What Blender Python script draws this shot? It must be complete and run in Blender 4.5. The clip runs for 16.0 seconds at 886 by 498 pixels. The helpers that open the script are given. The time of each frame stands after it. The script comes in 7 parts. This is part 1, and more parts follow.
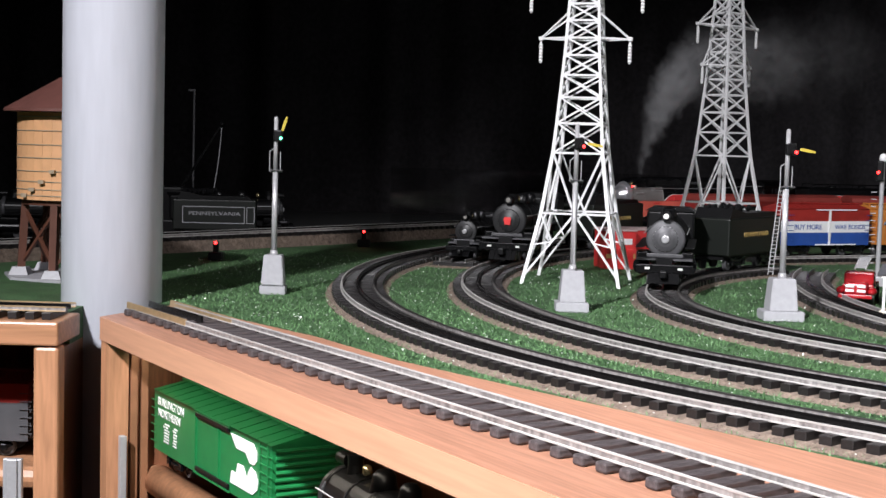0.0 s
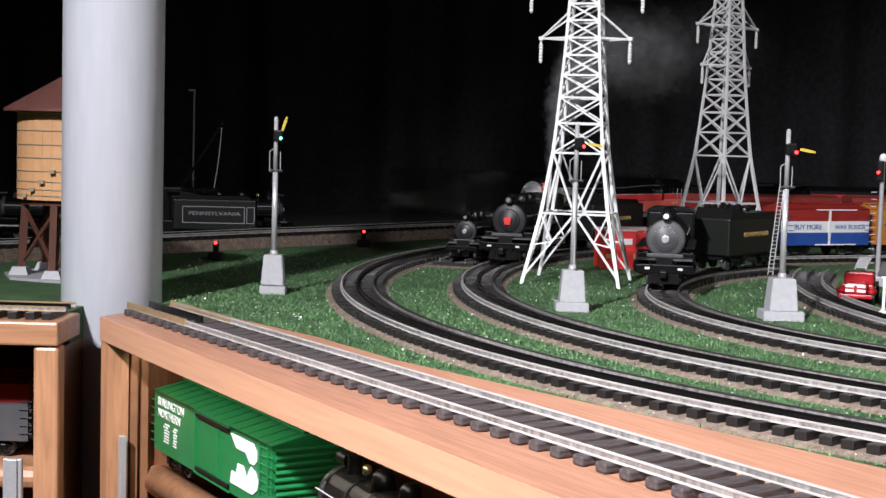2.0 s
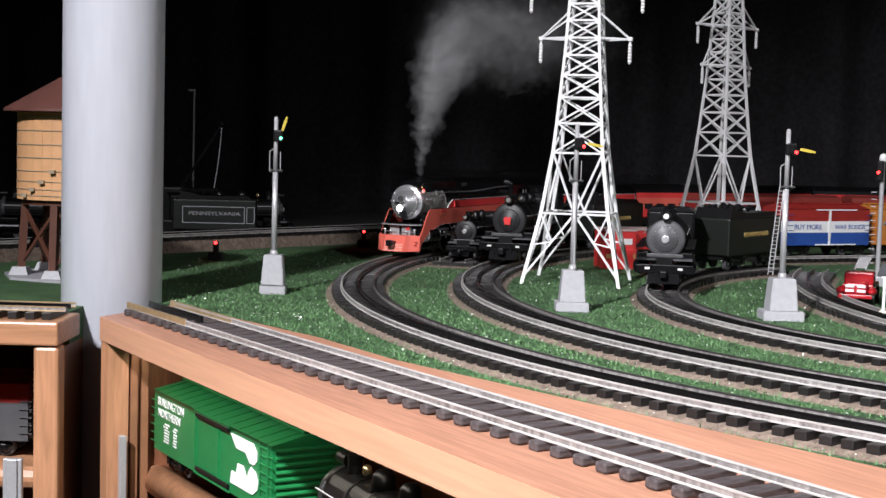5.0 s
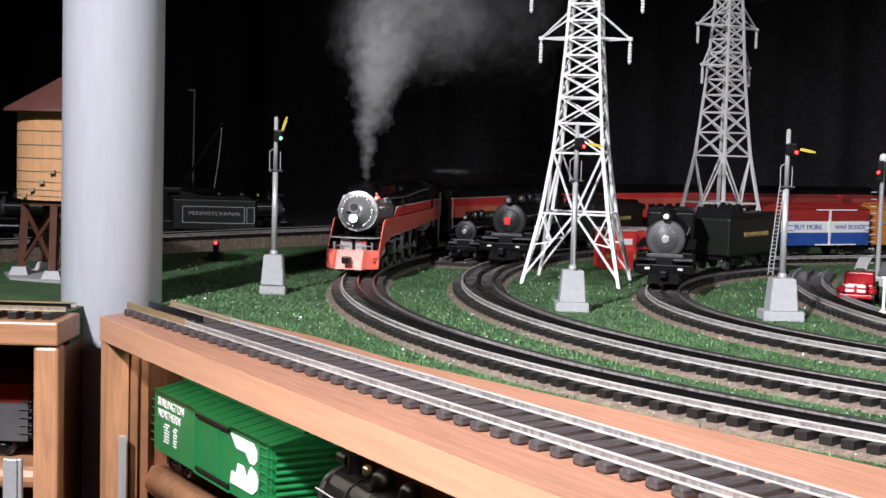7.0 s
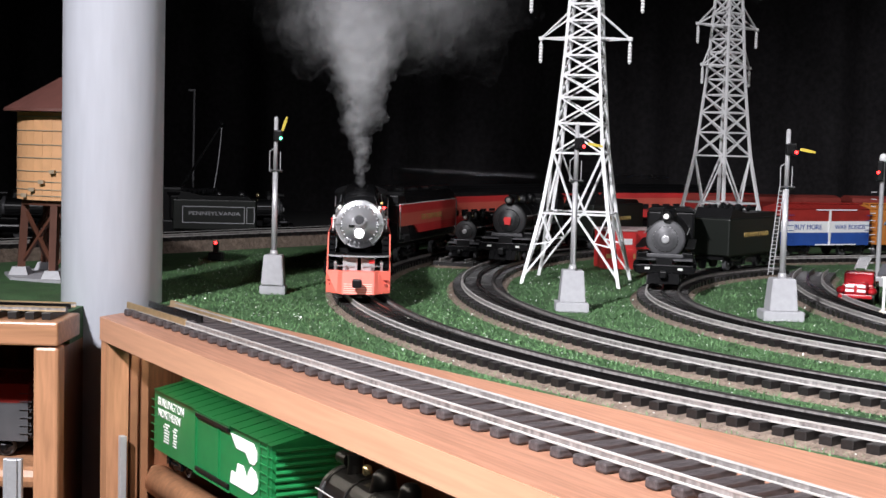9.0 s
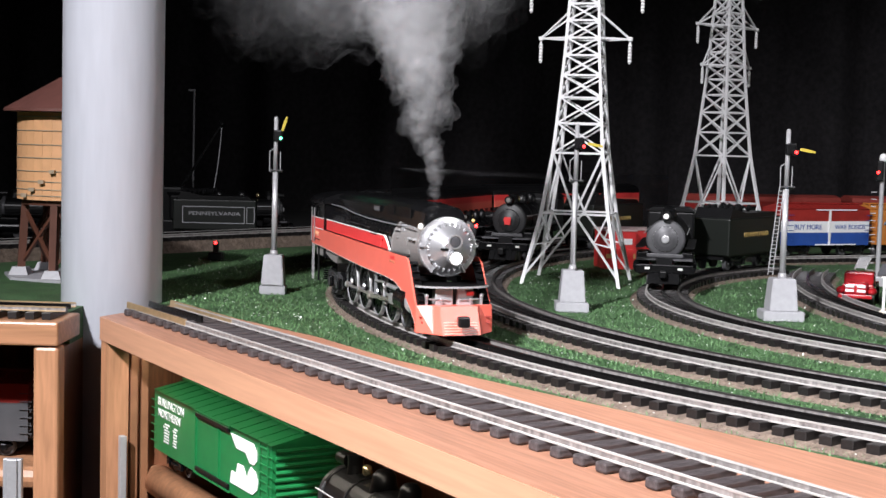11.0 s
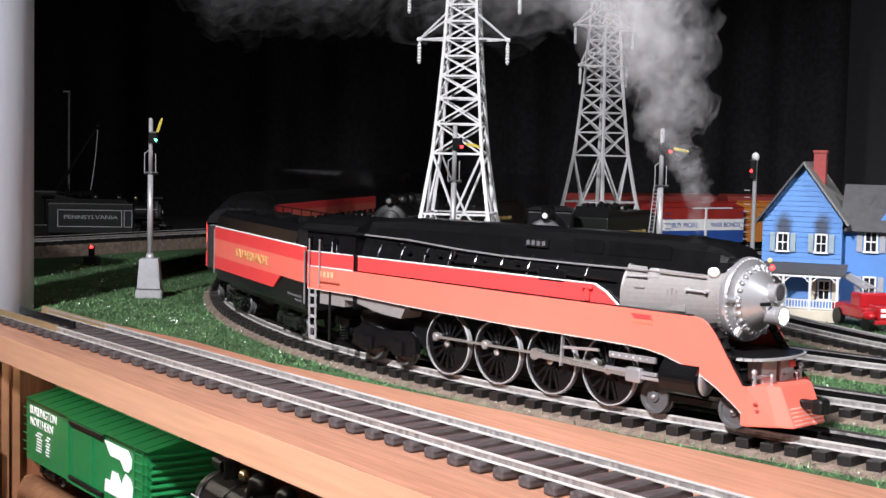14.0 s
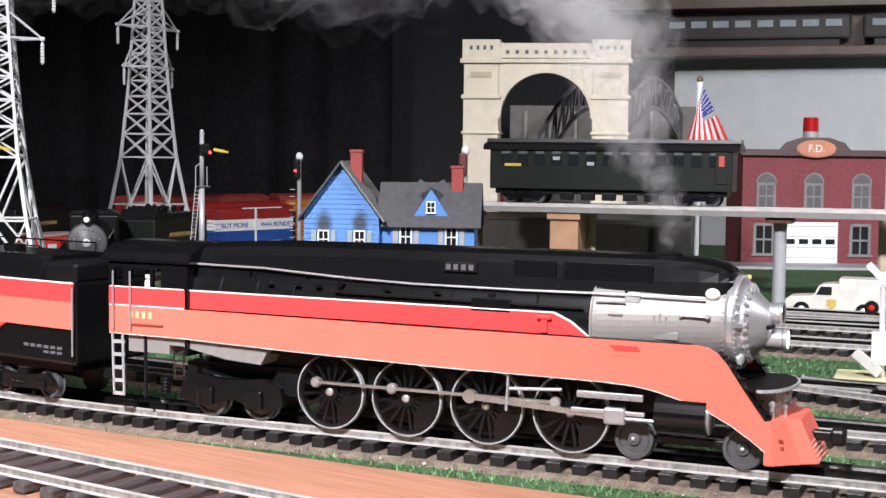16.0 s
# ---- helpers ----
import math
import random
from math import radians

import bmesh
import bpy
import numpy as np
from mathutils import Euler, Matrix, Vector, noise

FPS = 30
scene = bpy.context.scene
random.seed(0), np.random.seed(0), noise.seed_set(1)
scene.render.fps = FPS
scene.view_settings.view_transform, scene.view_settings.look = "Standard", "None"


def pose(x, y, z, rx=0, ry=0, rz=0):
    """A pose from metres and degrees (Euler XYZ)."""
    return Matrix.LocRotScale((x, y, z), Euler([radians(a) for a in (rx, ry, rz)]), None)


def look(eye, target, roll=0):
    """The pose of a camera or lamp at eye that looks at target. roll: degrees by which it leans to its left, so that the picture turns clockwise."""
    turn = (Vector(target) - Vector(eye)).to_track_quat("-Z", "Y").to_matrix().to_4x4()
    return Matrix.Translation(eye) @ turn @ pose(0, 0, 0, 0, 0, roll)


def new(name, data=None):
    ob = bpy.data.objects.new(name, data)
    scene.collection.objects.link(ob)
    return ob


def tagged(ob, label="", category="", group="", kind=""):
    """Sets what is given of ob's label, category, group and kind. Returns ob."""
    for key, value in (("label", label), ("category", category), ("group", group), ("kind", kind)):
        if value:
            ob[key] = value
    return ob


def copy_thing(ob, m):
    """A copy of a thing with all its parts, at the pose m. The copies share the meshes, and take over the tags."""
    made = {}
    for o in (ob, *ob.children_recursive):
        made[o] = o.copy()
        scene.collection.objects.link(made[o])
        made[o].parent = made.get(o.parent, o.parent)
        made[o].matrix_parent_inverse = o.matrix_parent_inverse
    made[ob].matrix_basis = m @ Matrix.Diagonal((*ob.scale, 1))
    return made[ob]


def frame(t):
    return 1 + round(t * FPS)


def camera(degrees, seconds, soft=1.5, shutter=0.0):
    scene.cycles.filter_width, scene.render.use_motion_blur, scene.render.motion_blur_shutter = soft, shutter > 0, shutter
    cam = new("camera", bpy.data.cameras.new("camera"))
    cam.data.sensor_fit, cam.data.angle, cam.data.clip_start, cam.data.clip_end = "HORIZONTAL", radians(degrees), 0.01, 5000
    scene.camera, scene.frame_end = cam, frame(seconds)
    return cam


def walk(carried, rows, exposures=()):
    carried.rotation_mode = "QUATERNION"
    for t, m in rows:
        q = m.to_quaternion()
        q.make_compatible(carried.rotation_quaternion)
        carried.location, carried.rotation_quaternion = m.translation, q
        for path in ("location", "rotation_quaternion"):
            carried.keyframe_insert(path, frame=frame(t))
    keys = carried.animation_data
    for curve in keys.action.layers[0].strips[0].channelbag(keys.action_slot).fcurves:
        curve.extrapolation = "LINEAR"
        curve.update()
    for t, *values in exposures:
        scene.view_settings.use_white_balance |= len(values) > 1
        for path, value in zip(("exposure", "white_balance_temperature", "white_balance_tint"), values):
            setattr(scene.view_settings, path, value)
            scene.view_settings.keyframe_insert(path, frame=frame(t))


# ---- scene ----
H = 0.1656  # eye above the layout top (z = 0)
cam = camera(35.0, 16.0, soft=1.5)


def eye(t, yaw, pitch, roll, x, y, z):
    return (t, pose(x, y, H + z, 90 + pitch, 0, yaw) @ pose(0, 0, 0, 0, 0, roll))


walk(cam, [
    eye(0.0, 0.01, -4.30, 1.57, 0, 0, 0),
    eye(12.8, 0.01, -4.30, 1.57, 0, 0, 0),
    eye(13.0, -0.06, -4.32, 1.52, -0.0004, 0.0003, 0.0004),
    eye(13.5, -1.76, -4.21, 1.41, 0.0027, 0.0019, -0.0002),
    eye(14.0, -4.61, -4.14, 1.29, 0.0079, 0.0029, -0.0002),
    eye(14.5, -7.71, -4.08, 1.18, 0.0129, 0.0023, 0),
    eye(15.0, -11.81, -4.00, 1.06, 0.0172, 0.0005, 0.0003),
    eye(15.5, -16.77, -3.90, 0.78, 0.0240, -0.0034, 0.0005),
    eye(16.0, -22.19, -3.81, 0.64, 0.0292, -0.0070, 0.0002),
], exposures=[(0.0, 0.0), (11.5, 0.0), (13.0, -0.12), (14.5, -0.2), (16.0, -0.17)])

# ---------------------------------------------------------------- light
world = bpy.data.worlds.new("room")
world.use_nodes = True
scene.world = world
world.node_tree.nodes["Background"].inputs[0].default_value = (0.75, 0.8, 1, 1)
world.node_tree.nodes["Background"].inputs[1].default_value = 0.024


def area_lamp(name, place, target, size, power, spread=120, color=(1, 0.985, 1.035)):
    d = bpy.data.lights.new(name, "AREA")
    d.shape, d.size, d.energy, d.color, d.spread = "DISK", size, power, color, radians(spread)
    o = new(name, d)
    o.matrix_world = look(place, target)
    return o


area_lamp("aisle_lamp", (-0.90, -0.65, 1.62), (0.1, 0.85, 0), 0.14, 20.5, 60)
area_lamp("yard_lamp", (1.25, -0.35, 1.30), (0.78, 0.98, 0), 0.14, 4.6, 70)
# unseen fill, added to brighten the town and the wall behind it
area_lamp("town_lamp", (0.70, -0.30, 0.90), (1.75, 2.1, 0.25), 0.14, 3.6, 45)
# slim unseen lamp added inside the display case, behind its front rail
UNSEEN_CASE_LAMP = area_lamp("case_lamp", (-0.1547, 1.0678, -0.0255), (-0.120, 1.0885, -0.16), 0.5, 0.17, 170, (1, 0.90, 0.78)).data
UNSEEN_CASE_LAMP.shape, UNSEEN_CASE_LAMP.size_y = "RECTANGLE", 0.012
scene.cycles.transparent_max_bounces = 128

# ---------------------------------------------------------------- materials
MATS = {}


def mat(name, color, rough=0.5, metal=0.0, grain=0.15, scale=60.0, bump=0.0, emit=0.0, coat=0.0, stretch=None, second=None, big=7.0, turn=None, spec=0.5):
    if name in MATS:
        return MATS[name]
    m = bpy.data.materials.new(name)
    m.use_nodes = True
    nt = m.node_tree
    b = nt.nodes["Principled BSDF"]
    b.inputs["Roughness"].default_value, b.inputs["Metallic"].default_value = rough, metal
    b.inputs["Coat Weight"].default_value = coat
    if emit:
        b.inputs["Emission Color"].default_value = (*color, 1)
        b.inputs["Emission Strength"].default_value = emit
    co = nt.nodes.new("ShaderNodeTexCoord")
    mp = nt.nodes.new("ShaderNodeMapping")
    if stretch:
        mp.inputs["Scale"].default_value = stretch
    if turn is not None:
        # grain that runs along a turned board
        mp.vector_type = "TEXTURE"
        mp.inputs["Rotation"].default_value = (0, 0, turn)
        mp.inputs["Scale"].default_value = tuple(1 / v for v in stretch)
    b.inputs["Specular IOR Level"].default_value = spec
    nt.links.new(co.outputs["Object"], mp.inputs[0])
    n1, n2 = nt.nodes.new("ShaderNodeTexNoise"), nt.nodes.new("ShaderNodeTexNoise")
    n1.inputs["Scale"].default_value, n2.inputs["Scale"].default_value = scale, big
    n1.inputs["Detail"].default_value, n2.inputs["Detail"].default_value = 5, 3
    for n in (n1, n2):
        nt.links.new(mp.outputs[0], n.inputs["Vector"])
    add = nt.nodes.new("ShaderNodeMath")
    add.operation = "MULTIPLY_ADD"
    nt.links.new(n1.outputs[0], add.inputs[0])
    add.inputs[1].default_value = 0.6
    half = nt.nodes.new("ShaderNodeMath")
    half.operation = "MULTIPLY"
    nt.links.new(n2.outputs[0], half.inputs[0])
    half.inputs[1].default_value = 0.4
    nt.links.new(half.outputs[0], add.inputs[2])
    mix = nt.nodes.new("ShaderNodeValToRGB")
    lo = tuple(c * (1 - grain) for c in color)
    hi = second or tuple(min(1, c * (1 + grain)) for c in color)
    mix.color_ramp.elements[0].position, mix.color_ramp.elements[1].position = 0.34, 0.66
    mix.color_ramp.elements[0].color, mix.color_ramp.elements[1].color = (*lo, 1), (*hi, 1)
    nt.links.new(add.outputs[0], mix.inputs[0])
    nt.links.new(mix.outputs[0], b.inputs["Base Color"])
    rr = nt.nodes.new("ShaderNodeMapRange")
    rr.inputs["To Min"].default_value, rr.inputs["To Max"].default_value = max(0.02, rough - 0.1), min(1, rough + 0.1)
    nt.links.new(n2.outputs[0], rr.inputs[0])
    nt.links.new(rr.outputs[0], b.inputs["Roughness"])
    if bump:
        bp = nt.nodes.new("ShaderNodeBump")
        bp.inputs["Distance"].default_value = bump
        bp.inputs["Strength"].default_value = 0.7
        nt.links.new(n1.outputs[0], bp.inputs["Height"])
        nt.links.new(bp.outputs[0], b.inputs["Normal"])
    MATS[name] = m
    return m


CASE_TURN = math.atan2(-0.8584, 0.513)     # the way the display case runs
WOOD = mat("oak", (0.47, 0.235, 0.125), 0.38, scale=40, grain=0.25, bump=0.0003, stretch=(6, 6, 0.6))
WOOD_FRONT = mat("oak_front", (0.56, 0.30, 0.185), 0.38, scale=220, grain=0.13, bump=0.0002, stretch=(0.05, 1, 1), turn=CASE_TURN)
WOOD_TOP = mat("oak_top", (0.395, 0.195, 0.125), 0.45, scale=420, grain=0.30, bump=0.0003, stretch=(0.045, 1, 1), turn=CASE_TURN)
WOOD_LEFT = mat("oak_left", (0.47, 0.235, 0.125), 0.38, scale=220, grain=0.25, bump=0.0002, stretch=(0.06, 1, 1))
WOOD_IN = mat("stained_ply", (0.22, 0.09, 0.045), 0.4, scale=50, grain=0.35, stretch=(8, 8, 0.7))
PAINT_POLE = mat("grey_pipe_paint", (0.51, 0.525, 0.575), 0.42, scale=120, grain=0.05, bump=0.0003, stretch=(1, 1, 0.15))
CURTAIN = mat("black_cloth", (0.030, 0.028, 0.030), 0.9, scale=90, grain=0.3)
GRASS = mat("grass_mat", (0.016, 0.062, 0.016), 0.8, scale=900, grain=0.7, bump=0.002, second=(0.075, 0.175, 0.062), big=22)
BALLAST = mat("cork_ballast", (0.13, 0.088, 0.066), 0.9, scale=1100, grain=0.6, bump=0.003, second=(0.33, 0.25, 0.195), big=160)
TIE = mat("black_tie", (0.010, 0.0085, 0.0085), 0.42, scale=420, grain=0.5, bump=0.0006, stretch=(1, 0.15, 1))
TIE_GREY = mat("weathered_tie", (0.052, 0.043, 0.044), 0.55, scale=420, grain=0.6, bump=0.0009, stretch=(1, 0.2, 1))
RAIL = mat("steel_rail", (0.50, 0.48, 0.46), 0.42, 0.3, scale=160, grain=0.25, stretch=(0.3, 0.3, 1))
BRASS_RAIL = mat("tan_rail", (0.50, 0.36, 0.20), 0.4, 0.6, scale=160)
RAIL_WEB = mat("dull_rail_web", (0.33, 0.31, 0.30), 0.45, 0.5, scale=260, grain=0.6, stretch=(1, 1, 0.3))
# darker rail copy: shade on the far rail's side put into the colour
RAIL_DARK = mat("shaded_rail", (0.10, 0.095, 0.09), 0.35, 0.7, scale=160, grain=0.4)
RAIL_BLACK = mat("blackened_rail", (0.03, 0.028, 0.028), 0.25, 0.8, scale=160, grain=0.3)
WHITE = mat("white_enamel", (0.80, 0.80, 0.80), 0.4, scale=80, grain=0.04)
SILVER = mat("silver_paint", (0.45, 0.45, 0.46), 0.38, 0.35, scale=300, grain=0.08)
CONCRETE = mat("grey_plastic", (0.36, 0.36, 0.38), 0.5, scale=200, grain=0.08)
GREY_D = mat("dark_grey", (0.09, 0.09, 0.095), 0.5, scale=100)
BLACK = mat("gloss_black", (0.0045, 0.0045, 0.005), 0.24, scale=120, grain=0.25, spec=0.35)
BLACK_M = mat("matt_black", (0.005, 0.005, 0.0055), 0.36, scale=120, grain=0.3, spec=0.32)
ORANGE = mat("daylight_orange", (0.79, 0.155, 0.110), 0.33, scale=60, grain=0.04)
RED = mat("daylight_red", (0.74, 0.055, 0.055), 0.33, scale=60, grain=0.05)
SMOKEBOX = mat("smokebox_silver", (0.27, 0.255, 0.245), 0.46, 0.3, scale=300, grain=0.08)
CHROME = mat("bright_silver", (0.60, 0.60, 0.62), 0.30, 0.75, scale=80, grain=0.05)
ROD = mat("rod_steel", (0.52, 0.48, 0.44), 0.28, 0.75, scale=100, grain=0.15)
GRAPHITE = mat("graphite", (0.085, 0.085, 0.09), 0.45, 0.3, scale=150, grain=0.2)
YELLOW = mat("signal_yellow", (0.52, 0.41, 0.05), 0.5)
LAMP_RED = mat("red_lamp", (1, 0.02, 0.02), 0.4, emit=12)
LAMP_GREEN = mat("green_lamp", (0.1, 1, 0.45), 0.4, emit=8)
HEADLIGHT = mat("lit_headlight", (1, 0.97, 0.9), 0.3, emit=9)
TEXT_GOLD = mat("gold_letter", (0.55, 0.38, 0.13), 0.5)
TEXT_WHITE = mat("white_letter", (0.8, 0.8, 0.78), 0.5)
CAR_GREEN = mat("boxcar_green", (0.012, 0.17, 0.05), 0.35, scale=90, grain=0.1)
CAR_RED = mat("barn_red", (0.29, 0.022, 0.018), 0.45, scale=80, grain=0.15)
CAR_BLUE = mat("boxcar_blue", (0.02, 0.07, 0.30), 0.45, scale=80)
CAR_ORANGE = mat("boxcar_orange", (0.55, 0.20, 0.04), 0.45, scale=80)
BLUE = mat("house_blue", (0.085, 0.23, 0.55), 0.6, scale=60, grain=0.08)
ROOF = mat("grey_shingle", (0.075, 0.075, 0.08), 0.7, scale=150, grain=0.2)
ROOF_L = mat("lit_shingle", (0.23, 0.23, 0.225), 0.7, scale=150, grain=0.2)
BRICK = mat("red_brick", (0.20, 0.04, 0.05), 0.7, scale=200, grain=0.2)
CREAM = mat("cream_stone", (0.68, 0.61, 0.49), 0.65, scale=60, grain=0.1)
TAN = mat("tan_plaster", (0.42, 0.24, 0.14), 0.7, scale=60)
BROWN = mat("brown_timber", (0.10, 0.035, 0.02), 0.6, scale=80)
TANK = mat("tank_wood", (0.72, 0.39, 0.19), 0.6, scale=60, grain=0.10)
TANK_ROOF = mat("tank_roof", (0.16, 0.062, 0.05), 0.6, scale=60)
WALLPAINT = mat("wall_paint", (0.44, 0.46, 0.47), 0.7, scale=30, grain=0.05)
DARKWOOD = mat("dark_shelf", (0.075, 0.045, 0.032), 0.35, scale=40, grain=0.3)
COACH_GREEN = mat("coach_green", (0.007, 0.010, 0.007), 0.35, scale=90)
FLOOR = mat("dark_floor", (0.03, 0.028, 0.026), 0.6, scale=40)
CURTAIN.node_tree.nodes["Principled BSDF"].inputs["Specular IOR Level"].default_value = 0.05
GLASS = bpy.data.materials.new("clear_acrylic")
GLASS.use_nodes = True
_b = GLASS.node_tree.nodes["Principled BSDF"]
_b.inputs["Transmission Weight"].default_value, _b.inputs["Roughness"].default_value, _b.inputs["IOR"].default_value = 1, 0.02, 1.3

# ---------------------------------------------------------------- mesh helpers


def part(name, bm, material, parent=None, label="", smooth=False):
    me = bpy.data.meshes.new(name)
    bm.normal_update()
    bm.to_mesh(me)
    bm.free()
    for m in material if isinstance(material, (list, tuple)) else [material]:
        me.materials.append(m)
    if smooth:
        for p in me.polygons:
            p.use_smooth = True
    ob = new(name, me)
    if parent is not None:
        ob.parent = parent
    if label:
        ob["label"] = label
    return ob


def thing(name, label, category, m=None, group="", kind=""):
    ob = new(name)
    ob.empty_display_size = 0.02
    if m is not None:
        ob.matrix_world = m
    return tagged(ob, label, category, group, kind)


def box(bm, c, s, rot=None, bevel=0.0):
    g = bmesh.ops.create_cube(bm, size=1)["verts"]
    m = Matrix.Translation(c) @ (rot.to_4x4() if rot is not None else Matrix()) @ Matrix.Diagonal((*s, 1))
    bmesh.ops.transform(bm, matrix=m, verts=g)
    if bevel:
        es = list({e for v in g for e in v.link_edges})
        bmesh.ops.bevel(bm, geom=es, offset=bevel, segments=2, affect="EDGES", profile=0.5)
    return g


def rod(bm, a, b, r, r2=None, n=10, caps=True):
    a, b = Vector(a), Vector(b)
    d = b - a
    m = Matrix.Translation((a + b) / 2) @ d.to_track_quat("Z", "Y").to_matrix().to_4x4()
    return bmesh.ops.create_cone(bm, cap_ends=caps, segments=n, radius1=r, radius2=r if r2 is None else r2, depth=d.length, matrix=m)["verts"]


def bar(bm, a, b, w, h=None):
    a, b = Vector(a), Vector(b)
    d = b - a
    return box(bm, (a + b) / 2, (w, h or w, d.length), d.to_track_quat("Z", "Y").to_matrix())


def ball(bm, c, r, s=(1, 1, 1), seg=12):
    return bmesh.ops.create_uvsphere(bm, u_segments=seg, v_segments=max(6, seg // 2 + 1), radius=r, matrix=Matrix.Translation(c) @ Matrix.Diagonal((*s, 1)))["verts"]


def lathe(bm, prof, axis="Z", n=24, c=(0, 0, 0)):
    """Profile of (radius, height) turned round an axis through c."""
    rings = []
    for r, h in prof:
        ring = []
        for i in range(n):
            a = 2 * math.pi * i / n
            x, y = r * math.cos(a), r * math.sin(a)
            p = (x, y, h) if axis == "Z" else ((h, x, y) if axis == "X" else (y, h, x))
            ring.append(bm.verts.new(Vector(p) + Vector(c)))
        rings.append(ring)
    for a, b in zip(rings, rings[1:]):
        for i in range(n):
            bm.faces.new((a[i], a[(i + 1) % n], b[(i + 1) % n], b[i]))
    bm.faces.new(rings[0][::-1])
    bm.faces.new(rings[-1])


def ring(bm, c, R, r, axis="X", n=32, k=8):
    vs = []
    for i in range(n):
        a = 2 * math.pi * i / n
        row = []
        for j in range(k):
            b = 2 * math.pi * j / k
            q, h = R + r * math.cos(b), r * math.sin(b)
            x, y = q * math.cos(a), q * math.sin(a)
            p = (h, x, y) if axis == "X" else ((x, h, y) if axis == "Y" else (x, y, h))
            row.append(bm.verts.new(Vector(p) + Vector(c)))
        vs.append(row)
    for i in range(n):
        for j in range(k):
            bm.faces.new((vs[i][j], vs[(i + 1) % n][j], vs[(i + 1) % n][(j + 1) % k], vs[i][(j + 1) % k]))


def prism(bm, pts, lo, hi, axis="Y"):
    """A flat polygon pulled through from lo to hi. axis Y: pts are (x, z); Z: (x, y); X: (y, z)."""
    def at(p, h):
        return (p[0], h, p[1]) if axis == "Y" else ((p[0], p[1], h) if axis == "Z" else (h, p[0], p[1]))
    a = [bm.verts.new(at(p, lo)) for p in pts]
    b = [bm.verts.new(at(p, hi)) for p in pts]
    n = len(pts)
    bm.faces.new(a)
    bm.faces.new(b[::-1])
    for i in range(n):
        bm.faces.new((a[i], b[i], b[(i + 1) % n], a[(i + 1) % n]))
    bmesh.ops.recalc_face_normals(bm, faces=bm.faces[:])


def text(name, body, size, m, material, parent=None, label="", depth=0.0002, squeeze=1.0):
    cu = bpy.data.curves.new(name, "FONT")
    cu.body, cu.size, cu.extrude, cu.align_x, cu.align_y = body, size, depth, "CENTER", "CENTER"
    tmp = new(name, cu)
    me = bpy.data.meshes.new_from_object(tmp.evaluated_get(bpy.context.evaluated_depsgraph_get()))
    bpy.data.objects.remove(tmp)
    me.transform(Matrix.Diagonal((squeeze, 1, 1, 1)))
    me.materials.clear()
    me.materials.append(material)
    ob = new(name, me)
    if parent is not None:
        ob.parent = parent
    ob.matrix_basis = m
    if label:
        ob["label"] = label
    return ob


def mesh_ob(name, verts, faces, material, parent=None, label=""):
    me = bpy.data.meshes.new(name)
    me.from_pydata(verts, [], faces)
    me.materials.append(material)
    ob = new(name, me)
    if parent is not None:
        ob.parent = parent
    if label:
        ob["label"] = label
    return ob


# ---------------------------------------------------------------- track plan
RZ = 0.0125  # top of the rails
K = 1.0515  # plan scale of the curves
VS = 1.027  # scale of the running train
UX, UY = 0.6929, -0.7210
CEN, RAD = Vector((0.987, 1.52)) * K, 1.077 * K
P0 = CEN + RAD * Vector((UY, -UX))


def main_path(s):
    """The main line's centre: a straight for s > 0, the big curve behind it."""
    if s >= 0:
        return P0 + s * Vector((UX, UY))
    a = math.atan2(-UX, UY) + s / RAD
    return CEN + RAD * Vector((math.cos(a), math.sin(a)))


def arc(cx, cy, r, a0, a1, step=0.02):
    cx, cy, r = cx * K, cy * K, r * K
    n = max(2, int(abs(radians(a1 - a0)) * r / step))
    return [Vector((cx + r * math.cos(radians(a0 + (a1 - a0) * i / n)), cy + r * math.sin(radians(a0 + (a1 - a0) * i / n)))) for i in range(n + 1)]


def onward(pts, length, step=0.03):
    d = (pts[-1] - pts[-2]).normalized()
    return pts + [pts[-1] + d * step * i for i in range(1, int(length / step) + 1)]


def resample(pts, step):
    out, left = [], 0.0
    for a, b in zip(pts, pts[1:]):
        L = (b - a).length
        d = (b - a) / L
        x = left
        while x < L:
            out.append((a + d * x, d))
            x += step
        left = x - L
    return out


def sweep(bm, pts, prof):
    """Pull a closed cross-section (offset, height) along a line of points."""
    rows = []
    for i, p in enumerate(pts):
        d = (pts[min(i + 1, len(pts) - 1)] - pts[max(i - 1, 0)]).normalized()
        n = Vector((-d.y, d.x))
        rows.append([bm.verts.new((p.x + n.x * o, p.y + n.y * o, h)) for o, h in prof])
    k = len(prof)
    for a, b in zip(rows, rows[1:]):
        for j in range(k):
            bm.faces.new((a[j], a[(j + 1) % k], b[(j + 1) % k], b[j]))
    bm.faces.new(rows[0][::-1])
    bm.faces.new(rows[-1])
    bmesh.ops.recalc_face_normals(bm, faces=bm.faces[:])
    bm.normal_update()


def rail_profile(o, top, h=0.0058):
    b = top - h
    f, w, e = 0.0015, 0.0004, 0.00085
    return [(o - f, b), (o + f, b), (o + f, b + 0.0006), (o + w, b + 0.0010), (o + w, top - 0.0013), (o + e, top - 0.0010), (o + e, top - 0.0002), (o + e - 0.0003, top),
            (o - e + 0.0003, top), (o - e, top - 0.0002), (o - e, top - 0.0010), (o - w, top - 0.0013), (o - w, b + 0.0010), (o - f, b + 0.0006)]


TIE_MESH = {}


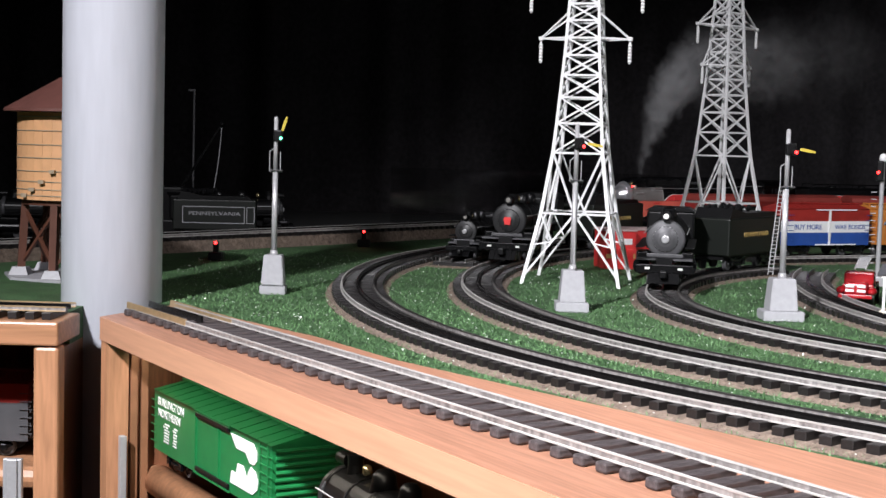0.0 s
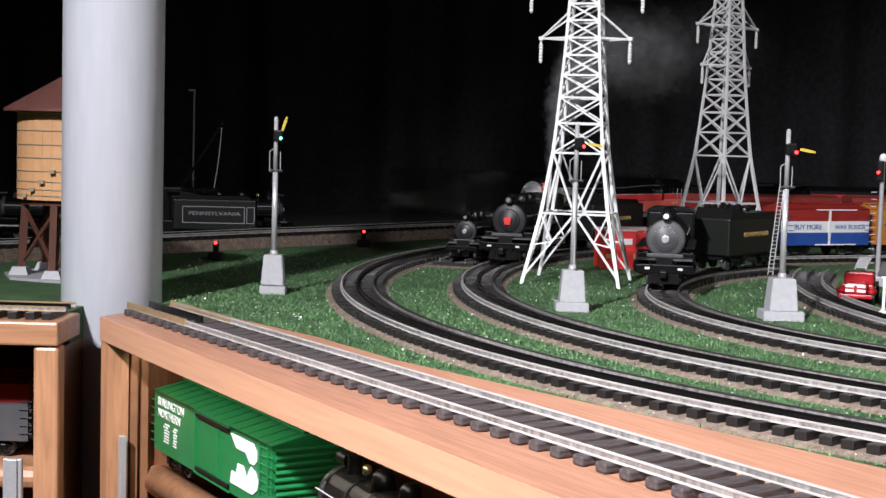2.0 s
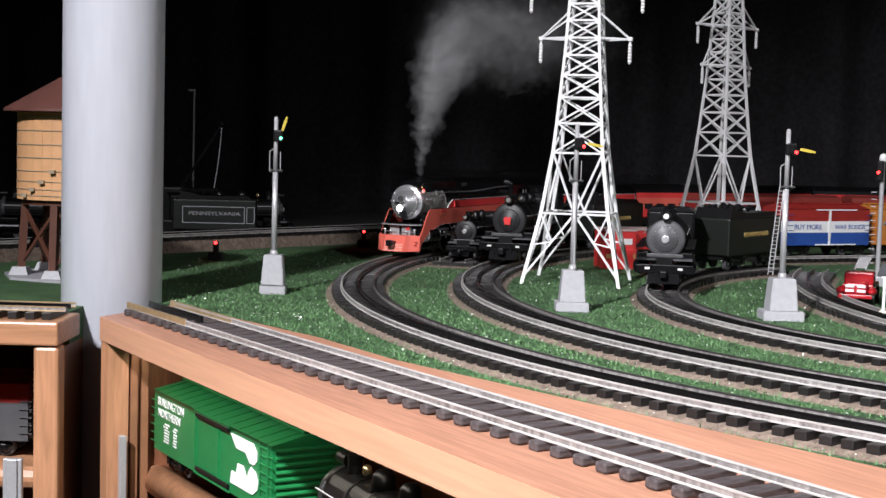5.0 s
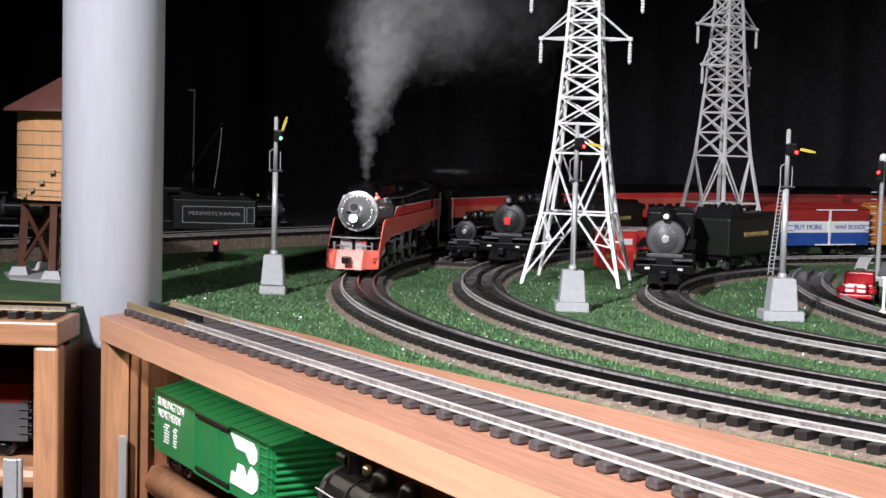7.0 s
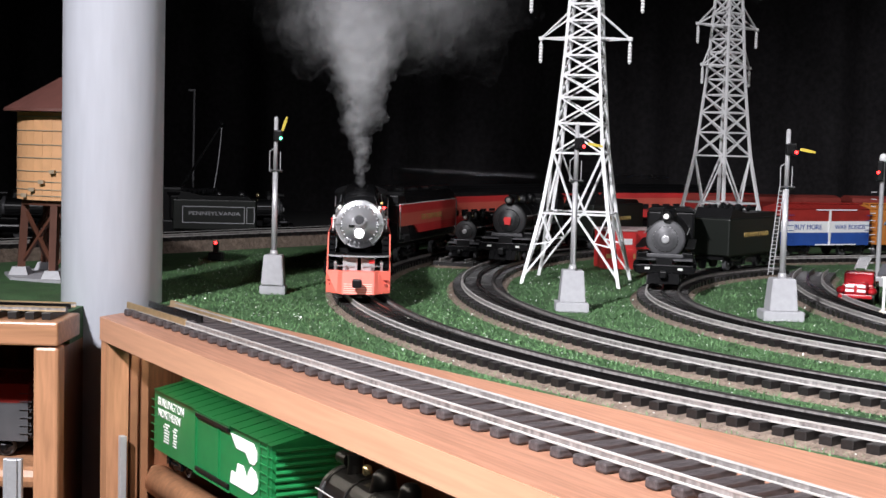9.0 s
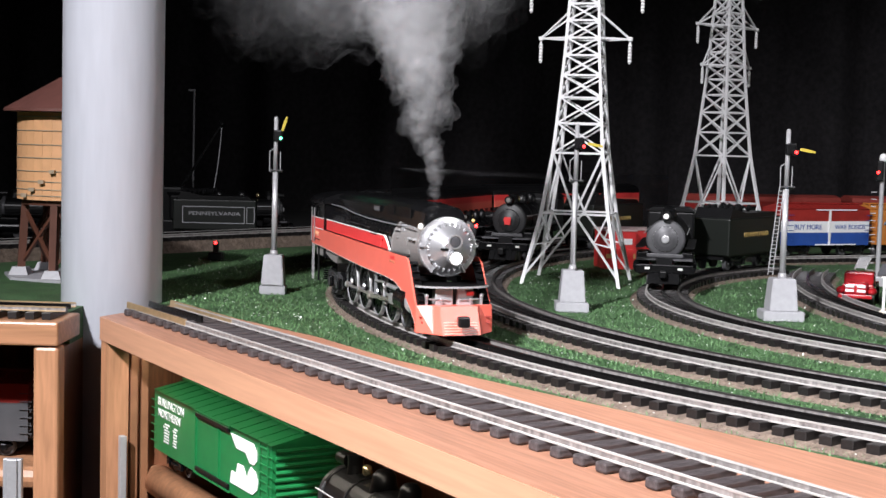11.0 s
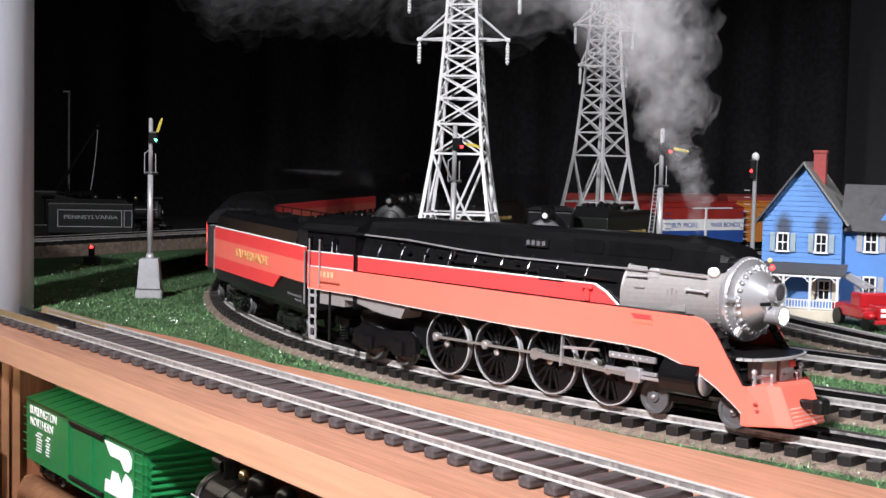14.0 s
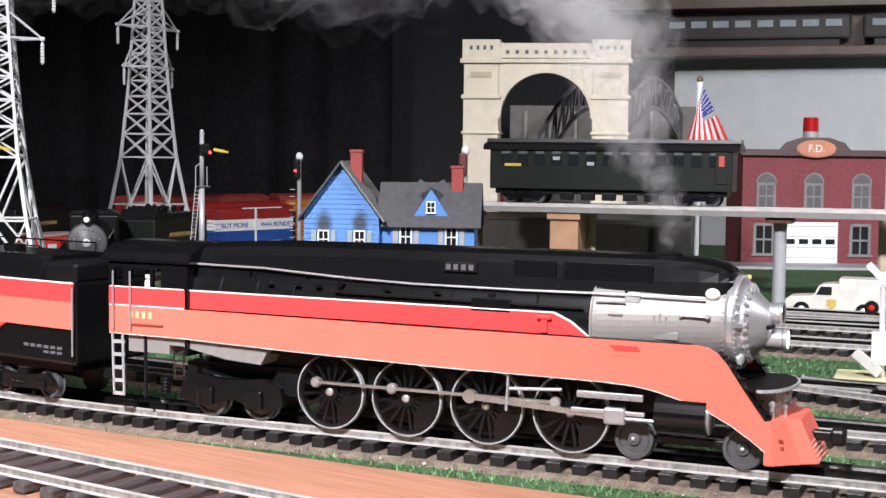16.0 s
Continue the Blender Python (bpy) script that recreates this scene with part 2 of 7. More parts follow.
def tie_mesh(kind, length, width, height, material, bevel):
    if kind not in TIE_MESH:
        bm = bmesh.new()
        box(bm, (0, 0, -height / 2), (width, length, height), bevel=bevel)
        me = bpy.data.meshes.new(kind)
        bm.to_mesh(me)
        bm.free()
        me.materials.append(material)
        TIE_MESH[kind] = me
    return TIE_MESH[kind]


def railway_track(label, pts, top=RZ, gauge=0.0352, rail_h=0.0046, roadbed=True, pitch=0.0152, tie=("tie", 0.056, 0.0082, 0.0064, TIE, 0.0005), rails=(RAIL, RAIL_BLACK, RAIL), bed=0.0350):
    t = thing("railway_track", label, "track", group="layout tracks", kind="structure")
    pts = [p for p, _ in resample(pts, 0.02)]
    if roadbed:
        bm = bmesh.new()
        zb = top - rail_h - 0.0052
        sweep(bm, pts, [(-bed, 0.0), (bed, 0.0), (bed - 0.006, zb), (-bed + 0.006, zb)])
        part("roadbed", bm, BALLAST, t, "brown cork roadbed with grit")
    me = tie_mesh(*tie)
    rnd = random.Random(len(pts))
    for p, d in resample(pts, pitch)[:300]:
        o = new("tie", me)
        o.parent = t
        o.matrix_basis = pose(p.x, p.y, top - rail_h + 0.0002 + rnd.uniform(-0.0003, 0.0002), 0, 0, math.degrees(math.atan2(d.y, d.x)) + rnd.uniform(-2, 2))
    for o, m in zip((-gauge / 2, 0, gauge / 2), rails):
        if m is not None:
            bm = bmesh.new()
            sweep(bm, pts, rail_profile(o, top if o else top + 0.0006, rail_h))
            if m is not RAIL_BLACK:
                for f in bm.faces:
                    z = f.calc_center_median().z
                    f.material_index = 1 if abs(f.normal.z) < 0.7 and top - rail_h + 0.0010 < z < top - 0.0012 else 0
            part("rail", bm, [m, RAIL_WEB], t, "blackened centre rail" if m is RAIL_BLACK else "")
    return t


# ---------------------------------------------------------------- room
EDGE = Vector((-0.3085, 1.267))         # front left corner of the display case
EU, EW = Vector((0.513, -0.8584)), Vector((0.8584, 0.513))   # along its front, and inwards


def case_point(k, w, z=0.0):
    p = EDGE + EU * k + EW * w
    return Vector((p.x, p.y, z))


def setting():
    bm = bmesh.new()
    box(bm, (0.5, 1.0, -1.02), (9, 9, 0.04))
    tagged(part("floor", bm, FLOOR), "dark room floor below the layout", "floor", kind="structure")
    bm = bmesh.new()
    box(bm, (0.5, 1.0, 1.72), (9, 9, 0.04))
    tagged(part("ceiling", bm, mat("ceiling_black", (0.02, 0.02, 0.02), 0.9)), "dark room ceiling", "ceiling", kind="structure")
    # black cloth hung in loose folds round the far side
    for nm, a, b in (("curtain_north", (-3.2, 3.35), (1.25, 3.35)), ("curtain_west", (-3.2, -2.5), (-3.2, 3.35))):
        bm = bmesh.new()
        n = 260
        L = math.hypot(b[0] - a[0], b[1] - a[1])
        rows = []
        for i in range(n + 1):
            f = i / n
            o = 0.035 * math.sin(f * L * 19 + 1.5 * math.sin(f * L * 4.1)) + 0.02 * math.sin(f * L * 43 + 1)
            x, y = a[0] + (b[0] - a[0]) * f, a[1] + (b[1] - a[1]) * f
            nx, ny = (b[1] - a[1]) / L, -(b[0] - a[0]) / L
            rows.append((bm.verts.new((x + nx * o, y + ny * o, -1.0)), bm.verts.new((x + nx * o * 0.6, y + ny * o * 0.6, 1.7))))
        for p, q in zip(rows, rows[1:]):
            bm.faces.new((p[0], q[0], q[1], p[1]))
        tagged(part(nm, bm, CURTAIN, smooth=True), "black cloth curtain hanging in loose folds", "curtain", kind="structure")
    for nm, c, s in (("wall_south", (0.5, -2.55, 0.35), (8, 0.1, 2.8)), ("wall_east", (4.3, 1, 0.35), (0.1, 7, 2.8)), ("wall_north", (0.5, 3.75, 0.35), (8, 0.1, 2.8)), ("wall_west", (-3.4, 1, 0.35), (0.1, 7, 2.8))):
        bm = bmesh.new()
        box(bm, c, s)
        tagged(part(nm, bm, mat("dim_wall", (0.05, 0.05, 0.055), 0.8)), "dark painted room wall", "wall", kind="structure")
    # the grass-covered board, one sheet with the aisle cut out
    bm = bmesh.new()
    back = [(-0.262, 1.37), (-0.233, 1.333), (-0.17, 1.255), (-0.104, 1.171), (-0.034, 1.058), (0.069, 0.933), (0.137, 0.852), (0.237, 0.732), (0.45, 0.468), (0.9, -0.1)]
    prism(bm, [(-2.6, 1.296), (-0.345, 1.296), (-0.345, 1.37)] + back + [(3.6, -0.1), (3.6, 2.85), (0.24, 2.85), (-0.72, 1.70), (-2.6, 1.70)], -0.03, 0.0, "Z")
    tagged(part("ground", bm, GRASS), "layout board covered with green fibre grass mat", "ground", kind="structure")
    # board added behind the grass; the darkness there is put into its colour
    bm = bmesh.new()
    prism(bm, [(3.6, 2.85), (0.24, 2.85), (-0.72, 1.70), (-2.6, 1.70), (-2.6, 3.3), (3.6, 3.3)][::-1], -0.03, -0.002, "Z")
    tagged(part("back_board", bm, mat("unlit_board", (0.006, 0.006, 0.0065), 0.95)), "board added behind the layout, blackened for the unlit background", "board", kind="structure")
    bm = bmesh.new()
    e0, e1 = EDGE, EDGE + EU * 1.6
    prism(bm, [(e0.x, e0.y), (e1.x, e1.y), (0.9, -0.1)] + back[::-1][1:], -0.0203, 0.0006, "Z")
    tagged(part("case_top", bm, WOOD_TOP), "orange-brown oak top board of the display case", "board", kind="structure")
    # round pipe column
    bm = bmesh.new()
    rod(bm, (-0.3285, 1.39, -1), (-0.3285, 1.39, 1.7), 0.0490, n=64)
    tagged(part("column", bm, PAINT_POLE, smooth=True), "round steel column painted glossy pale grey", "column", kind="structure")


def plank(bm, k0, k1, w0, w1, z0, z1):
    prism(bm, [tuple(case_point(k, w)[:2]) for k, w in ((k0, w0), (k1, w0), (k1, w1), (k0, w1))], z0, z1, "Z")


def display_case():
    c = thing("display_case", "orange oak display case with sliding panes below the layout", "display case", kind="structure")
    bm = bmesh.new()
    plank(bm, 0.0, 1.6, -0.0015, -0.0002, -0.0208, 0.0003)
    part("front_rail", bm, WOOD_FRONT, c)
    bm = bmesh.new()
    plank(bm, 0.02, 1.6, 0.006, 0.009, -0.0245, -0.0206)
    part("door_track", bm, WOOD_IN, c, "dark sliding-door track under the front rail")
    bm = bmesh.new()
    plank(bm, 0.0, 0.018, 0.0, 0.02, -0.9, -0.0212)
    part("stile", bm, WOOD, c)
    for w in (0.022, 0.032):
        bm = bmesh.new()
        plank(bm, 0.014, 0.02, w, w + 0.006, -0.9, -0.0212)
        part("door_groove", bm, mat("groove", (0.28, 0.13, 0.065), 0.5), c, "pale sliding-door track")
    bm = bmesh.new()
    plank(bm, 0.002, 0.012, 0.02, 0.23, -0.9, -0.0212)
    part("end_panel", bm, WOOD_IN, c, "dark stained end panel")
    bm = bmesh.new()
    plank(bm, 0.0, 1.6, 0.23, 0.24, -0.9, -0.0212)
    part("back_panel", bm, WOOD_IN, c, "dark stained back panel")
    bm = bmesh.new()
    plank(bm, 0.012, 1.6, 0.05, 0.23, -0.165, -0.147)
    part("shelf", bm, WOOD, c)
    bm = bmesh.new()
    a, b = case_point(0.016, 0.05, -0.152), case_point(1.6, 0.05, -0.152)
    rod(bm, a, b, 0.0145, n=20)
    ball(bm, a, 0.0145)
    part("shelf_nosing", bm, WOOD, c, "rounded light oak shelf nosing", smooth=True)
    # aluminium handle strip of the sliding pane
    bm = bmesh.new()
    p = case_point(0.027, 0.012)
    box(bm, (p.x, p.y, -0.5), (0.007, 0.006, 0.79), Euler((0, 0, math.atan2(EU.y, EU.x))).to_matrix(), 0.0008)
    part("pane_strip", bm, SILVER, c, "aluminium edge strip of a sliding pane")

    c = thing("left_display_case", "oak display case with open front beside the column", "display case", kind="structure")
    bm = bmesh.new()
    box(bm, (-0.745, 1.257, -0.0105), (0.82, 0.076, 0.021), bevel=0.002)
    part("front_rail", bm, WOOD_LEFT, c)
    bm = bmesh.new()
    box(bm, (-0.346, 1.232, -0.46), (0.0225, 0.022, 0.876), bevel=0.003)
    part("stile", bm, WOOD, c)
    bm = bmesh.new()
    box(bm, (-0.754, 1.33, -0.15), (0.79, 0.14, 0.020), bevel=0.008)
    part("shelf", bm, WOOD, c)
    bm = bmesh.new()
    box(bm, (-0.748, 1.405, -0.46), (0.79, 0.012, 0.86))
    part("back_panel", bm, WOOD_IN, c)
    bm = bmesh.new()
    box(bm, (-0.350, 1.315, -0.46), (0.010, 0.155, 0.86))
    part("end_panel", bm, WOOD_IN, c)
    bm = bmesh.new()
    box(bm, (-0.372, 1.214, -0.52), (0.0165, 0.006, 0.8), bevel=0.0008)
    box(bm, (-0.372, 1.2105, -0.52), (0.0095, 0.004, 0.8), bevel=0.0008)
    part("pane_strip", bm, SILVER, c, "aluminium edge strip of a sliding pane")


setting()
display_case()

# ---------------------------------------------------------------- tracks
MAIN = [main_path(-3.9 + 0.03 * i) for i in range(int(5.6 / 0.03))]
SECOND = onward(arc(0.949, 1.499, 0.911, 133, 224), 1.3)
THIRD = onward(arc(0.781, 1.386, 0.556, 130, 223), 1.2)
FOURTH = onward(arc(1.40, 1.406, 1.0, 158, 205), 1.0)
# the far rail of each track takes the painted-in shade
FAR_SHADED = (RAIL, RAIL_BLACK, RAIL_DARK)
railway_track("curved three-rail main track with black ties on cork roadbed", MAIN, rails=FAR_SHADED)
railway_track("second curved three-rail track on cork roadbed", SECOND, rails=FAR_SHADED)
railway_track("third curved three-rail track on cork roadbed", THIRD, rails=FAR_SHADED)
railway_track("inner curved three-rail track on cork roadbed", FOURTH)
FRONT = [Vector((-0.265, 1.289)) + Vector((0.545, -0.8385)) * (0.03 * i) for i in range(0, 54)]
railway_track("straight two-rail track with chunky weathered ties along the wooden edge", FRONT, top=0.0112, gauge=0.042, rail_h=0.0048, roadbed=False, pitch=0.0189,
              tie=("chunky_tie", 0.056, 0.0088, 0.0058, TIE_GREY, 0.0014), rails=(RAIL, None, RAIL))
for o, m, nm in ((-0.0212, BRASS_RAIL, "tan"), (0.0, RAIL_BLACK, "black"), (0.0212, BRASS_RAIL, "tan")):
    bm = bmesh.new()
    d = Vector((0.545, -0.8385))
    a, b = FRONT[0] - d * 0.012, FRONT[0] + d * (0.125 if o else 0.11)
    sweep(bm, [a, b], [(o + x, z + 0.0002) for x, z in ((-0.0012, 0.0062), (0.0012, 0.0062), (0.0009, 0.0118), (-0.0009, 0.0118))])
    tagged(part("track_rail", bm, m), "short %s rail end piece of the straight track" % nm, "rail", kind="structure")
FAR = [Vector((-0.397, 2.02)) + Vector((0.64, 0.7684)) * (0.03 * i) for i in range(-28, 30)]
railway_track("far straight track at the back of the layout", FAR, top=0.026)


# ---------------------------------------------------------------- signals and pylons
def semaphore(m, label, foot, arm_up, lamp, climb=0):
    t = thing("semaphore_signal", label, "signal", m, "semaphore signals")
    bm = bmesh.new()
    prism(bm, [(-foot, -foot * 0.8), (foot, -foot * 0.8), (foot, foot * 0.8), (-foot, foot * 0.8)], 0.0, 0.010, "Z")
    bmesh.ops.bevel(bm, geom=bm.edges[:], offset=0.001, segments=2, affect="EDGES")
    g = bmesh.ops.create_cone(bm, cap_ends=True, segments=4, radius1=0.0170 * (1 + (foot - 0.0135) * 25), radius2=0.0138 * (1 + (foot - 0.0135) * 25), depth=0.032, matrix=pose(0, 0, 0.026, 0, 0, 45))["verts"]
    bmesh.ops.bevel(bm, geom=list({e for v in g for e in v.link_edges}), offset=0.0008, segments=2, affect="EDGES")
    part("pedestal", bm, CONCRETE, t, "grey moulded pedestal")
    bm = bmesh.new()
    rod(bm, (0, 0, 0.041), (0, 0, 0.047), 0.0048, 0.0036, 16)
    rod(bm, (0, 0, 0.046), (0, 0, 0.130), 0.0031, 0.0028, 16)
    rod(bm, (0, 0, 0.130), (0, 0, 0.187), 0.0023, 0.0022, 16)
    ball(bm, (0, 0, 0.187), 0.0022)
    part("mast", bm, SILVER, t, "silver tubular mast", smooth=True)
    bm = bmesh.new()
    rod(bm, (-0.0055, 0, 0.131), (0.0075, 0, 0.131), 0.0012)
    box(bm, (0.001, 0.0, 0.1322), (0.013, 0.008, 0.0012), bevel=0.0003)
    part("platform", bm, GREY_D, t)
    bm = bmesh.new()
    for sx in (-1, 1):
        bar(bm, (-0.009 + sx * 0.0024 - 0.003, 0, 0.045), (-0.0045 + sx * 0.0022, 0, 0.131), 0.0008)
    for i in range(22):
        z = 0.048 + i * 0.0038
        xx = -0.012 + 0.0075 * (z - 0.045) / 0.086
        bar(bm, (xx - 0.0023, 0, z), (xx + 0.0023, 0, z), 0.0006)
    part("ladder", bm, SILVER, t, "thin silver ladder").matrix_basis = pose(0, 0, 0, 0, 0, climb)
    bm = bmesh.new()
    for sx in (-0.0062, 0.0052):
        rod(bm, (sx, 0, 0.131), (sx, 0, 0.152), 0.0005, n=6)
    rod(bm, (-0.0062, 0, 0.152), (-0.001, 0, 0.156), 0.0005, n=6)
    part("guard_rail", bm, SILVER, t)
    bm = bmesh.new()
    box(bm, (0.0025, -0.002, 0.169), (0.010, 0.006, 0.012), bevel=0.0015)
    rod(bm, (0.0055, -0.009, 0.166), (0.0055, -0.003, 0.166), 0.0032, n=14)
    part("signal_head", bm, BLACK_M, t)
    bm = bmesh.new()
    ball(bm, (0.0062, -0.0095, 0.1662), 0.0016)
    part("lamp", bm, LAMP_GREEN if lamp == "green" else LAMP_RED, t, "lit %s lens" % lamp)
    bm = bmesh.new()
    box(bm, (0.0105, 0, 0), (0.012, 0.001, 0.0030), bevel=0.0004)
    box(bm, (0.0183, 0, 0), (0.0032, 0.0012, 0.0023), bevel=0.0004)
    a = part("arm", bm, YELLOW, t, "yellow semaphore arm")
    a.matrix_basis = pose(0.006, -0.006, 0.170, 0, -72 if arm_up else 10, 0)
    return t


semaphore(pose(-0.181, 1.498, 0), "silver semaphore signal with raised yellow arm on a grey pedestal", 0.0135, True, "green", -90)
semaphore(pose(0.131, 1.412, 0), "silver semaphore signal with level yellow arm before a pylon", 0.0165, False, "red", 90)
semaphore(pose(0.336, 1.385, 0), "silver semaphore signal with lowered yellow arm on a wide grey foot", 0.0200, False, "red")


def pylon(m, label, paint):
    t = thing("pylon", label, "pylon", m, "power pylons")
    LEV = [(0.0, 0.0585), (0.085, 0.0405), (0.158, 0.0300), (0.194, 0.0272), (0.225, 0.0248), (0.252, 0.0228), (0.276, 0.0210), (0.297, 0.0198), (0.318, 0.0188), (0.338, 0.0178), (0.358, 0.0170), (0.378, 0.016), (0.40, 0.0145), (0.43, 0.006)]
    def cor(i, q):
        z, h = LEV[i]
        return Vector(((h, h), (-h, h), (-h, -h), (h, -h))[q]).to_3d() + Vector((0, 0, z))
    for q in range(4):
        bm = bmesh.new()
        rows = []
        for i, (z, h) in enumerate(LEV):
            w = 0.0021 if i < 3 else 0.0017
            c = cor(i, q)
            rows.append([bm.verts.new(c + Vector((dx * w, dy * w, 0))) for dx, dy in ((-1, -1), (1, -1), (1, 1), (-1, 1))])
        for a, b in zip(rows, rows[1:]):
            for k in range(4):
                bm.faces.new((a[k], a[(k + 1) % 4], b[(k + 1) % 4], b[k]))
        bm.faces.new(rows[0][::-1])
        bm.faces.new(rows[-1])
        part("leg", bm, paint, t)

    def brace(a, b, w):
        bm = bmesh.new()
        bar(bm, a, b, w)
        part("brace", bm, paint, t)

    for q in range(4):
        r = (q + 1) % 4
        for i in range(1, len(LEV) - 1):
            brace(cor(i, q), cor(i, r), 0.0024)
        for i in range(2, len(LEV) - 2):
            brace(cor(i, q), cor(i + 1, r), 0.0021)
            brace(cor(i, r), cor(i + 1, q), 0.0021)
        # the open lower bays: an X over the cross tie, splayed struts below it
        mid = (cor(1, q) + cor(1, r)) / 2
        brace(cor(2, q), mid, 0.0024)
        brace(cor(2, r), mid, 0.0024)
        for a in (q, r):
            low = cor(0, a).lerp(cor(1, a), 0.12)
            k = cor(0, a).lerp(cor(1, a), 0.55)
            brace(mid, low, 0.0024)
            brace(k, low.lerp(mid, 0.55), 0.0018)
            brace(low.lerp(mid, 0.55), cor(1, a), 0.0018)
    for i, z, h, reach in ((7, 0.297, 0.0198, 0.0545), (10, 0.358, 0.0170, 0.068)):
        for sx in (-1, 1):
            bm = bmesh.new()
            for sy in (-1, 1):
                bar(bm, (sx * h, sy * h, z), (sx * reach, 0, z), 0.0024)
                bar(bm, (sx * h * 0.93, sy * h * 0.93, z + 0.03), (sx * reach, 0, z), 0.0021)
            box(bm, (sx * reach, 0, z), (0.006, 0.006, 0.005), bevel=0.001)
            part("cross_arm", bm, paint, t)
            bm = bmesh.new()
            lathe(bm, [(0.0008, z - 0.002)] + [(0.0027 if k % 2 else 0.0017, z - 0.006 - 0.0019 * k) for k in range(12)] + [(0.001, z - 0.030)], n=12, c=(sx * reach, 0, 0))
            part("insulator", bm, WHITE, t, "ribbed white insulator")
    return t


PYLON_PAINT = mat("pylon_white", (0.78, 0.78, 0.79), 0.45, scale=120, grain=0.04)
pylon(pose(0.166, 1.725, 0, 0, 0, -14), "tall white lattice power pylon standing on the grass", PYLON_PAINT)
pylon(pose(0.432, 2.20, 0, 0, 0, 38), "white lattice power pylon standing farther back among the trains", PYLON_PAINT)


# ---------------------------------------------------------------- the streamlined train
def spoked_wheel(name, parent, R, x, y, side, spokes, tyre_mat=SILVER, body=BLACK):
    """A wheel turning about its own axle, flange inwards; side -1 faces the aisle."""
    bm = bmesh.new()
    rr = R - 0.0022
    prof_n = 40
    ring(bm, (0, 0, 0), rr, 0.0013, "Y", prof_n, 6)
    w = part(name, bm, body, parent, "black spoked driving wheel")
    w.matrix_basis = pose(x, y, R)
    bm = bmesh.new()
    bar(bm, (0.003, 0, 0), (rr, 0, 0), 0.0013, 0.0016)
    first = part("spoke", bm, body, w)
    for i in range(1, spokes):
        o = new("spoke", first.data)
        o.parent = w
        o.matrix_basis = pose(0, 0, 0, 0, 360 * i / spokes, 0)
    bm = bmesh.new()
    rod(bm, (0, -0.0016, 0), (0, 0.0016, 0), 0.0048, n=18)
    part("hub", bm, body, w)
    # counterweight opposite the crank pin
    bm = bmesh.new()
    pts = [(-rr * 0.98 * math.cos(b), rr * 0.98 * math.sin(b)) for b in [radians(-38 + 76 * i / 8) for i in range(9)]]
    prism(bm, pts + [(-rr * 0.45, 0.004), (-rr * 0.45, -0.004)], -0.0012, 0.0012, "Y")
    part("counterweight", bm, body, w)
    rr = R - 0.0016
    bm = bmesh.new()
    lathe(bm, [(rr + 0.0006, -0.0019), (R - 0.0003, -0.0019), (R, -0.0014), (R, 0.0014), (R - 0.0003, 0.0019), (rr + 0.0006, 0.0019)], "Y", prof_n)
    bm.faces.ensure_lookup_table()
    for f in [f for f in bm.faces if len(f.verts) > 4]:
        bm.faces.remove(f)
    t = part("tyre", bm, tyre_mat, w, "bright steel tyre", smooth=False)
    bm = bmesh.new()
    rod(bm, (0.0088, side * 0.0005, 0), (0.0088, side * 0.0062, 0), 0.0019, n=12)
    ball(bm, (0, side * 0.002, 0), 0.0024, (1, 0.6, 1))
    part("crank_pin", bm, CHROME, w)
    return w


def disc_wheel(name, parent, R, x, y, side, label=""):
    bm = bmesh.new()
    lathe(bm, [(0.0012, -0.0026), (R * 0.30, -0.0024), (R * 0.36, -0.0012), (R * 0.72, -0.0010), (R * 0.8, -0.0022), (R * 0.97, -0.0022), (R, -0.0016), (R, 0.0016), (R + 0.0008, 0.002), (R + 0.0008, 0.0026), (0.0012, 0.0026)][::1 if side < 0 else -1] if side < 0 else
          [(0.0012, -0.0026), (R + 0.0008, -0.0026), (R + 0.0008, -0.002), (R, -0.0016), (R, 0.0016), (R * 0.97, 0.0022), (R * 0.8, 0.0022), (R * 0.72, 0.0010), (R * 0.36, 0.0012), (R * 0.3, 0.0024), (0.0012, 0.0026)], "Y", 28)
    w = part(name, bm, GRAPHITE, parent, label)
    w.matrix_basis = pose(x, y, R)
    bm = bmesh.new()
    ball(bm, (0, side * 0.0026, 0), 0.0014, seg=10)
    part("axle_end", bm, CHROME, w)
    return w


TURNERS = []     # (wheel, radius): all that rolls with the train
RODS = []


def band(bm, pts_top, pts_bot, y, thick):
    prism(bm, pts_top + pts_bot[::-1], y - thick / 2, y + thick / 2, "Y")


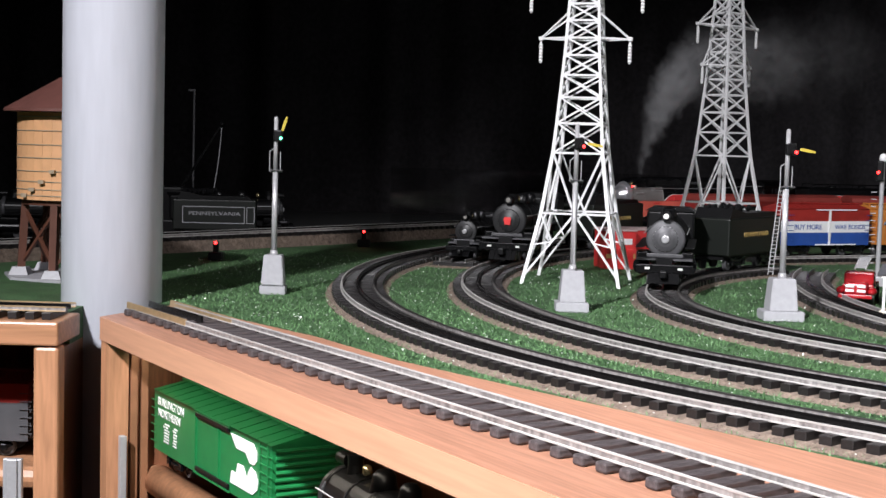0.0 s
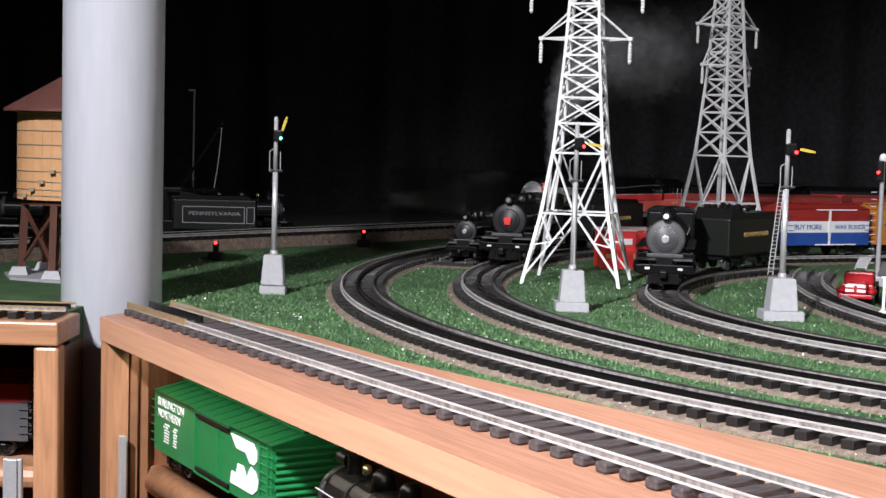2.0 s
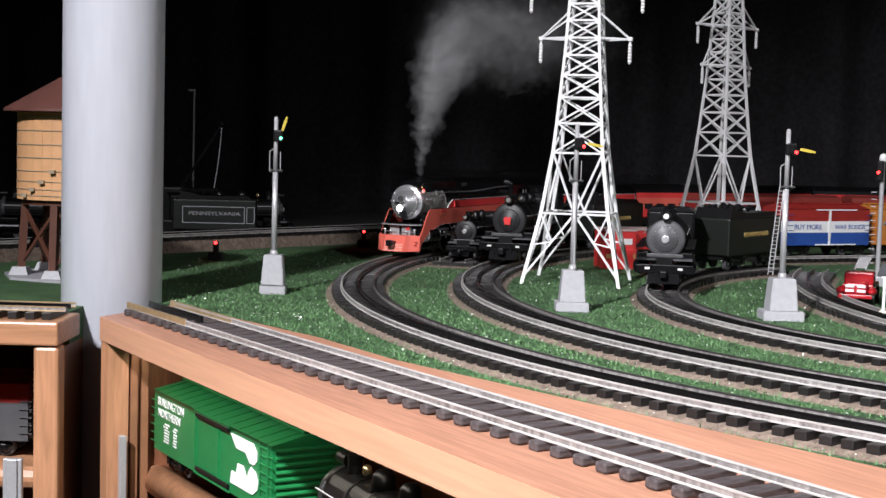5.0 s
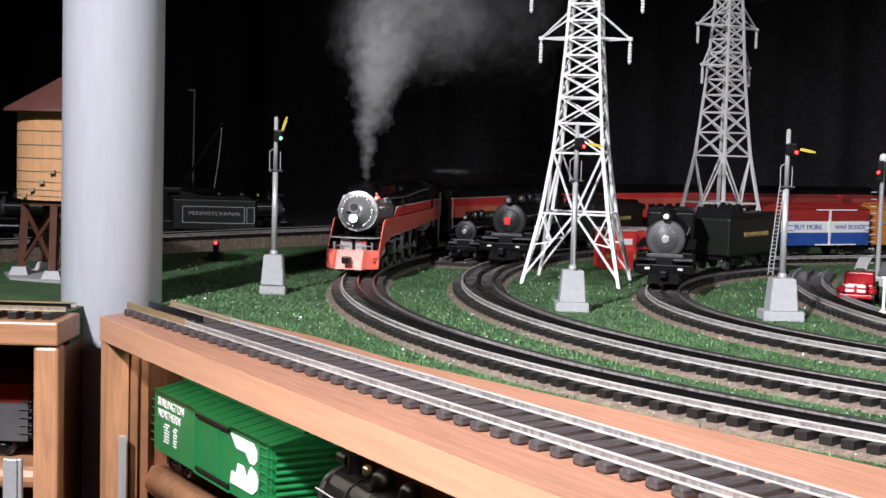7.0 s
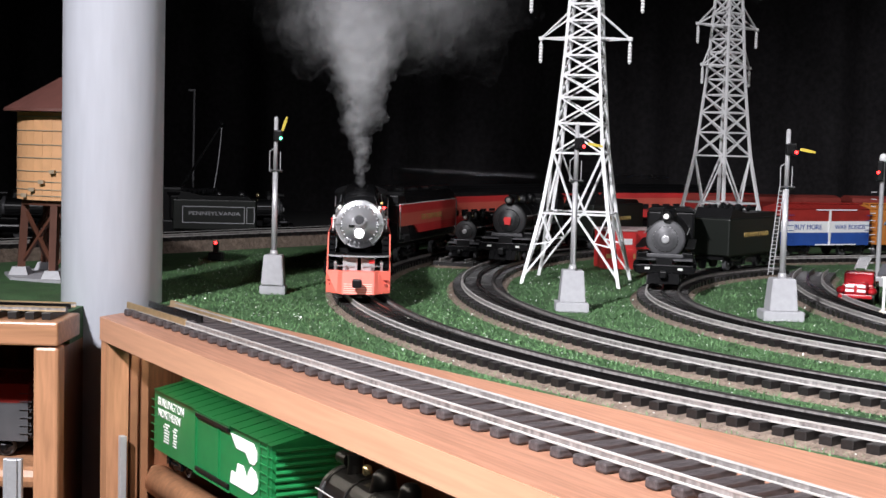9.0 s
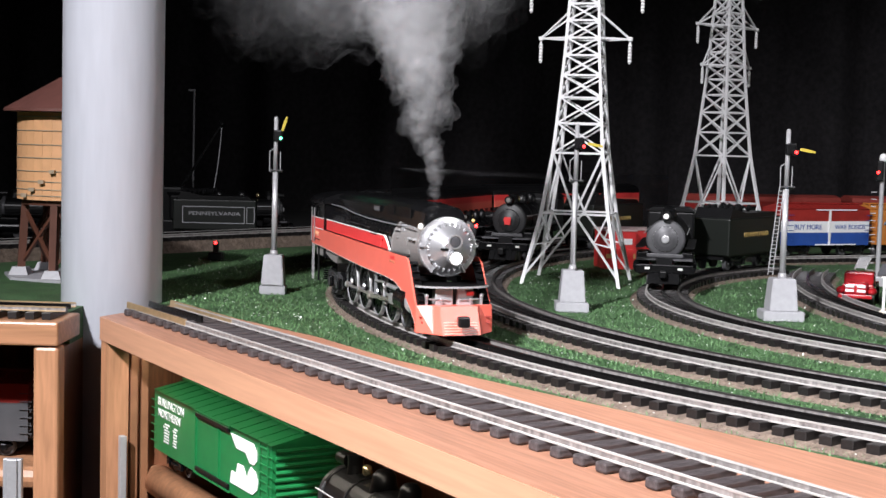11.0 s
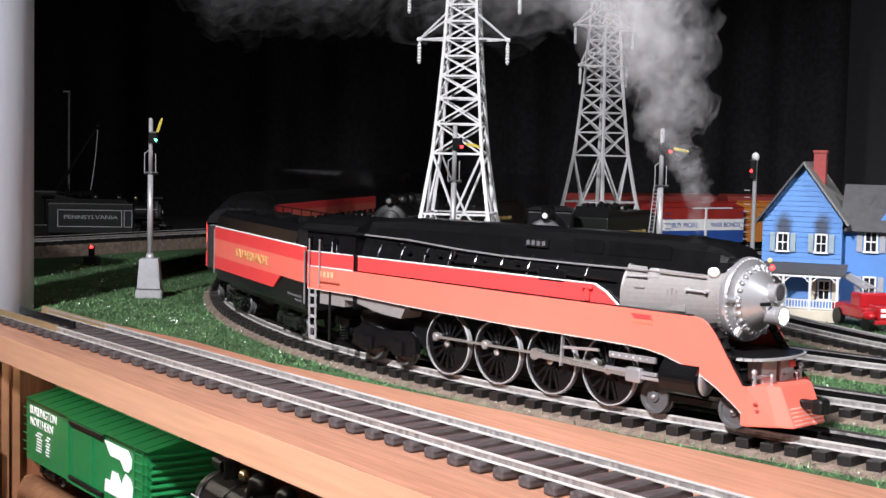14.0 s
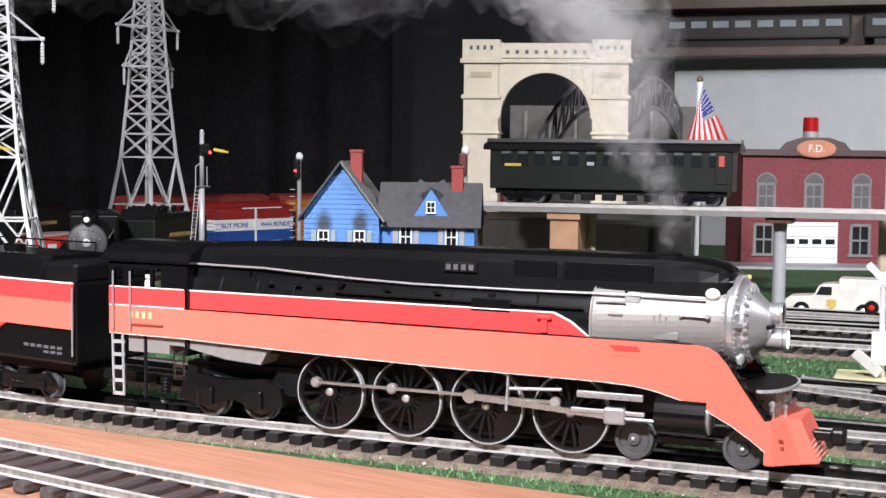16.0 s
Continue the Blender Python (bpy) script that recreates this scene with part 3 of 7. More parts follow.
def streamlined_locomotive():
    t = thing("steam_locomotive", "streamlined black steam locomotive, orange and red bands, silver smokebox", "locomotive")
    # ------ orange skirts
    top = [(0.0005, 0.0615), (0.05, 0.0612), (0.21, 0.0602), (0.3445, 0.0600), (0.3495, 0.0592), (0.3535, 0.0568), (0.3590, 0.0505), (0.3665, 0.0395), (0.3775, 0.0245), (0.3790, 0.0235)]
    bot = [(0.0005, 0.0455), (0.05, 0.0450), (0.12, 0.0425), (0.21, 0.0402), (0.272, 0.0396), (0.298, 0.0392), (0.312, 0.0385), (0.323, 0.0368), (0.337, 0.0331), (0.350, 0.0285), (0.3605, 0.0232), (0.3715, 0.0160), (0.379, 0.0102)]
    for sy in (-1, 1):
        bm = bmesh.new()
        prism(bm, top + bot[::-1], sy * 0.0290, sy * 0.0304, "Y")
        skirt = part("skirt", bm, ORANGE, t, "orange running-board skirt")
        bm = bmesh.new()
        prism(bm, [(x, z - 0.0001) for x, z in bot] + [(x, z - 0.0004) for x, z in bot[::-1]], sy * 0.0290, sy * 0.03045, "Y")
        part("trim_line", bm, TEXT_WHITE, skirt, "thin pale edge line")
        # running board on top of the skirt
        bm = bmesh.new()
        box(bm, (0.195, sy * 0.0272, 0.0598), (0.29, 0.0045, 0.0012))
        part("running_board", bm, BLACK_M, t)
        # red valance
        bm = bmesh.new()
        prism(bm, [(0.052, 0.0618), (0.288, 0.0606), (0.279, 0.0672), (0.270, 0.0712), (0.052, 0.0716)], sy * 0.0262, sy * 0.0276, "Y")
        val = part("red_panel", bm, RED, t, "red side panel")
        bm = bmesh.new()
        prism(bm, [(0.052, 0.0716), (0.270, 0.0712), (0.279, 0.0672), (0.288, 0.0606), (0.2884, 0.0608), (0.2793, 0.0677), (0.2703, 0.0718), (0.052, 0.0722)], sy * 0.0262, sy * 0.0279, "Y")
        part("stripe", bm, TEXT_WHITE, val, "white pinstripe")
        bm = bmesh.new()
        box(bm, (0.2655, sy * 0.0285, 0.0655), (0.0035, 0.002, 0.0085), bevel=0.0006)
        box(bm, (0.2655, sy * 0.029, 0.0690), (0.008, 0.002, 0.0016), bevel=0.0004)
        part("bracket", bm, RED, val)
        # winged emblem
        bm = bmesh.new()
        prism(bm, [(0.300, 0.0577), (0.3155, 0.0577), (0.314, 0.0565), (0.3165, 0.0552), (0.303, 0.0552)], sy * 0.0304, sy * 0.0308, "Y")
        part("emblem", bm, RED, skirt, "small red winged emblem")
        bm = bmesh.new()
        for k in range(7):
            box(bm, (0.302 + 0.0022 * k, sy * 0.0306, 0.0532), (0.0014, 0.0004, 0.0013 + 0.0007 * (k % 3 == 0)))
        part("emblem_bars", bm, mat("dull_red", (0.5, 0.16, 0.09), 0.5), skirt, "small illegible script below the emblem")
    # ------ cab
    for sy in (-1, 1):
        bm = bmesh.new()
        y0, y1 = sy * 0.0285, sy * 0.0301
        prism(bm, [(0, 0.0616), (0.052, 0.0616), (0.052, 0.0722), (0, 0.0722)], y0, y1, "Y")
        cabside = part("cab_side", bm, RED, t, "red cab side below the windows")
        bm = bmesh.new()
        box(bm, (0.026, sy * 0.0303, 0.0617), (0.051, 0.0006, 0.0006))
        box(bm, (0.026, sy * 0.0303, 0.0724), (0.051, 0.0006, 0.0006))
        part("stripe", bm, TEXT_WHITE, cabside, "white pinstripe")
        bm = bmesh.new()
        for a, b, lo, hi in ((0.0, 0.004, 0.0722, 0.0832), (0.010, 0.016, 0.0722, 0.0832), (0.0285, 0.031, 0.0722, 0.0832), (0.036, 0.054, 0.0722, 0.0832), (0.0, 0.054, 0.0832, 0.0885)):
            prism(bm, [(a, lo), (b, lo), (b, hi), (a, hi)], y0, y1, "Y")
        part("window_wall", bm, BLACK, t, "black cab wall with window openings")
        bm = bmesh.new()
        for x in (0.004, 0.0158):
            rod(bm, (x, sy * 0.0316, 0.048), (x, sy * 0.0316, 0.0815), 0.0006, n=8)
        part("handrail", bm, CHROME, t)
        # step rail in dark red: its shadow is put into the colour
        bm = bmesh.new()
        box(bm, (0.026, sy * 0.0308, 0.0512), (0.024, 0.0012, 0.0012), bevel=0.0003)
        part("step_rail", bm, mat("shadow_red", (0.25, 0.05, 0.03), 0.5), t)
        # boarding ladder
        bm = bmesh.new()
        for x in (0.0035, 0.0105):
            bar(bm, (x, sy * 0.0300, 0.010), (x - 0.001, sy * 0.0300, 0.0455), 0.0009, 0.0012)
        for k in range(5):
            bar(bm, (0.003, sy * 0.0300, 0.0105 + k * 0.0075), (0.011, sy * 0.0300, 0.0105 + k * 0.0075), 0.0009, 0.002)
        part("ladder", bm, SILVER, t, "silver boarding ladder")
        bm = bmesh.new()
        rod(bm, (0.024, sy * 0.028, 0.009), (0.024, sy * 0.028, 0.046), 0.001, n=8)
        part("hanger", bm, BLACK_M, t)
    bm = bmesh.new()
    prof = [(-0.0318, 0.0885), (-0.0290, 0.0925), (-0.02, 0.0960), (-0.008, 0.0978), (0.008, 0.0978), (0.02, 0.0960), (0.0290, 0.0925), (0.0318, 0.0885), (0.0318, 0.0868), (-0.0318, 0.0868)]
    prism(bm, prof, -0.004, 0.056, "X")
    part("cab_roof", bm, BLACK, t, "rounded black cab roof")
    bm = bmesh.new()
    prism(bm, [(-0.030, 0.035), (-0.030, 0.0885), (0.030, 0.0885), (0.030, 0.035)], 0.052, 0.054, "X")
    part("cab_front", bm, BLACK, t)
    bm = bmesh.new()
    box(bm, (0.027, 0, 0.0465), (0.054, 0.0596, 0.002))
    part("cab_floor", bm, BLACK_M, t)
    bm = bmesh.new()
    rod(bm, (0.0235, -0.0235, 0.062), (0.0235, -0.0235, 0.076), 0.0033, 0.0026, 12)
    ball(bm, (0.0235, -0.0235, 0.0785), 0.0026, (1, 1, 1.15))
    part("figurine", bm, mat("pale_figure", (0.5, 0.5, 0.52), 0.6), t, "plain pale seated figurine in the cab window", smooth=True)
    # ------ boiler
    bm = bmesh.new()
    rod(bm, (0.052, 0, 0.0655), (0.290, 0, 0.0655), 0.0262, 0.0256, 48)
    boiler = part("boiler", bm, BLACK, t, "black boiler jacket", smooth=False)
    for k in range(9):
        bm = bmesh.new()
        ring(bm, (0.072 + k * 0.0235, 0, 0.0655), 0.0260, 0.0006, "X", 48, 6)
        part("boiler_band", bm, BLACK, boiler)
    # skyline casing
    bm = bmesh.new()
    secs = []
    for x, hw, z0, z1 in ((0.040, 0.020, 0.084, 0.0965), (0.06, 0.0200, 0.085, 0.0985), (0.10, 0.0190, 0.086, 0.1005), (0.18, 0.0178, 0.087, 0.1012), (0.27, 0.0172, 0.088, 0.1015), (0.325, 0.0170, 0.089, 0.1012), (0.341, 0.0168, 0.0893, 0.1003), (0.350, 0.0162, 0.0895, 0.0980), (0.3545, 0.0150, 0.0895, 0.0950), (0.3568, 0.0132, 0.0895, 0.0922)):
        sh = z1 - z0
        prof = [(-hw * 1.12, z0 - 0.008), (-hw * 1.05, z0), (-hw * 0.98, z0 + sh * 0.5), (-hw * 0.82, z0 + sh * 0.82), (-hw * 0.45, z0 + sh * 0.97), (0, z1), (hw * 0.45, z0 + sh * 0.97), (hw * 0.82, z0 + sh * 0.82), (hw * 0.98, z0 + sh * 0.5), (hw * 1.05, z0), (hw * 1.12, z0 - 0.008)]
        secs.append([bm.verts.new((x, y, z)) for y, z in prof])
    for a, b in zip(secs, secs[1:]):
        for i in range(10):
            bm.faces.new((a[i], a[i + 1], b[i + 1], b[i]))
    bm.faces.new(secs[0])
    bm.faces.new(secs[-1][::-1])
    bmesh.ops.recalc_face_normals(bm, faces=bm.faces[:])
    casing = part("skyline_casing", bm, BLACK, t, "black smooth casing along the boiler top")
    for sy in (-1, 1):
        bm = bmesh.new()
        for (xa, za), (xb, zb) in zip([(0.055, 0.0868), (0.10, 0.0862), (0.15, 0.0832), (0.19, 0.0818), (0.25, 0.0815)], [(0.10, 0.0862), (0.15, 0.0832), (0.19, 0.0818), (0.25, 0.0815), (0.345, 0.0822)]):
            rod(bm, (xa, sy * 0.0228, za), (xb, sy * 0.0228, zb), 0.0006, n=8)
        part("hand_rail", bm, CHROME, casing, "thin bright handrail")
        for k in range(7):
            x = 0.09 + k * 0.036
            bm = bmesh.new()
            rod(bm, (x, sy * 0.0195, 0.0832), (x, sy * 0.0232, 0.0832), 0.0007, n=8)
            part("rail_stanchion", bm, BLACK, casing)
        bm = bmesh.new()
        box(bm, (0.2155, sy * 0.0192, 0.0915), (0.019, 0.0012, 0.0052), bevel=0.0003)
        plate = part("number_plate", bm, BLACK_M, casing, "small black number plate")
        bm = bmesh.new()
        for k in range(4):
            box(bm, (0.209 + 0.0043 * k, sy * 0.0200, 0.0915), (0.0027, 0.0005, 0.0030))
        part("plate_bars", bm, GREY_D, plate, "pale digits as plain bars")
        bm = bmesh.new()
        for x0, x1 in ((0.245, 0.268), (0.272, 0.318)):
            box(bm, ((x0 + x1) / 2, sy * 0.0182, 0.0925), (x1 - x0, 0.0008, 0.0085), bevel=0.0003)
        part("access_panel", bm, BLACK, casing)
        # pipes and small fittings along the boiler side
        bm = bmesh.new()
        rod(bm, (0.145, sy * 0.0272, 0.0762), (0.285, sy * 0.0268, 0.0748), 0.0007, n=8)
        for x in (0.105, 0.122, 0.135, 0.176, 0.205, 0.236):
            box(bm, (x, sy * 0.0262, 0.0785), (0.004, 0.0016, 0.0018), bevel=0.0004)
        rod(bm, (0.147, sy * 0.026, 0.076), (0.1495, sy * 0.0265, 0.083), 0.0010, n=8)
        box(bm, (0.236, sy * 0.0268, 0.0735), (0.022, 0.0018, 0.0075), bevel=0.0006)
        part("side_pipe", bm, BLACK, boiler)
        bm = bmesh.new()
        for k in range(4):
            box(bm, (0.010 + 0.0043 * k + 0.006, sy * 0.0306, 0.0567), (0.0022, 0.0004, 0.0040))
        part("cab_number_bars", bm, mat("faded_gold", (0.82, 0.42, 0.24), 0.5), t, "pale cab number as plain bars")
    # stack opening
    bm = bmesh.new()
    lathe(bm, [(0.0055, 0.0995), (0.006, 0.1018), (0.0052, 0.1020), (0.0040, 0.1010)], n=20, c=(0.322, 0, 0))
    part("chimney", bm, BLACK_M, t)
    # ------ smokebox and front
    bm = bmesh.new()

    def box_ring(x):
        """Radius and height of the smokebox, which narrows a little to the front."""
        f = (x - 0.288) / 0.068
        return 0.0259 - 0.0034 * f, 0.0660 + 0.0030 * f

    rows = []
    for x in (0.288, 0.300, 0.322, 0.345, 0.356):
        r, zc = box_ring(x)
        rows.append([bm.verts.new((x, r * math.cos(2 * math.pi * i / 56), zc + r * math.sin(2 * math.pi * i / 56))) for i in range(56)])
    for p, q in zip(rows, rows[1:]):
        for i in range(56):
            bm.faces.new((p[i], p[(i + 1) % 56], q[(i + 1) % 56], q[i]))
    bm.faces.new(rows[0][::-1])
    bm.faces.new(rows[-1])
    bmesh.ops.recalc_face_normals(bm, faces=bm.faces[:])
    smoke = part("smokebox", bm, SMOKEBOX, t, "matt silver smokebox")
    bm = bmesh.new()
    for k in range(44):
        a = radians(-60 + 300 * k / 43)
        for x in (0.291, 0.3535):
            r, zc = box_ring(x)
            ball(bm, (x, r * math.cos(a), zc + r * math.sin(a)), 0.0005, seg=6)
    part("rivets", bm, SMOKEBOX, smoke)
    # the join to the boiler, and moulded shapes on the smokebox side
    bm = bmesh.new()
    ring(bm, (0.289, 0, 0.0660), 0.0259, 0.0006, "X", 48, 6)
    part("smokebox_band", bm, SMOKEBOX, smoke)
    for sy in (-1, 1):
        bm = bmesh.new()
        rod(bm, (0.334, sy * 0.0250, 0.0735), (0.347, sy * 0.0245, 0.0733), 0.0006, n=8)
        for x in (0.334, 0.347):
            rod(bm, (x, sy * 0.0215, 0.0734), (x, sy * 0.0253, 0.0734), 0.0011, n=8)
        box(bm, (0.309, sy * 0.0212, 0.0805), (0.008, 0.003, 0.0055), bevel=0.0007)
        rod(bm, (0.306, sy * 0.0245, 0.0785), (0.291, sy * 0.0245, 0.078), 0.0006, n=6)
        part("grab_iron", bm, SILVER, smoke)
        bm = bmesh.new()
        box(bm, (0.3265, sy * 0.0224, 0.0628), (0.0125, 0.0026, 0.0040), bevel=0.0004)
        for q in ((0.3205, 0.0700, 0.0012), (0.3235, 0.0718, 0.0009), (0.3265, 0.0702, 0.0011)):
            box(bm, (q[0], sy * 0.0237, q[1]), (0.0009, 0.0012, q[2] * 4))
        box(bm, (0.3012, sy * 0.0250, 0.0722), (0.0075, 0.0014, 0.0012), bevel=0.0003)
        part("plate", bm, SMOKEBOX, smoke, "raised silver builder's plate")
        bm = bmesh.new()
        ball(bm, (0.348, sy * 0.0190, 0.0838), 0.0034, (1.1, 0.7, 0.9))
        part("marker_lamp", bm, mat("lens_glass", (0.75, 0.72, 0.66), 0.15), t, "clear marker lens in a silver housing", smooth=True)
    FZ = 0.0690
    bm = bmesh.new()
    lathe(bm, [(0.0222, 0.3540), (0.0232, 0.3548), (0.0235, 0.3560), (0.0235, 0.3582), (0.0228, 0.3594), (0.0212, 0.3600), (0.0186, 0.3612), (0.0182, 0.3628), (0.0170, 0.3642), (0.0150, 0.3664), (0.0112, 0.3704), (0.0090, 0.3726), (0.0070, 0.3738), (0.001, 0.3742)], "X", 56, (0, 0, FZ))
    face = part("smokebox_front", bm, CHROME, t, "bright silver smokebox front")
    bm = bmesh.new()
    for k in range(52):
        a = 2 * math.pi * k / 52
        ball(bm, (0.3592, 0.0226 * math.cos(a), FZ + 0.0226 * math.sin(a)), 0.0008, seg=6)
    part("rim_bolts", bm, CHROME, face)
    for k in range(26):
        a = 2 * math.pi * (k + 0.5) / 26
        bm = bmesh.new()
        u = Vector((0, math.cos(a), math.sin(a)))
        c0 = Vector((0.3628, 0, FZ))
        bar(bm, c0 + u * 0.0158 + Vector((0.0016, 0, 0)), c0 + u * 0.0194, 0.0013, 0.0016)
        ball(bm, c0 + u * 0.0177 + Vector((0.0012, 0, 0)), 0.0011, seg=6)
        part("door_clamp", bm, CHROME, face)
    for a in (178, 2, 235, 305):
        u = Vector((0, math.cos(radians(a)), math.sin(radians(a))))
        bm = bmesh.new()
        bar(bm, Vector((0.3622, 0, FZ)) + u * 0.0175, Vector((0.3602, 0, FZ)) + u * 0.0238, 0.0022, 0.0016)
        ball(bm, Vector((0.3636, 0, FZ)) + u * 0.0178, 0.0015, seg=8)
        part("door_strap", bm, CHROME, face)
    for z, lit, x1 in ((FZ + 0.0052, False, 0.3788), (FZ - 0.0072, True, 0.3812)):
        bm = bmesh.new()
        lathe(bm, [(0.0050, 0.3640), (0.0050, x1 - 0.0025), (0.0056, x1 - 0.0015), (0.0056, x1), (0.0046, x1), (0.0042, x1 - 0.0012)], "X", 24, (0, 0, z))
        h = part("headlight", bm, CHROME, t, "round silver headlight")
        bm = bmesh.new()
        ball(bm, (x1 - 0.0006, 0, z), 0.0043, (0.22, 1, 1), 16)
        part("lens", bm, HEADLIGHT if lit else mat("dark_lens", (0.06, 0.06, 0.065), 0.12), h, "lit white lens" if lit else "unlit dark lens")
    bm = bmesh.new()
    box(bm, (0.3740, -0.0072, FZ - 0.0008), (0.0016, 0.0060, 0.0020), Euler((0, 0, -0.35)).to_matrix(), 0.0002)
    plate = part("front_plate", bm, BLACK_M, t)
    for y, m in ((0.0185, LAMP_RED), (0.0160, mat("amber_lens", (0.7, 0.5, 0.2), 0.2))):
        bm = bmesh.new()
        ball(bm, (0.3570, y + 0.005, FZ + 0.0165 if m is LAMP_RED else FZ + 0.0205), 0.0015, seg=8)
        part("class_lamp", bm, m, t, "small coloured class lamp")
    # ------ pilot
    curve = [(0.350, -0.0285), (0.372, -0.0285)] + [(0.372 + 0.0135 * math.cos(radians(a)), 0.0285 * math.sin(radians(a))) for a in range(-75, 76, 15)] + [(0.372, 0.0285), (0.350, 0.0285)]
    bm = bmesh.new()
    prism(bm, curve, 0.0396, 0.0408, "Z")
    deck = part("pilot_deck", bm, BLACK_M, t, "black pilot deck plate")
    bm = bmesh.new()
    for p, q in zip(curve[1:-2], curve[2:-1]):
        bar(bm, (*p, 0.0400), (*q, 0.0400), 0.0028, 0.0014)
    part("deck_rim", bm, SILVER, deck, "bright curved deck edge")
    for y, w, x in ((-0.008, 0.014, 0.374), (0.009, 0.013, 0.374)):
        bm = bmesh.new()
        box(bm, (x, y, 0.0320), (0.010, w, 0.0150), bevel=0.001)
        part("air_tank", bm, SILVER, t, "grey box under the deck")
    bm = bmesh.new()
    box(bm, (0.3796, 0.0125, 0.0350), (0.0006, 0.0055, 0.0035))
    part("red_tag", bm, RED, t)
    bm = bmesh.new()
    top_p = [(0.3765, -0.0306), (0.3795, -0.0306), (0.3845, -0.0190), (0.3905, -0.0150), (0.3905, 0.0150), (0.3845, 0.0190), (0.3795, 0.0306), (0.3765, 0.0306)]
    low_p = [(0.3765, -0.0306), (0.3810, -0.0306), (0.3930, -0.0200), (0.4000, -0.0150), (0.4000, 0.0150), (0.3930, 0.0200), (0.3810, 0.0306), (0.3765, 0.0306)]
    va, vb = [bm.verts.new((*p, 0.0262)) for p in top_p], [bm.verts.new((*p, 0.0052)) for p in low_p]
    bm.faces.new(va)
    bm.faces.new(vb[::-1])
    for i in range(8):
        bm.faces.new((va[i], vb[i], vb[(i + 1) % 8], va[(i + 1) % 8]))
    bmesh.ops.recalc_face_normals(bm, faces=bm.faces[:])
    bmesh.ops.bevel(bm, geom=bm.edges[:], offset=0.0004, segments=2, affect="EDGES")
    pilot = part("pilot", bm, ORANGE, t, "orange wedge-shaped pilot")
    for k in range(5):
        z = 0.0066 + 0.0020 * k
        bm = bmesh.new()
        box(bm, (0.3996 - 0.0095 * (z - 0.0052) / 0.021, 0, z), (0.0011, 0.0265, 0.0007))
        part("plough_bar", bm, mat("pale_bars", (0.82, 0.55, 0.46), 0.4), pilot, "pale ribs of the plough")
    for sy in (-1, 1):
        bm = bmesh.new()
        rod(bm, (0.3785, sy * 0.022, 0.0255), (0.3785, sy * 0.022, 0.0325), 0.0012, n=8)
        ball(bm, (0.3785, sy * 0.022, 0.0330), 0.0018, seg=8)
        rod(bm, (0.3785, sy * 0.022, 0.0305), (0.3800, sy * 0.004, 0.0300), 0.0007, n=6)
        rod(bm, (0.3830, sy * 0.012, 0.0255), (0.3830, sy * 0.012, 0.0305), 0.0008, n=6)
        ball(bm, (0.3830, sy * 0.012, 0.0308), 0.0012, seg=8)
        part("pilot_fitting", bm, CHROME, pilot, "bright pipes and valves")
        bm = bmesh.new()
        box(bm, (0.3800 + 0.0028, sy * 0.0255, 0.0175), (0.0020, 0.0070, 0.0010), Euler((0, 0, -sy * 0.4)).to_matrix())
        box(bm, (0.3800 + 0.0034, sy * 0.0250, 0.0135), (0.0020, 0.0050, 0.0018), Euler((0, 0, -sy * 0.4)).to_matrix())
        part("pilot_slot", bm, mat("slot_red", (0.30, 0.04, 0.03), 0.5), pilot, "dark red step slots")
        # step rails from deck to smokebox
        bm = bmesh.new()
        prism(bm, [(0.3785, 0.0262), (0.3535, 0.0572), (0.3525, 0.0562), (0.3775, 0.0250)], sy * 0.0225, sy * 0.0289, "Y")
        for k in range(6):
            f = (k + 0.5) / 6
            box(bm, (0.3795 - 0.025 * f, sy * 0.0258, 0.0268 + 0.031 * f), (0.003, 0.0055, 0.0008))
        part("front_steps", bm, BLACK, t)
    bm = bmesh.new()
    box(bm, (0.400, 0, 0.0165), (0.012, 0.005, 0.005), bevel=0.001)
    box(bm, (0.4065, -0.001, 0.0165), (0.007, 0.009, 0.0080), bevel=0.0015)
    part("coupler", bm, BLACK_M, t)
    # ------ frame, cylinders, truck
    bm = bmesh.new()
    box(bm, (0.205, 0, 0.030), (0.30, 0.020, 0.016))
    box(bm, (0.19, 0, 0.041), (0.27, 0.046, 0.004))
    # shading plate added behind the drivers, to blacken the gaps between spokes
    box(bm, (0.218, 0, 0.023), (0.185, 0.012, 0.036))
    for k in range(4):
        box(bm, (0.1634 + 0.0458 * k, 0, 0.026), (0.008, 0.030, 0.020), bevel=0.001)
    # same kind of added dark plate, behind the trailing wheels
    box(bm, (0.080, 0, 0.022), (0.075, 0.026, 0.016))
    part("frame", bm, BLACK_M, t)
    bm = bmesh.new()
    prism(bm, [(0.012, 0.046), (0.105, 0.0415), (0.100, 0.0330), (0.078, 0.0345), (0.048, 0.0400), (0.040, 0.0400), (0.040, 0.0350), (0.012, 0.0350)][::-1], -0.0275, 0.0275, "Y")
    part("ash_pan", bm, SMOKEBOX, t, "riveted silver-grey ash pan")
    for sy in (-1, 1):
        bm = bmesh.new()
        rod(bm, (0.324, sy * 0.024, 0.0250), (0.349, sy * 0.024, 0.0250), 0.0102, n=28)
        box(bm, (0.3365, sy * 0.022, 0.0350), (0.025, 0.016, 0.010), bevel=0.002)
        cyl = part("cylinder", bm, BLACK, t, "black steam cylinder")
        bm = bmesh.new()
        ball(bm, (0.3492, sy * 0.0242, 0.0250), 0.0090, (0.22, 0.8, 1), 16)
        part("cylinder_cover", bm, CHROME, cyl, smooth=True)
        # guides and valve gear
        bm = bmesh.new()
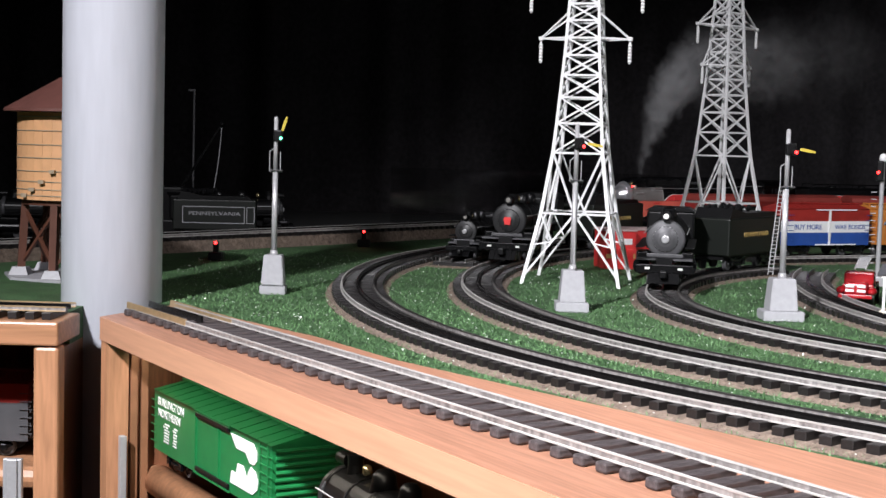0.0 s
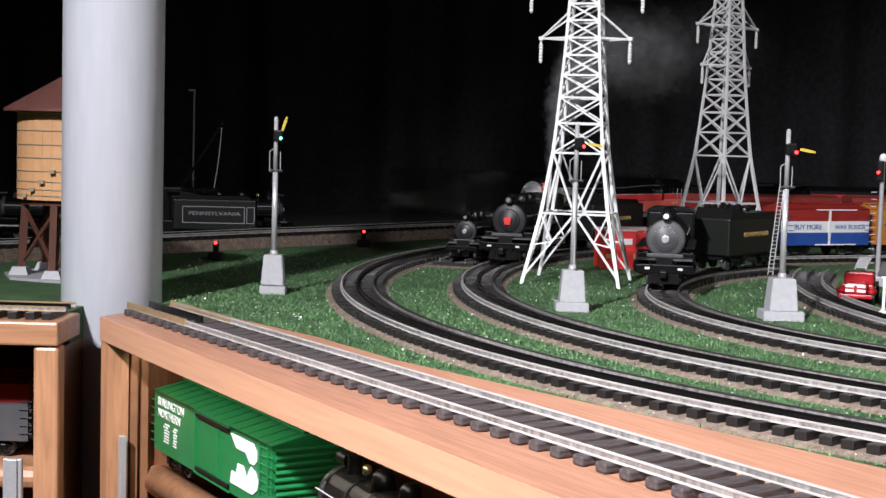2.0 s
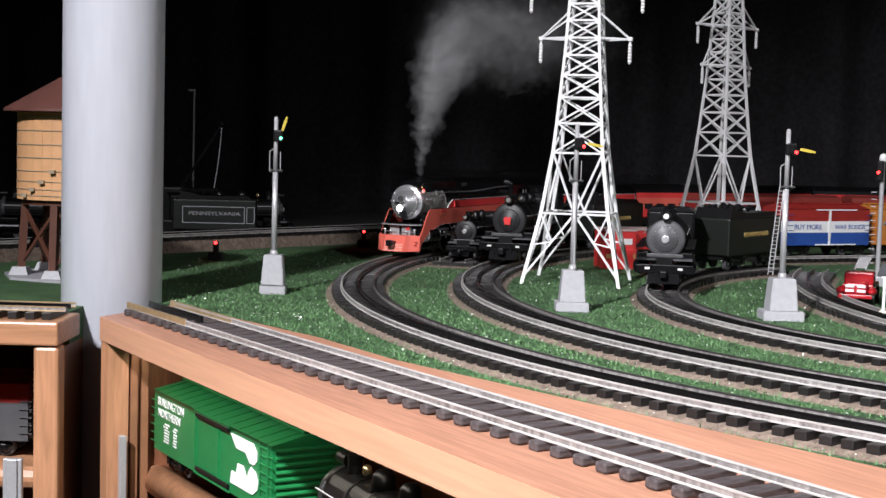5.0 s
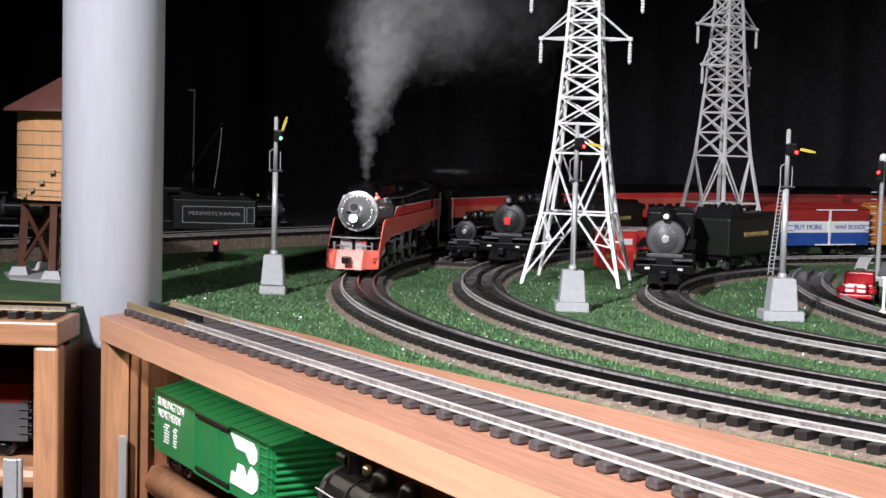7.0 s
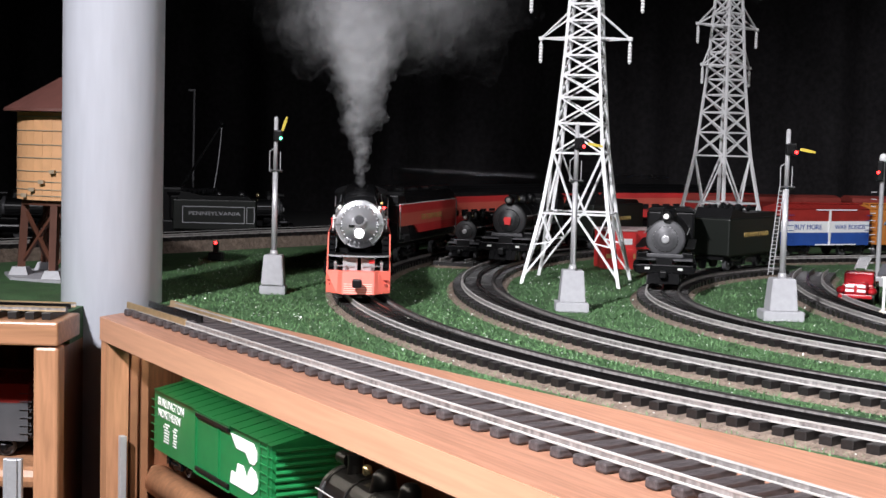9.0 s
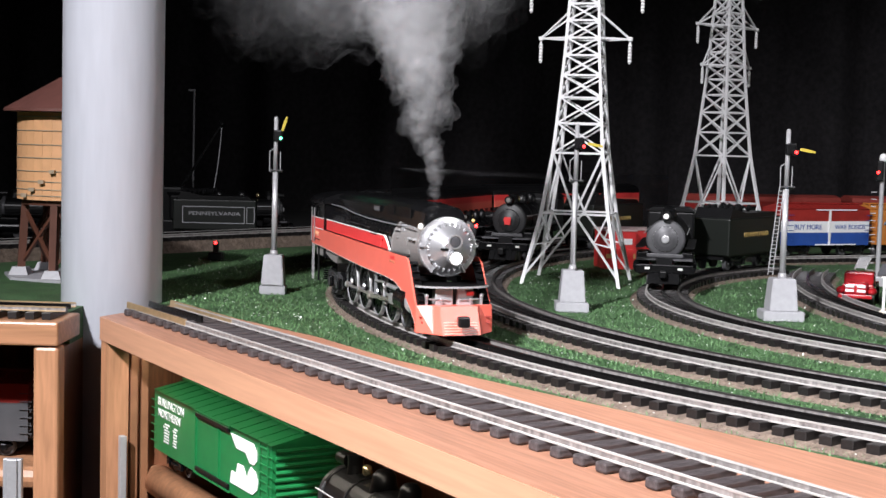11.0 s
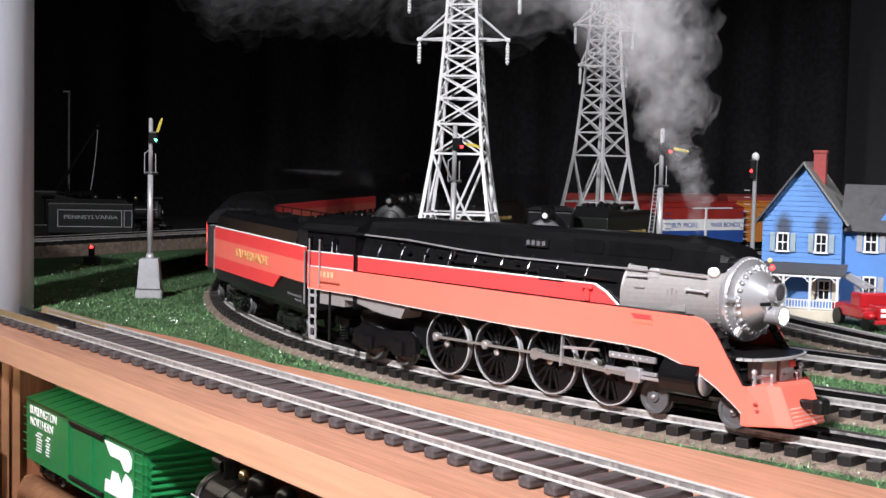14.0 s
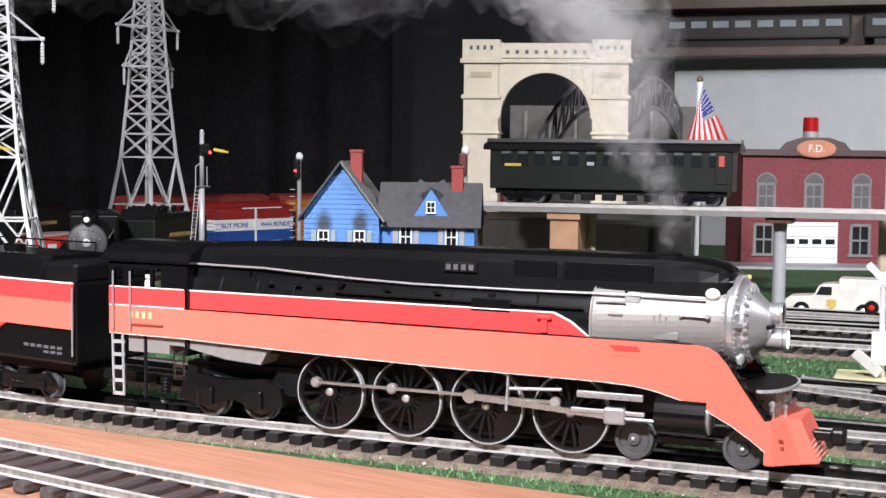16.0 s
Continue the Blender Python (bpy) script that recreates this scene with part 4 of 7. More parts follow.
        box(bm, (0.300, sy * 0.0272, 0.0318), (0.034, 0.002, 0.0034), bevel=0.0004)
        for k in range(6):
            ball(bm, (0.286 + 0.005 * k, sy * 0.0284, 0.0318), 0.0007, seg=6)
        box(bm, (0.299, sy * 0.0272, 0.0238), (0.038, 0.002, 0.0022), bevel=0.0004)
        rod(bm, (0.247, sy * 0.0275, 0.0315), (0.275, sy * 0.0275, 0.033), 0.0009, n=8)
        bar(bm, (0.2455, sy * 0.0272, 0.020), (0.2465, sy * 0.0272, 0.0400), 0.0022, 0.0012)
        part("crosshead_guide", bm, CHROME, t, "bright crosshead guide and valve rods")
        for k in range(4):
            w = spoked_wheel("driving_wheel", t, 0.0205, 0.1405 + 0.0458 * k, sy * 0.0202, sy, 16)
            TURNERS.append((w, 0.0205))
        for x in (0.3105, 0.3645):
            TURNERS.append((disc_wheel("pilot_wheel", t, 0.0100, x, sy * 0.0178, sy, "dark grey leading wheel"), 0.0100))
        for x in (0.062, 0.094):
            TURNERS.append((disc_wheel("trailing_wheel", t, 0.0110, x, sy * 0.0165, sy), 0.0110))
        bm = bmesh.new()
        prism(bm, [(0.044, 0.010), (0.046, 0.020), (0.056, 0.0245), (0.074, 0.0225), (0.082, 0.0225), (0.100, 0.0245), (0.110, 0.020), (0.112, 0.010), (0.102, 0.0065), (0.09, 0.0085), (0.078, 0.012), (0.068, 0.0085), (0.056, 0.0065)], sy * 0.0195, sy * 0.0235, "Y")
        for x in (0.062, 0.094):
            box(bm, (x, sy * 0.0245, 0.0125), (0.0105, 0.003, 0.0105), bevel=0.0012)
        for k in range(5):
            ring(bm, (0.034, sy * 0.0225, 0.012 + 0.002 * k), 0.0026, 0.0006, "Z", 14, 5)
        part("trailing_truck", bm, BLACK, t, "black trailing truck frame")
        bm = bmesh.new()
        box(bm, (0.3365, sy * 0.0155, 0.0105), (0.062, 0.003, 0.004), bevel=0.0006)
        part("pilot_truck", bm, BLACK_M, t)
        # rods: a coupling rod that circles, a main rod
        bm = bmesh.new()
        for k in range(3):
            x = 0.1405 + 0.0458 * k
            bar(bm, (x, 0, 0), (x + 0.0458, 0, 0), 0.0030, 0.0012)
        for k in range(4):
            rod(bm, (0.1405 + 0.0458 * k, -0.0011, 0), (0.1405 + 0.0458 * k, 0.0011, 0), 0.0029, n=16)
        r = part("coupling_rod", bm, ROD, t, "steel coupling rod")
        RODS.append((r, "side", sy))
        bm = bmesh.new()
        prism(bm, [(0, -0.0017), (0.078, -0.0013), (0.078, 0.0013), (0, 0.0017)], -0.0006, 0.0006, "Y")
        rod(bm, (0, -0.0013, 0), (0, 0.0013, 0), 0.0036, n=16)
        rod(bm, (0.078, -0.0013, 0), (0.078, 0.0013, 0), 0.0024, n=16)
        r = part("main_rod", bm, ROD, t, "steel main rod")
        RODS.append((r, "main", sy))
        bm = bmesh.new()
        box(bm, (0, 0, 0.0010), (0.011, 0.0042, 0.0085), bevel=0.0012)
        rod(bm, (0, 0, 0), (0.028, 0, 0), 0.0010, n=8)
        r = part("crosshead", bm, CHROME, t, "bright crosshead and piston rod")
        RODS.append((r, "cross", sy))
    return t


def side_lettering(parent, body, x, z, size, y, material, squeeze, nm="lettering"):
    for sy in (-1, 1):
        text(nm, body, size, pose(x, sy * y, z, 90, 0, 0 if sy < 0 else 180), material, parent, squeeze=squeeze)


def bogie(parent, x, wheel_r=0.0088, base=0.034, y=0.0175):
    bm = bmesh.new()
    for sy in (-1, 1):
        prism(bm, [(x - base * 0.75, 0.011), (x - base * 0.6, 0.0165), (x - 0.006, 0.0135), (x + 0.006, 0.0135), (x + base * 0.6, 0.0165), (x + base * 0.75, 0.011), (x + base * 0.4, 0.0065), (x, 0.0055), (x - base * 0.4, 0.0065)], sy * (y + 0.0045), sy * (y + 0.0075), "Y")
        for dx in (-base / 2, base / 2):
            box(bm, (x + dx, sy * (y + 0.0080), 0.0095), (0.007, 0.003, 0.0065), bevel=0.001)
        for k in range(3):
            ring(bm, (x - 0.004 + 0.004 * k, sy * (y + 0.0080), 0.0095), 0.0016, 0.0006, "Z", 10, 5)
    box(bm, (x, 0, 0.0135), (0.010, y * 2 + 0.01, 0.005))
    part("bogie", bm, BLACK, parent, "black sprung bogie")
    for sy in (-1, 1):
        for dx in (-base / 2, base / 2):
            TURNERS.append((disc_wheel("bogie_wheel", parent, wheel_r, x + dx, sy * y, sy), wheel_r))


def tender():
    t = thing("tender", "black tender with red and orange bands and gold lettering", "tender")
    L = 0.262
    bm = bmesh.new()
    box(bm, (L / 2, 0, 0.0485), (L - 0.004, 0.0590, 0.0490), bevel=0.002)
    body = part("tank", bm, BLACK, t)
    for sy in (-1, 1):
        y = sy * 0.0303
        for nm, pts, m in (("red_band", [(0.003, 0.0615), (L - 0.003, 0.0615), (L - 0.003, 0.0722), (0.003, 0.0722)], RED),
                           ("orange_band", [(0.003, 0.0455), (L - 0.003, 0.0455), (L - 0.003, 0.0615), (0.003, 0.0615)], ORANGE),
                           ("lower_red_band", [(0.003, 0.0345), (L - 0.082, 0.0345), (L - 0.063, 0.0455), (0.003, 0.0455)], RED)):
            bm = bmesh.new()
            prism(bm, pts, y - 0.0008, y + 0.0008, "Y")
            part(nm, bm, m, t)
        bm = bmesh.new()
        for z in (0.0726,):
            box(bm, (L / 2, y, z), (L - 0.006, 0.0018, 0.0007))
        part("stripe", bm, TEXT_WHITE, t)
        bm = bmesh.new()
        for k in range(6):
            box(bm, (L - 0.045 + 0.006 * k, sy * 0.0298, 0.0335), (0.004, 0.0008, 0.0016))
            if k > 2:
                box(bm, (L - 0.045 + 0.006 * k, sy * 0.0298, 0.0305), (0.004, 0.0008, 0.0014))
        part("stencil_bars", bm, GREY_D, t, "small illegible stencil lines")
        for x in (0.002, L - 0.002):
            bm = bmesh.new()
            rod(bm, (x, sy * 0.0315, 0.030), (x, sy * 0.0315, 0.070), 0.0006, n=6)
            part("grab_rail", bm, CHROME, t)
    side_lettering(t, "SOUTHERN PACIFIC", L * 0.46, 0.0535, 0.0105, 0.0313, TEXT_GOLD, 1.02)
    bm = bmesh.new()
    prism(bm, [(-0.0295, 0.072), (-0.0275, 0.0820), (-0.021, 0.0870), (0.021, 0.0870), (0.0275, 0.0820), (0.0295, 0.072)], 0.004, L - 0.03, "X")
    part("top_casing", bm, BLACK, t, "rounded black tank top")
    bm = bmesh.new()
    box(bm, (L - 0.018, 0, 0.078), (0.03, 0.056, 0.012), bevel=0.002)
    part("bunker", bm, BLACK_M, t)
    for sy in (-1, 1):
        bm = bmesh.new()
        for k in range(9):
            x = 0.012 + 0.026 * k
            rod(bm, (x, sy * 0.022, 0.0865), (x, sy * 0.022, 0.0925), 0.0005, n=6)
        rod(bm, (0.012, sy * 0.022, 0.0922), (0.22, sy * 0.022, 0.0922), 0.0005, n=6)
        part("top_rail", bm, BLACK, t)
    bm = bmesh.new()
    for x in (0.05, 0.11, 0.17):
        lathe(bm, [(0.007, 0.0865), (0.007, 0.0895), (0.0055, 0.0905)], n=16, c=(x, 0, 0))
    part("hatch", bm, BLACK, t)
    bm = bmesh.new()
    box(bm, (L / 2, 0, 0.0215), (L - 0.03, 0.040, 0.007))
    box(bm, (L + 0.006, 0, 0.017), (0.03, 0.008, 0.006))
    part("underframe", bm, BLACK_M, t)
    for x in (0.052, L - 0.058):
        bogie(t, x, 0.0090, 0.042)
    return t


def coach(label):
    t = thing("passenger_coach", label, "coach", group="streamlined coaches")
    L = 0.40
    bm = bmesh.new()
    box(bm, (L / 2, 0, 0.0525), (L - 0.004, 0.0600, 0.0440), bevel=0.003)
    part("body", bm, mat("coach_dark", (0.02, 0.018, 0.018), 0.4), t)
    for sy in (-1, 1):
        y = sy * 0.0303
        for nm, z0, z1, m in (("red_band", 0.066, 0.0745, RED), ("orange_band", 0.056, 0.066, ORANGE), ("lower_red_band", 0.0335, 0.047, RED)):
            bm = bmesh.new()
            prism(bm, [(0.003, z0), (L - 0.003, z0), (L - 0.003, z1), (0.003, z1)], y - 0.0006, y + 0.0006, "Y")
            part(nm, bm, m, t)
        for k in range(15):
            bm = bmesh.new()
            box(bm, (0.028 + 0.0245 * k, sy * 0.0303, 0.0515), (0.017, 0.0012, 0.0080), bevel=0.001)
            part("window", bm, mat("dark_pane", (0.015, 0.017, 0.02), 0.1), t)
        for k in range(16):
            bm = bmesh.new()
            box(bm, (0.0158 + 0.0245 * k, sy * 0.0303, 0.0515), (0.007, 0.0011, 0.0090))
            part("pier", bm, ORANGE, t)
    for x in (0.0, L):
        bm = bmesh.new()
        box(bm, (x, 0, 0.050), (0.006, 0.034, 0.046), bevel=0.002)
        part("vestibule", bm, RED, t, "red vestibule end")
    bm = bmesh.new()
    prism(bm, [(-0.0300, 0.0740), (-0.0285, 0.0800), (-0.022, 0.0855), (-0.011, 0.0885), (0.011, 0.0885), (0.022, 0.0855), (0.0285, 0.0800), (0.0300, 0.0740)], 0.0, L, "X")
    part("roof", bm, BLACK_M, t, "rounded dark roof")
    bm = bmesh.new()
    box(bm, (L / 2, 0, 0.0240), (L * 0.5, 0.044, 0.014), bevel=0.003)
    part("underframe", bm, BLACK_M, t)
    for x in (0.062, L - 0.062):
        bogie(t, x, 0.0088, 0.040)
    return t


LOCO = streamlined_locomotive()
TENDER = tender()
COACH_A = coach("red and orange passenger coach with dark roof behind the tender")
COACH_B = copy_thing(COACH_A, Matrix())
for o in COACH_B.children_recursive:
    if o.name.startswith("bogie_wheel"):
        TURNERS.append((o, 0.0088))


# ---------------------------------------------------------------- standing trains
SPUR = arc(0.96, 1.505, 0.985, 68, 164.5)
railway_track("inner siding track with a standing red train", SPUR)


def on_arc(cx, cy, r, a, dr=0.0):
    """Pose on a curve at angle a (degrees), facing the way of growing angle."""
    cx, cy, r = cx * K, cy * K, r * K
    return pose(cx + (r + dr) * math.cos(radians(a)), cy + (r + dr) * math.sin(radians(a)), RZ, 0, 0, a + 90)


def black_locomotive(m, label, f=1.0, keystone=False, lit=False, length=0.24, sooty=False):
    """A black steam locomotive; its front coupler is at the origin, its body runs back along -x."""
    t = thing("steam_locomotive", label, "locomotive", m @ Matrix.Scale(1, 4), "black steam locomotives")
    zc, R = 0.0475 * f, 0.0205 * f
    bm = bmesh.new()
    rod(bm, (-length * 0.8, 0, zc), (-0.032 * f, 0, zc), R * 0.98, R * 0.92, 32)
    part("boiler", bm, BLACK_M, t)
    for k in range(5):
        bm = bmesh.new()
        ring(bm, (-0.07 * f - 0.03 * f * k, 0, zc), R * 0.955, 0.0007, "X", 32, 5)
        part("boiler_band", bm, BLACK_M, t)
    bm = bmesh.new()
    lathe(bm, [(R * 0.95, -0.034 * f), (R, -0.033 * f), (R, -0.029 * f), (R * 0.92, -0.0275 * f), (R * 0.66, -0.0265 * f), (R * 0.62, -0.0245 * f), (R * 0.4, -0.0225 * f), (R * 0.15, -0.0215 * f), (0.0005, -0.0212 * f)], "X", 36, (0, 0, zc))
    face = part("smokebox_front", bm, mat("sooty_black", (0.022, 0.022, 0.023), 0.4) if keystone or sooty or f < 0.9 else GRAPHITE, t, "dark smokebox door")
    bm = bmesh.new()
    for k in range(20):
        a = 2 * math.pi * k / 20
        ball(bm, (-0.0255 * f, R * 0.62 * math.cos(a), zc + R * 0.62 * math.sin(a)), 0.0009 * f, seg=6)
    part("bolt_ring", bm, SILVER if not keystone and f > 0.9 else GRAPHITE, face)
    bm = bmesh.new()
    if keystone:
        prism(bm, [(-0.0040, zc + 0.0045), (0.0040, zc + 0.0045), (0.0052, zc + 0.002), (0.0036, zc - 0.0055), (-0.0036, zc - 0.0055), (-0.0052, zc + 0.002)], -0.0205 * f, -0.0195 * f, "X")
        part("number_board", bm, RED, face, "red keystone-shaped plate")
    else:
        lathe(bm, [(0.0042 * f, -0.0213 * f), (0.0042 * f, -0.0200 * f), (0.003 * f, -0.0195 * f)], "X", 18, (0, 0, zc))
        part("number_board", bm, SILVER, face, "small round silver plate")
    bm = bmesh.new()
    rod(bm, (-0.036 * f, 0, zc + R + 0.004), (-0.021 * f, 0, zc + R + 0.004), 0.0046 * f, n=18)
    h = part("headlight", bm, BLACK_M, t)
    bm = bmesh.new()
    ball(bm, (-0.0208 * f, 0, zc + R + 0.004), 0.0030 * f, (0.3, 1, 1), 12)
    part("lens", bm, mat("dim_lens", (0.9, 0.9, 0.85), 0.2, emit=0.1) if lit else mat("dull_lens", (0.25, 0.24, 0.22), 0.15), h, "bright round lens")
    bm = bmesh.new()
    lathe(bm, [(0.0065 * f, zc + R * 0.85), (0.0055 * f, zc + R + 0.004), (0.0060 * f, zc + R + 0.011), (0.0045 * f, zc + R + 0.0112)], n=18, c=(-0.047 * f, 0, 0))
    part("chimney", bm, BLACK_M, t)
    for x, r in ((-0.095 * f, 0.0085 * f), (-0.135 * f, 0.0075 * f)):
        bm = bmesh.new()
        lathe(bm, [(r * 1.2, zc + R * 0.8), (r, zc + R + 0.003), (r * 0.95, zc + R + 0.007), (r * 0.6, zc + R + 0.0105), (0.001, zc + R + 0.0115)], n=18, c=(x, 0, 0))
        part("dome", bm, BLACK_M, t, smooth=True)
    bm = bmesh.new()
    ball(bm, (-0.067 * f, 0, zc + R + 0.004), 0.0038 * f, (1, 1, 1.1), 12)
    part("bell", bm, mat("brass_bell", (0.75, 0.62, 0.35), 0.25, 0.9), t, smooth=True)
    bm = bmesh.new()
    box(bm, (-length * 0.9, 0, 0.049 * f), (length * 0.2, 0.054 * f, 0.044 * f), bevel=0.003)
    part("cab", bm, BLACK_M, t)
    bm = bmesh.new()
    prism(bm, [(-0.029 * f, 0.071 * f), (-0.02 * f, 0.0755 * f), (0.02 * f, 0.0755 * f), (0.029 * f, 0.071 * f)], -length * 1.02, -length * 0.79, "X")
    part("cab_roof", bm, BLACK_M, t)
    bm = bmesh.new()
    box(bm, (-0.008 * f, 0, 0.0175 * f), (0.010, 0.060 * f, 0.009 * f), bevel=0.001)
    beam = part("buffer_beam", bm, BLACK, t, "black front beam")
    bm = bmesh.new()
    for sy in (-1, 1):
        box(bm, (-0.0026 * f, sy * 0.017 * f, 0.018 * f), (0.0006, 0.0050 * f, 0.0022 * f))
    part("beam_bars", bm, TEXT_WHITE, beam, "small white digits as bars")
    bm = bmesh.new()
    prism(bm, [(-0.004, 0.013 * f), (0.004, 0.0045), (0.004, 0.003), (-0.012, 0.003), (-0.012, 0.013 * f)], -0.016 * f, 0.016 * f, "Y")
    cow = part("pilot", bm, BLACK_M, t)
    for k in range(7):
        bm = bmesh.new()
        y = (-0.015 + 0.005 * k) * f
        bar(bm, (-0.0035, y, 0.013 * f), (0.0055, y, 0.0035), 0.0012)
        part("pilot_bar", bm, BLACK_M, cow)
    bm = bmesh.new()
    box(bm, (0.004, 0, 0.0125 * f), (0.014, 0.007 * f, 0.007 * f), bevel=0.001)
    part("coupler", bm, BLACK_M, t)
    bm = bmesh.new()
    box(bm, (-0.030 * f, 0, 0.0265 * f), (0.030 * f, 0.058 * f, 0.0022))
    box(bm, (-0.0195 * f, 0, 0.0305 * f), (0.002, 0.038 * f, 0.004), bevel=0.0006)
    part("front_deck", bm, GRAPHITE, t)
    for sy in (-1, 1):
        bm = bmesh.new()
        rod(bm, (-0.058 * f, sy * 0.0245 * f, 0.0185 * f), (-0.026 * f, sy * 0.0245 * f, 0.0185 * f), 0.0088 * f, n=22)
        box(bm, (-0.042 * f, sy * 0.0235 * f, 0.029 * f), (0.03 * f, 0.013 * f, 0.010 * f), bevel=0.002)
        part("cylinder", bm, BLACK, t)
        bm = bmesh.new()
        box(bm, (-length * 0.45, sy * 0.026 * f, 0.0390 * f), (length * 0.72, 0.009 * f, 0.0015))
        part("running_board", bm, BLACK_M, t)
        for k in range(4):
            bm = bmesh.new()
            Rw = 0.0165 * f
            ring(bm, (0, 0, 0), Rw - 0.0013, 0.0013, "Y", 28, 6)
            w = part("driving_wheel", bm, BLACK_M, t)
            w.matrix_basis = pose(-0.082 * f - 0.036 * f * k, sy * 0.0185, Rw)
            bm = bmesh.new()
            bar(bm, (0, 0, 0), (Rw - 0.001, 0, 0), 0.0013)
            first = part("spoke", bm, BLACK_M, w)
            for i in range(1, 10):
                o = new("spoke", first.data)
                o.parent = w
                o.matrix_basis = pose(0, 0, 0, 0, 36 * i, 0)
        bm = bmesh.new()
        bar(bm, (-0.082 * f, sy * 0.0225, 0.012 * f), (-0.19 * f, sy * 0.0225, 0.012 * f), 0.0026, 0.0012)
        bar(bm, (-0.05 * f, sy * 0.0245, 0.0185 * f), (-0.154 * f, sy * 0.0245, 0.013 * f), 0.0024, 0.0012)
        part("rod", bm, ROD, t)
        for x in (-0.018, -0.055):
            bm = bmesh.new()
            lathe(bm, [(0.001, -0.002), (0.0085 * f, -0.002), (0.0085 * f, 0.002), (0.001, 0.002)], "Y", 20, (x * f, sy * 0.017, 0.0085 * f))
            part("leading_wheel", bm, GRAPHITE, t)
        bm = bmesh.new()
        rod(bm, (-0.03 * f, sy * (R + 0.002), zc + 0.006), (-length * 0.8, sy * (R + 0.002), zc + 0.006), 0.0006, n=6)
        part("handrail", bm, SILVER, t)
    bm = bmesh.new()
    box(bm, (-length * 0.5, 0, 0.022 * f), (length * 0.9, 0.018, 0.014))
    part("frame", bm, BLACK_M, t)
    return t


def plain_tender(m, label, letter=TEXT_GOLD, lined=False, length=0.17):
    t = thing("tender", label, "tender", m, "black tenders")
    bm = bmesh.new()
    box(bm, (-length / 2, 0, 0.0430), (length, 0.058, 0.048), bevel=0.002)
    part("tank", bm, mat("brunswick_green", (0.006, 0.008, 0.006), 0.4), t)
    bm = bmesh.new()
    prism(bm, [(-length * 0.95, 0.067), (-length * 0.9, 0.073), (-length * 0.35, 0.073), (-length * 0.1, 0.080), (-length * 0.05, 0.067)], -0.025, 0.025, "Y")
    rnd = random.Random(4)
    for k in range(60):
        ball(bm, (-length * rnd.uniform(0.1, 0.5), rnd.uniform(-0.022, 0.022), 0.0755 + rnd.uniform(0, 0.006)), rnd.uniform(0.002, 0.004), seg=6)
    part("coal_load", bm, BLACK_M, t, "black heaped coal")
    for sy in (-1, 1):
        text("lettering", "PENNSYLVANIA", 0.0085, pose(-length / 2, sy * 0.0294, 0.045, 90, 0, 0 if sy < 0 else 180), letter, t, squeeze=1.35)
        if lined:
            bm = bmesh.new()
            for x0, x1 in ((-length * 0.86, -length * 0.12), (-length * 0.98, -length * 0.89)):
                for z in (0.0305, 0.0560):
                    box(bm, ((x0 + x1) / 2, sy * 0.0293, z), (x1 - x0, 0.0006, 0.0011))
                for x in (x0, x1):
                    box(bm, (x, sy * 0.0293, 0.04325), (0.0011, 0.0006, 0.0255))
            part("lining", bm, CONCRETE, t, "pale painted lining")
    bm = bmesh.new()
    box(bm, (-length / 2, 0, 0.0165), (length * 0.95, 0.04, 0.006))
    part("underframe", bm, BLACK_M, t)
    n0 = len(TURNERS)
    for x in (-length * 0.22, -length * 0.78):
        bogie(t, x, 0.0088, 0.034)
    del TURNERS[n0:]
    return t


# locomotive on the third track, with its tender
black_locomotive(on_arc(0.781, 1.386, 0.556, 169), "black steam locomotive with grey smokebox door on the third track", 1.08, lit=True, length=0.225)
plain_tender(on_arc(0.781, 1.386, 0.556, 144.6, 0.006), "dark green tender with gold lettering behind a black locomotive")
black_locomotive(on_arc(0.949, 1.499, 0.911, 163.8), "black steam locomotive with dark smokebox door on the second track", 1.12, keystone=True, length=0.25)
plain_tender(on_arc(0.949, 1.499, 0.911, 146.2, 0.004), "dark green tender coupled behind the keystone locomotive")
black_locomotive(on_arc(0.96, 1.505, 0.985, 163.2, -0.006), "small black switching locomotive standing on the siding", 0.74, length=0.20)


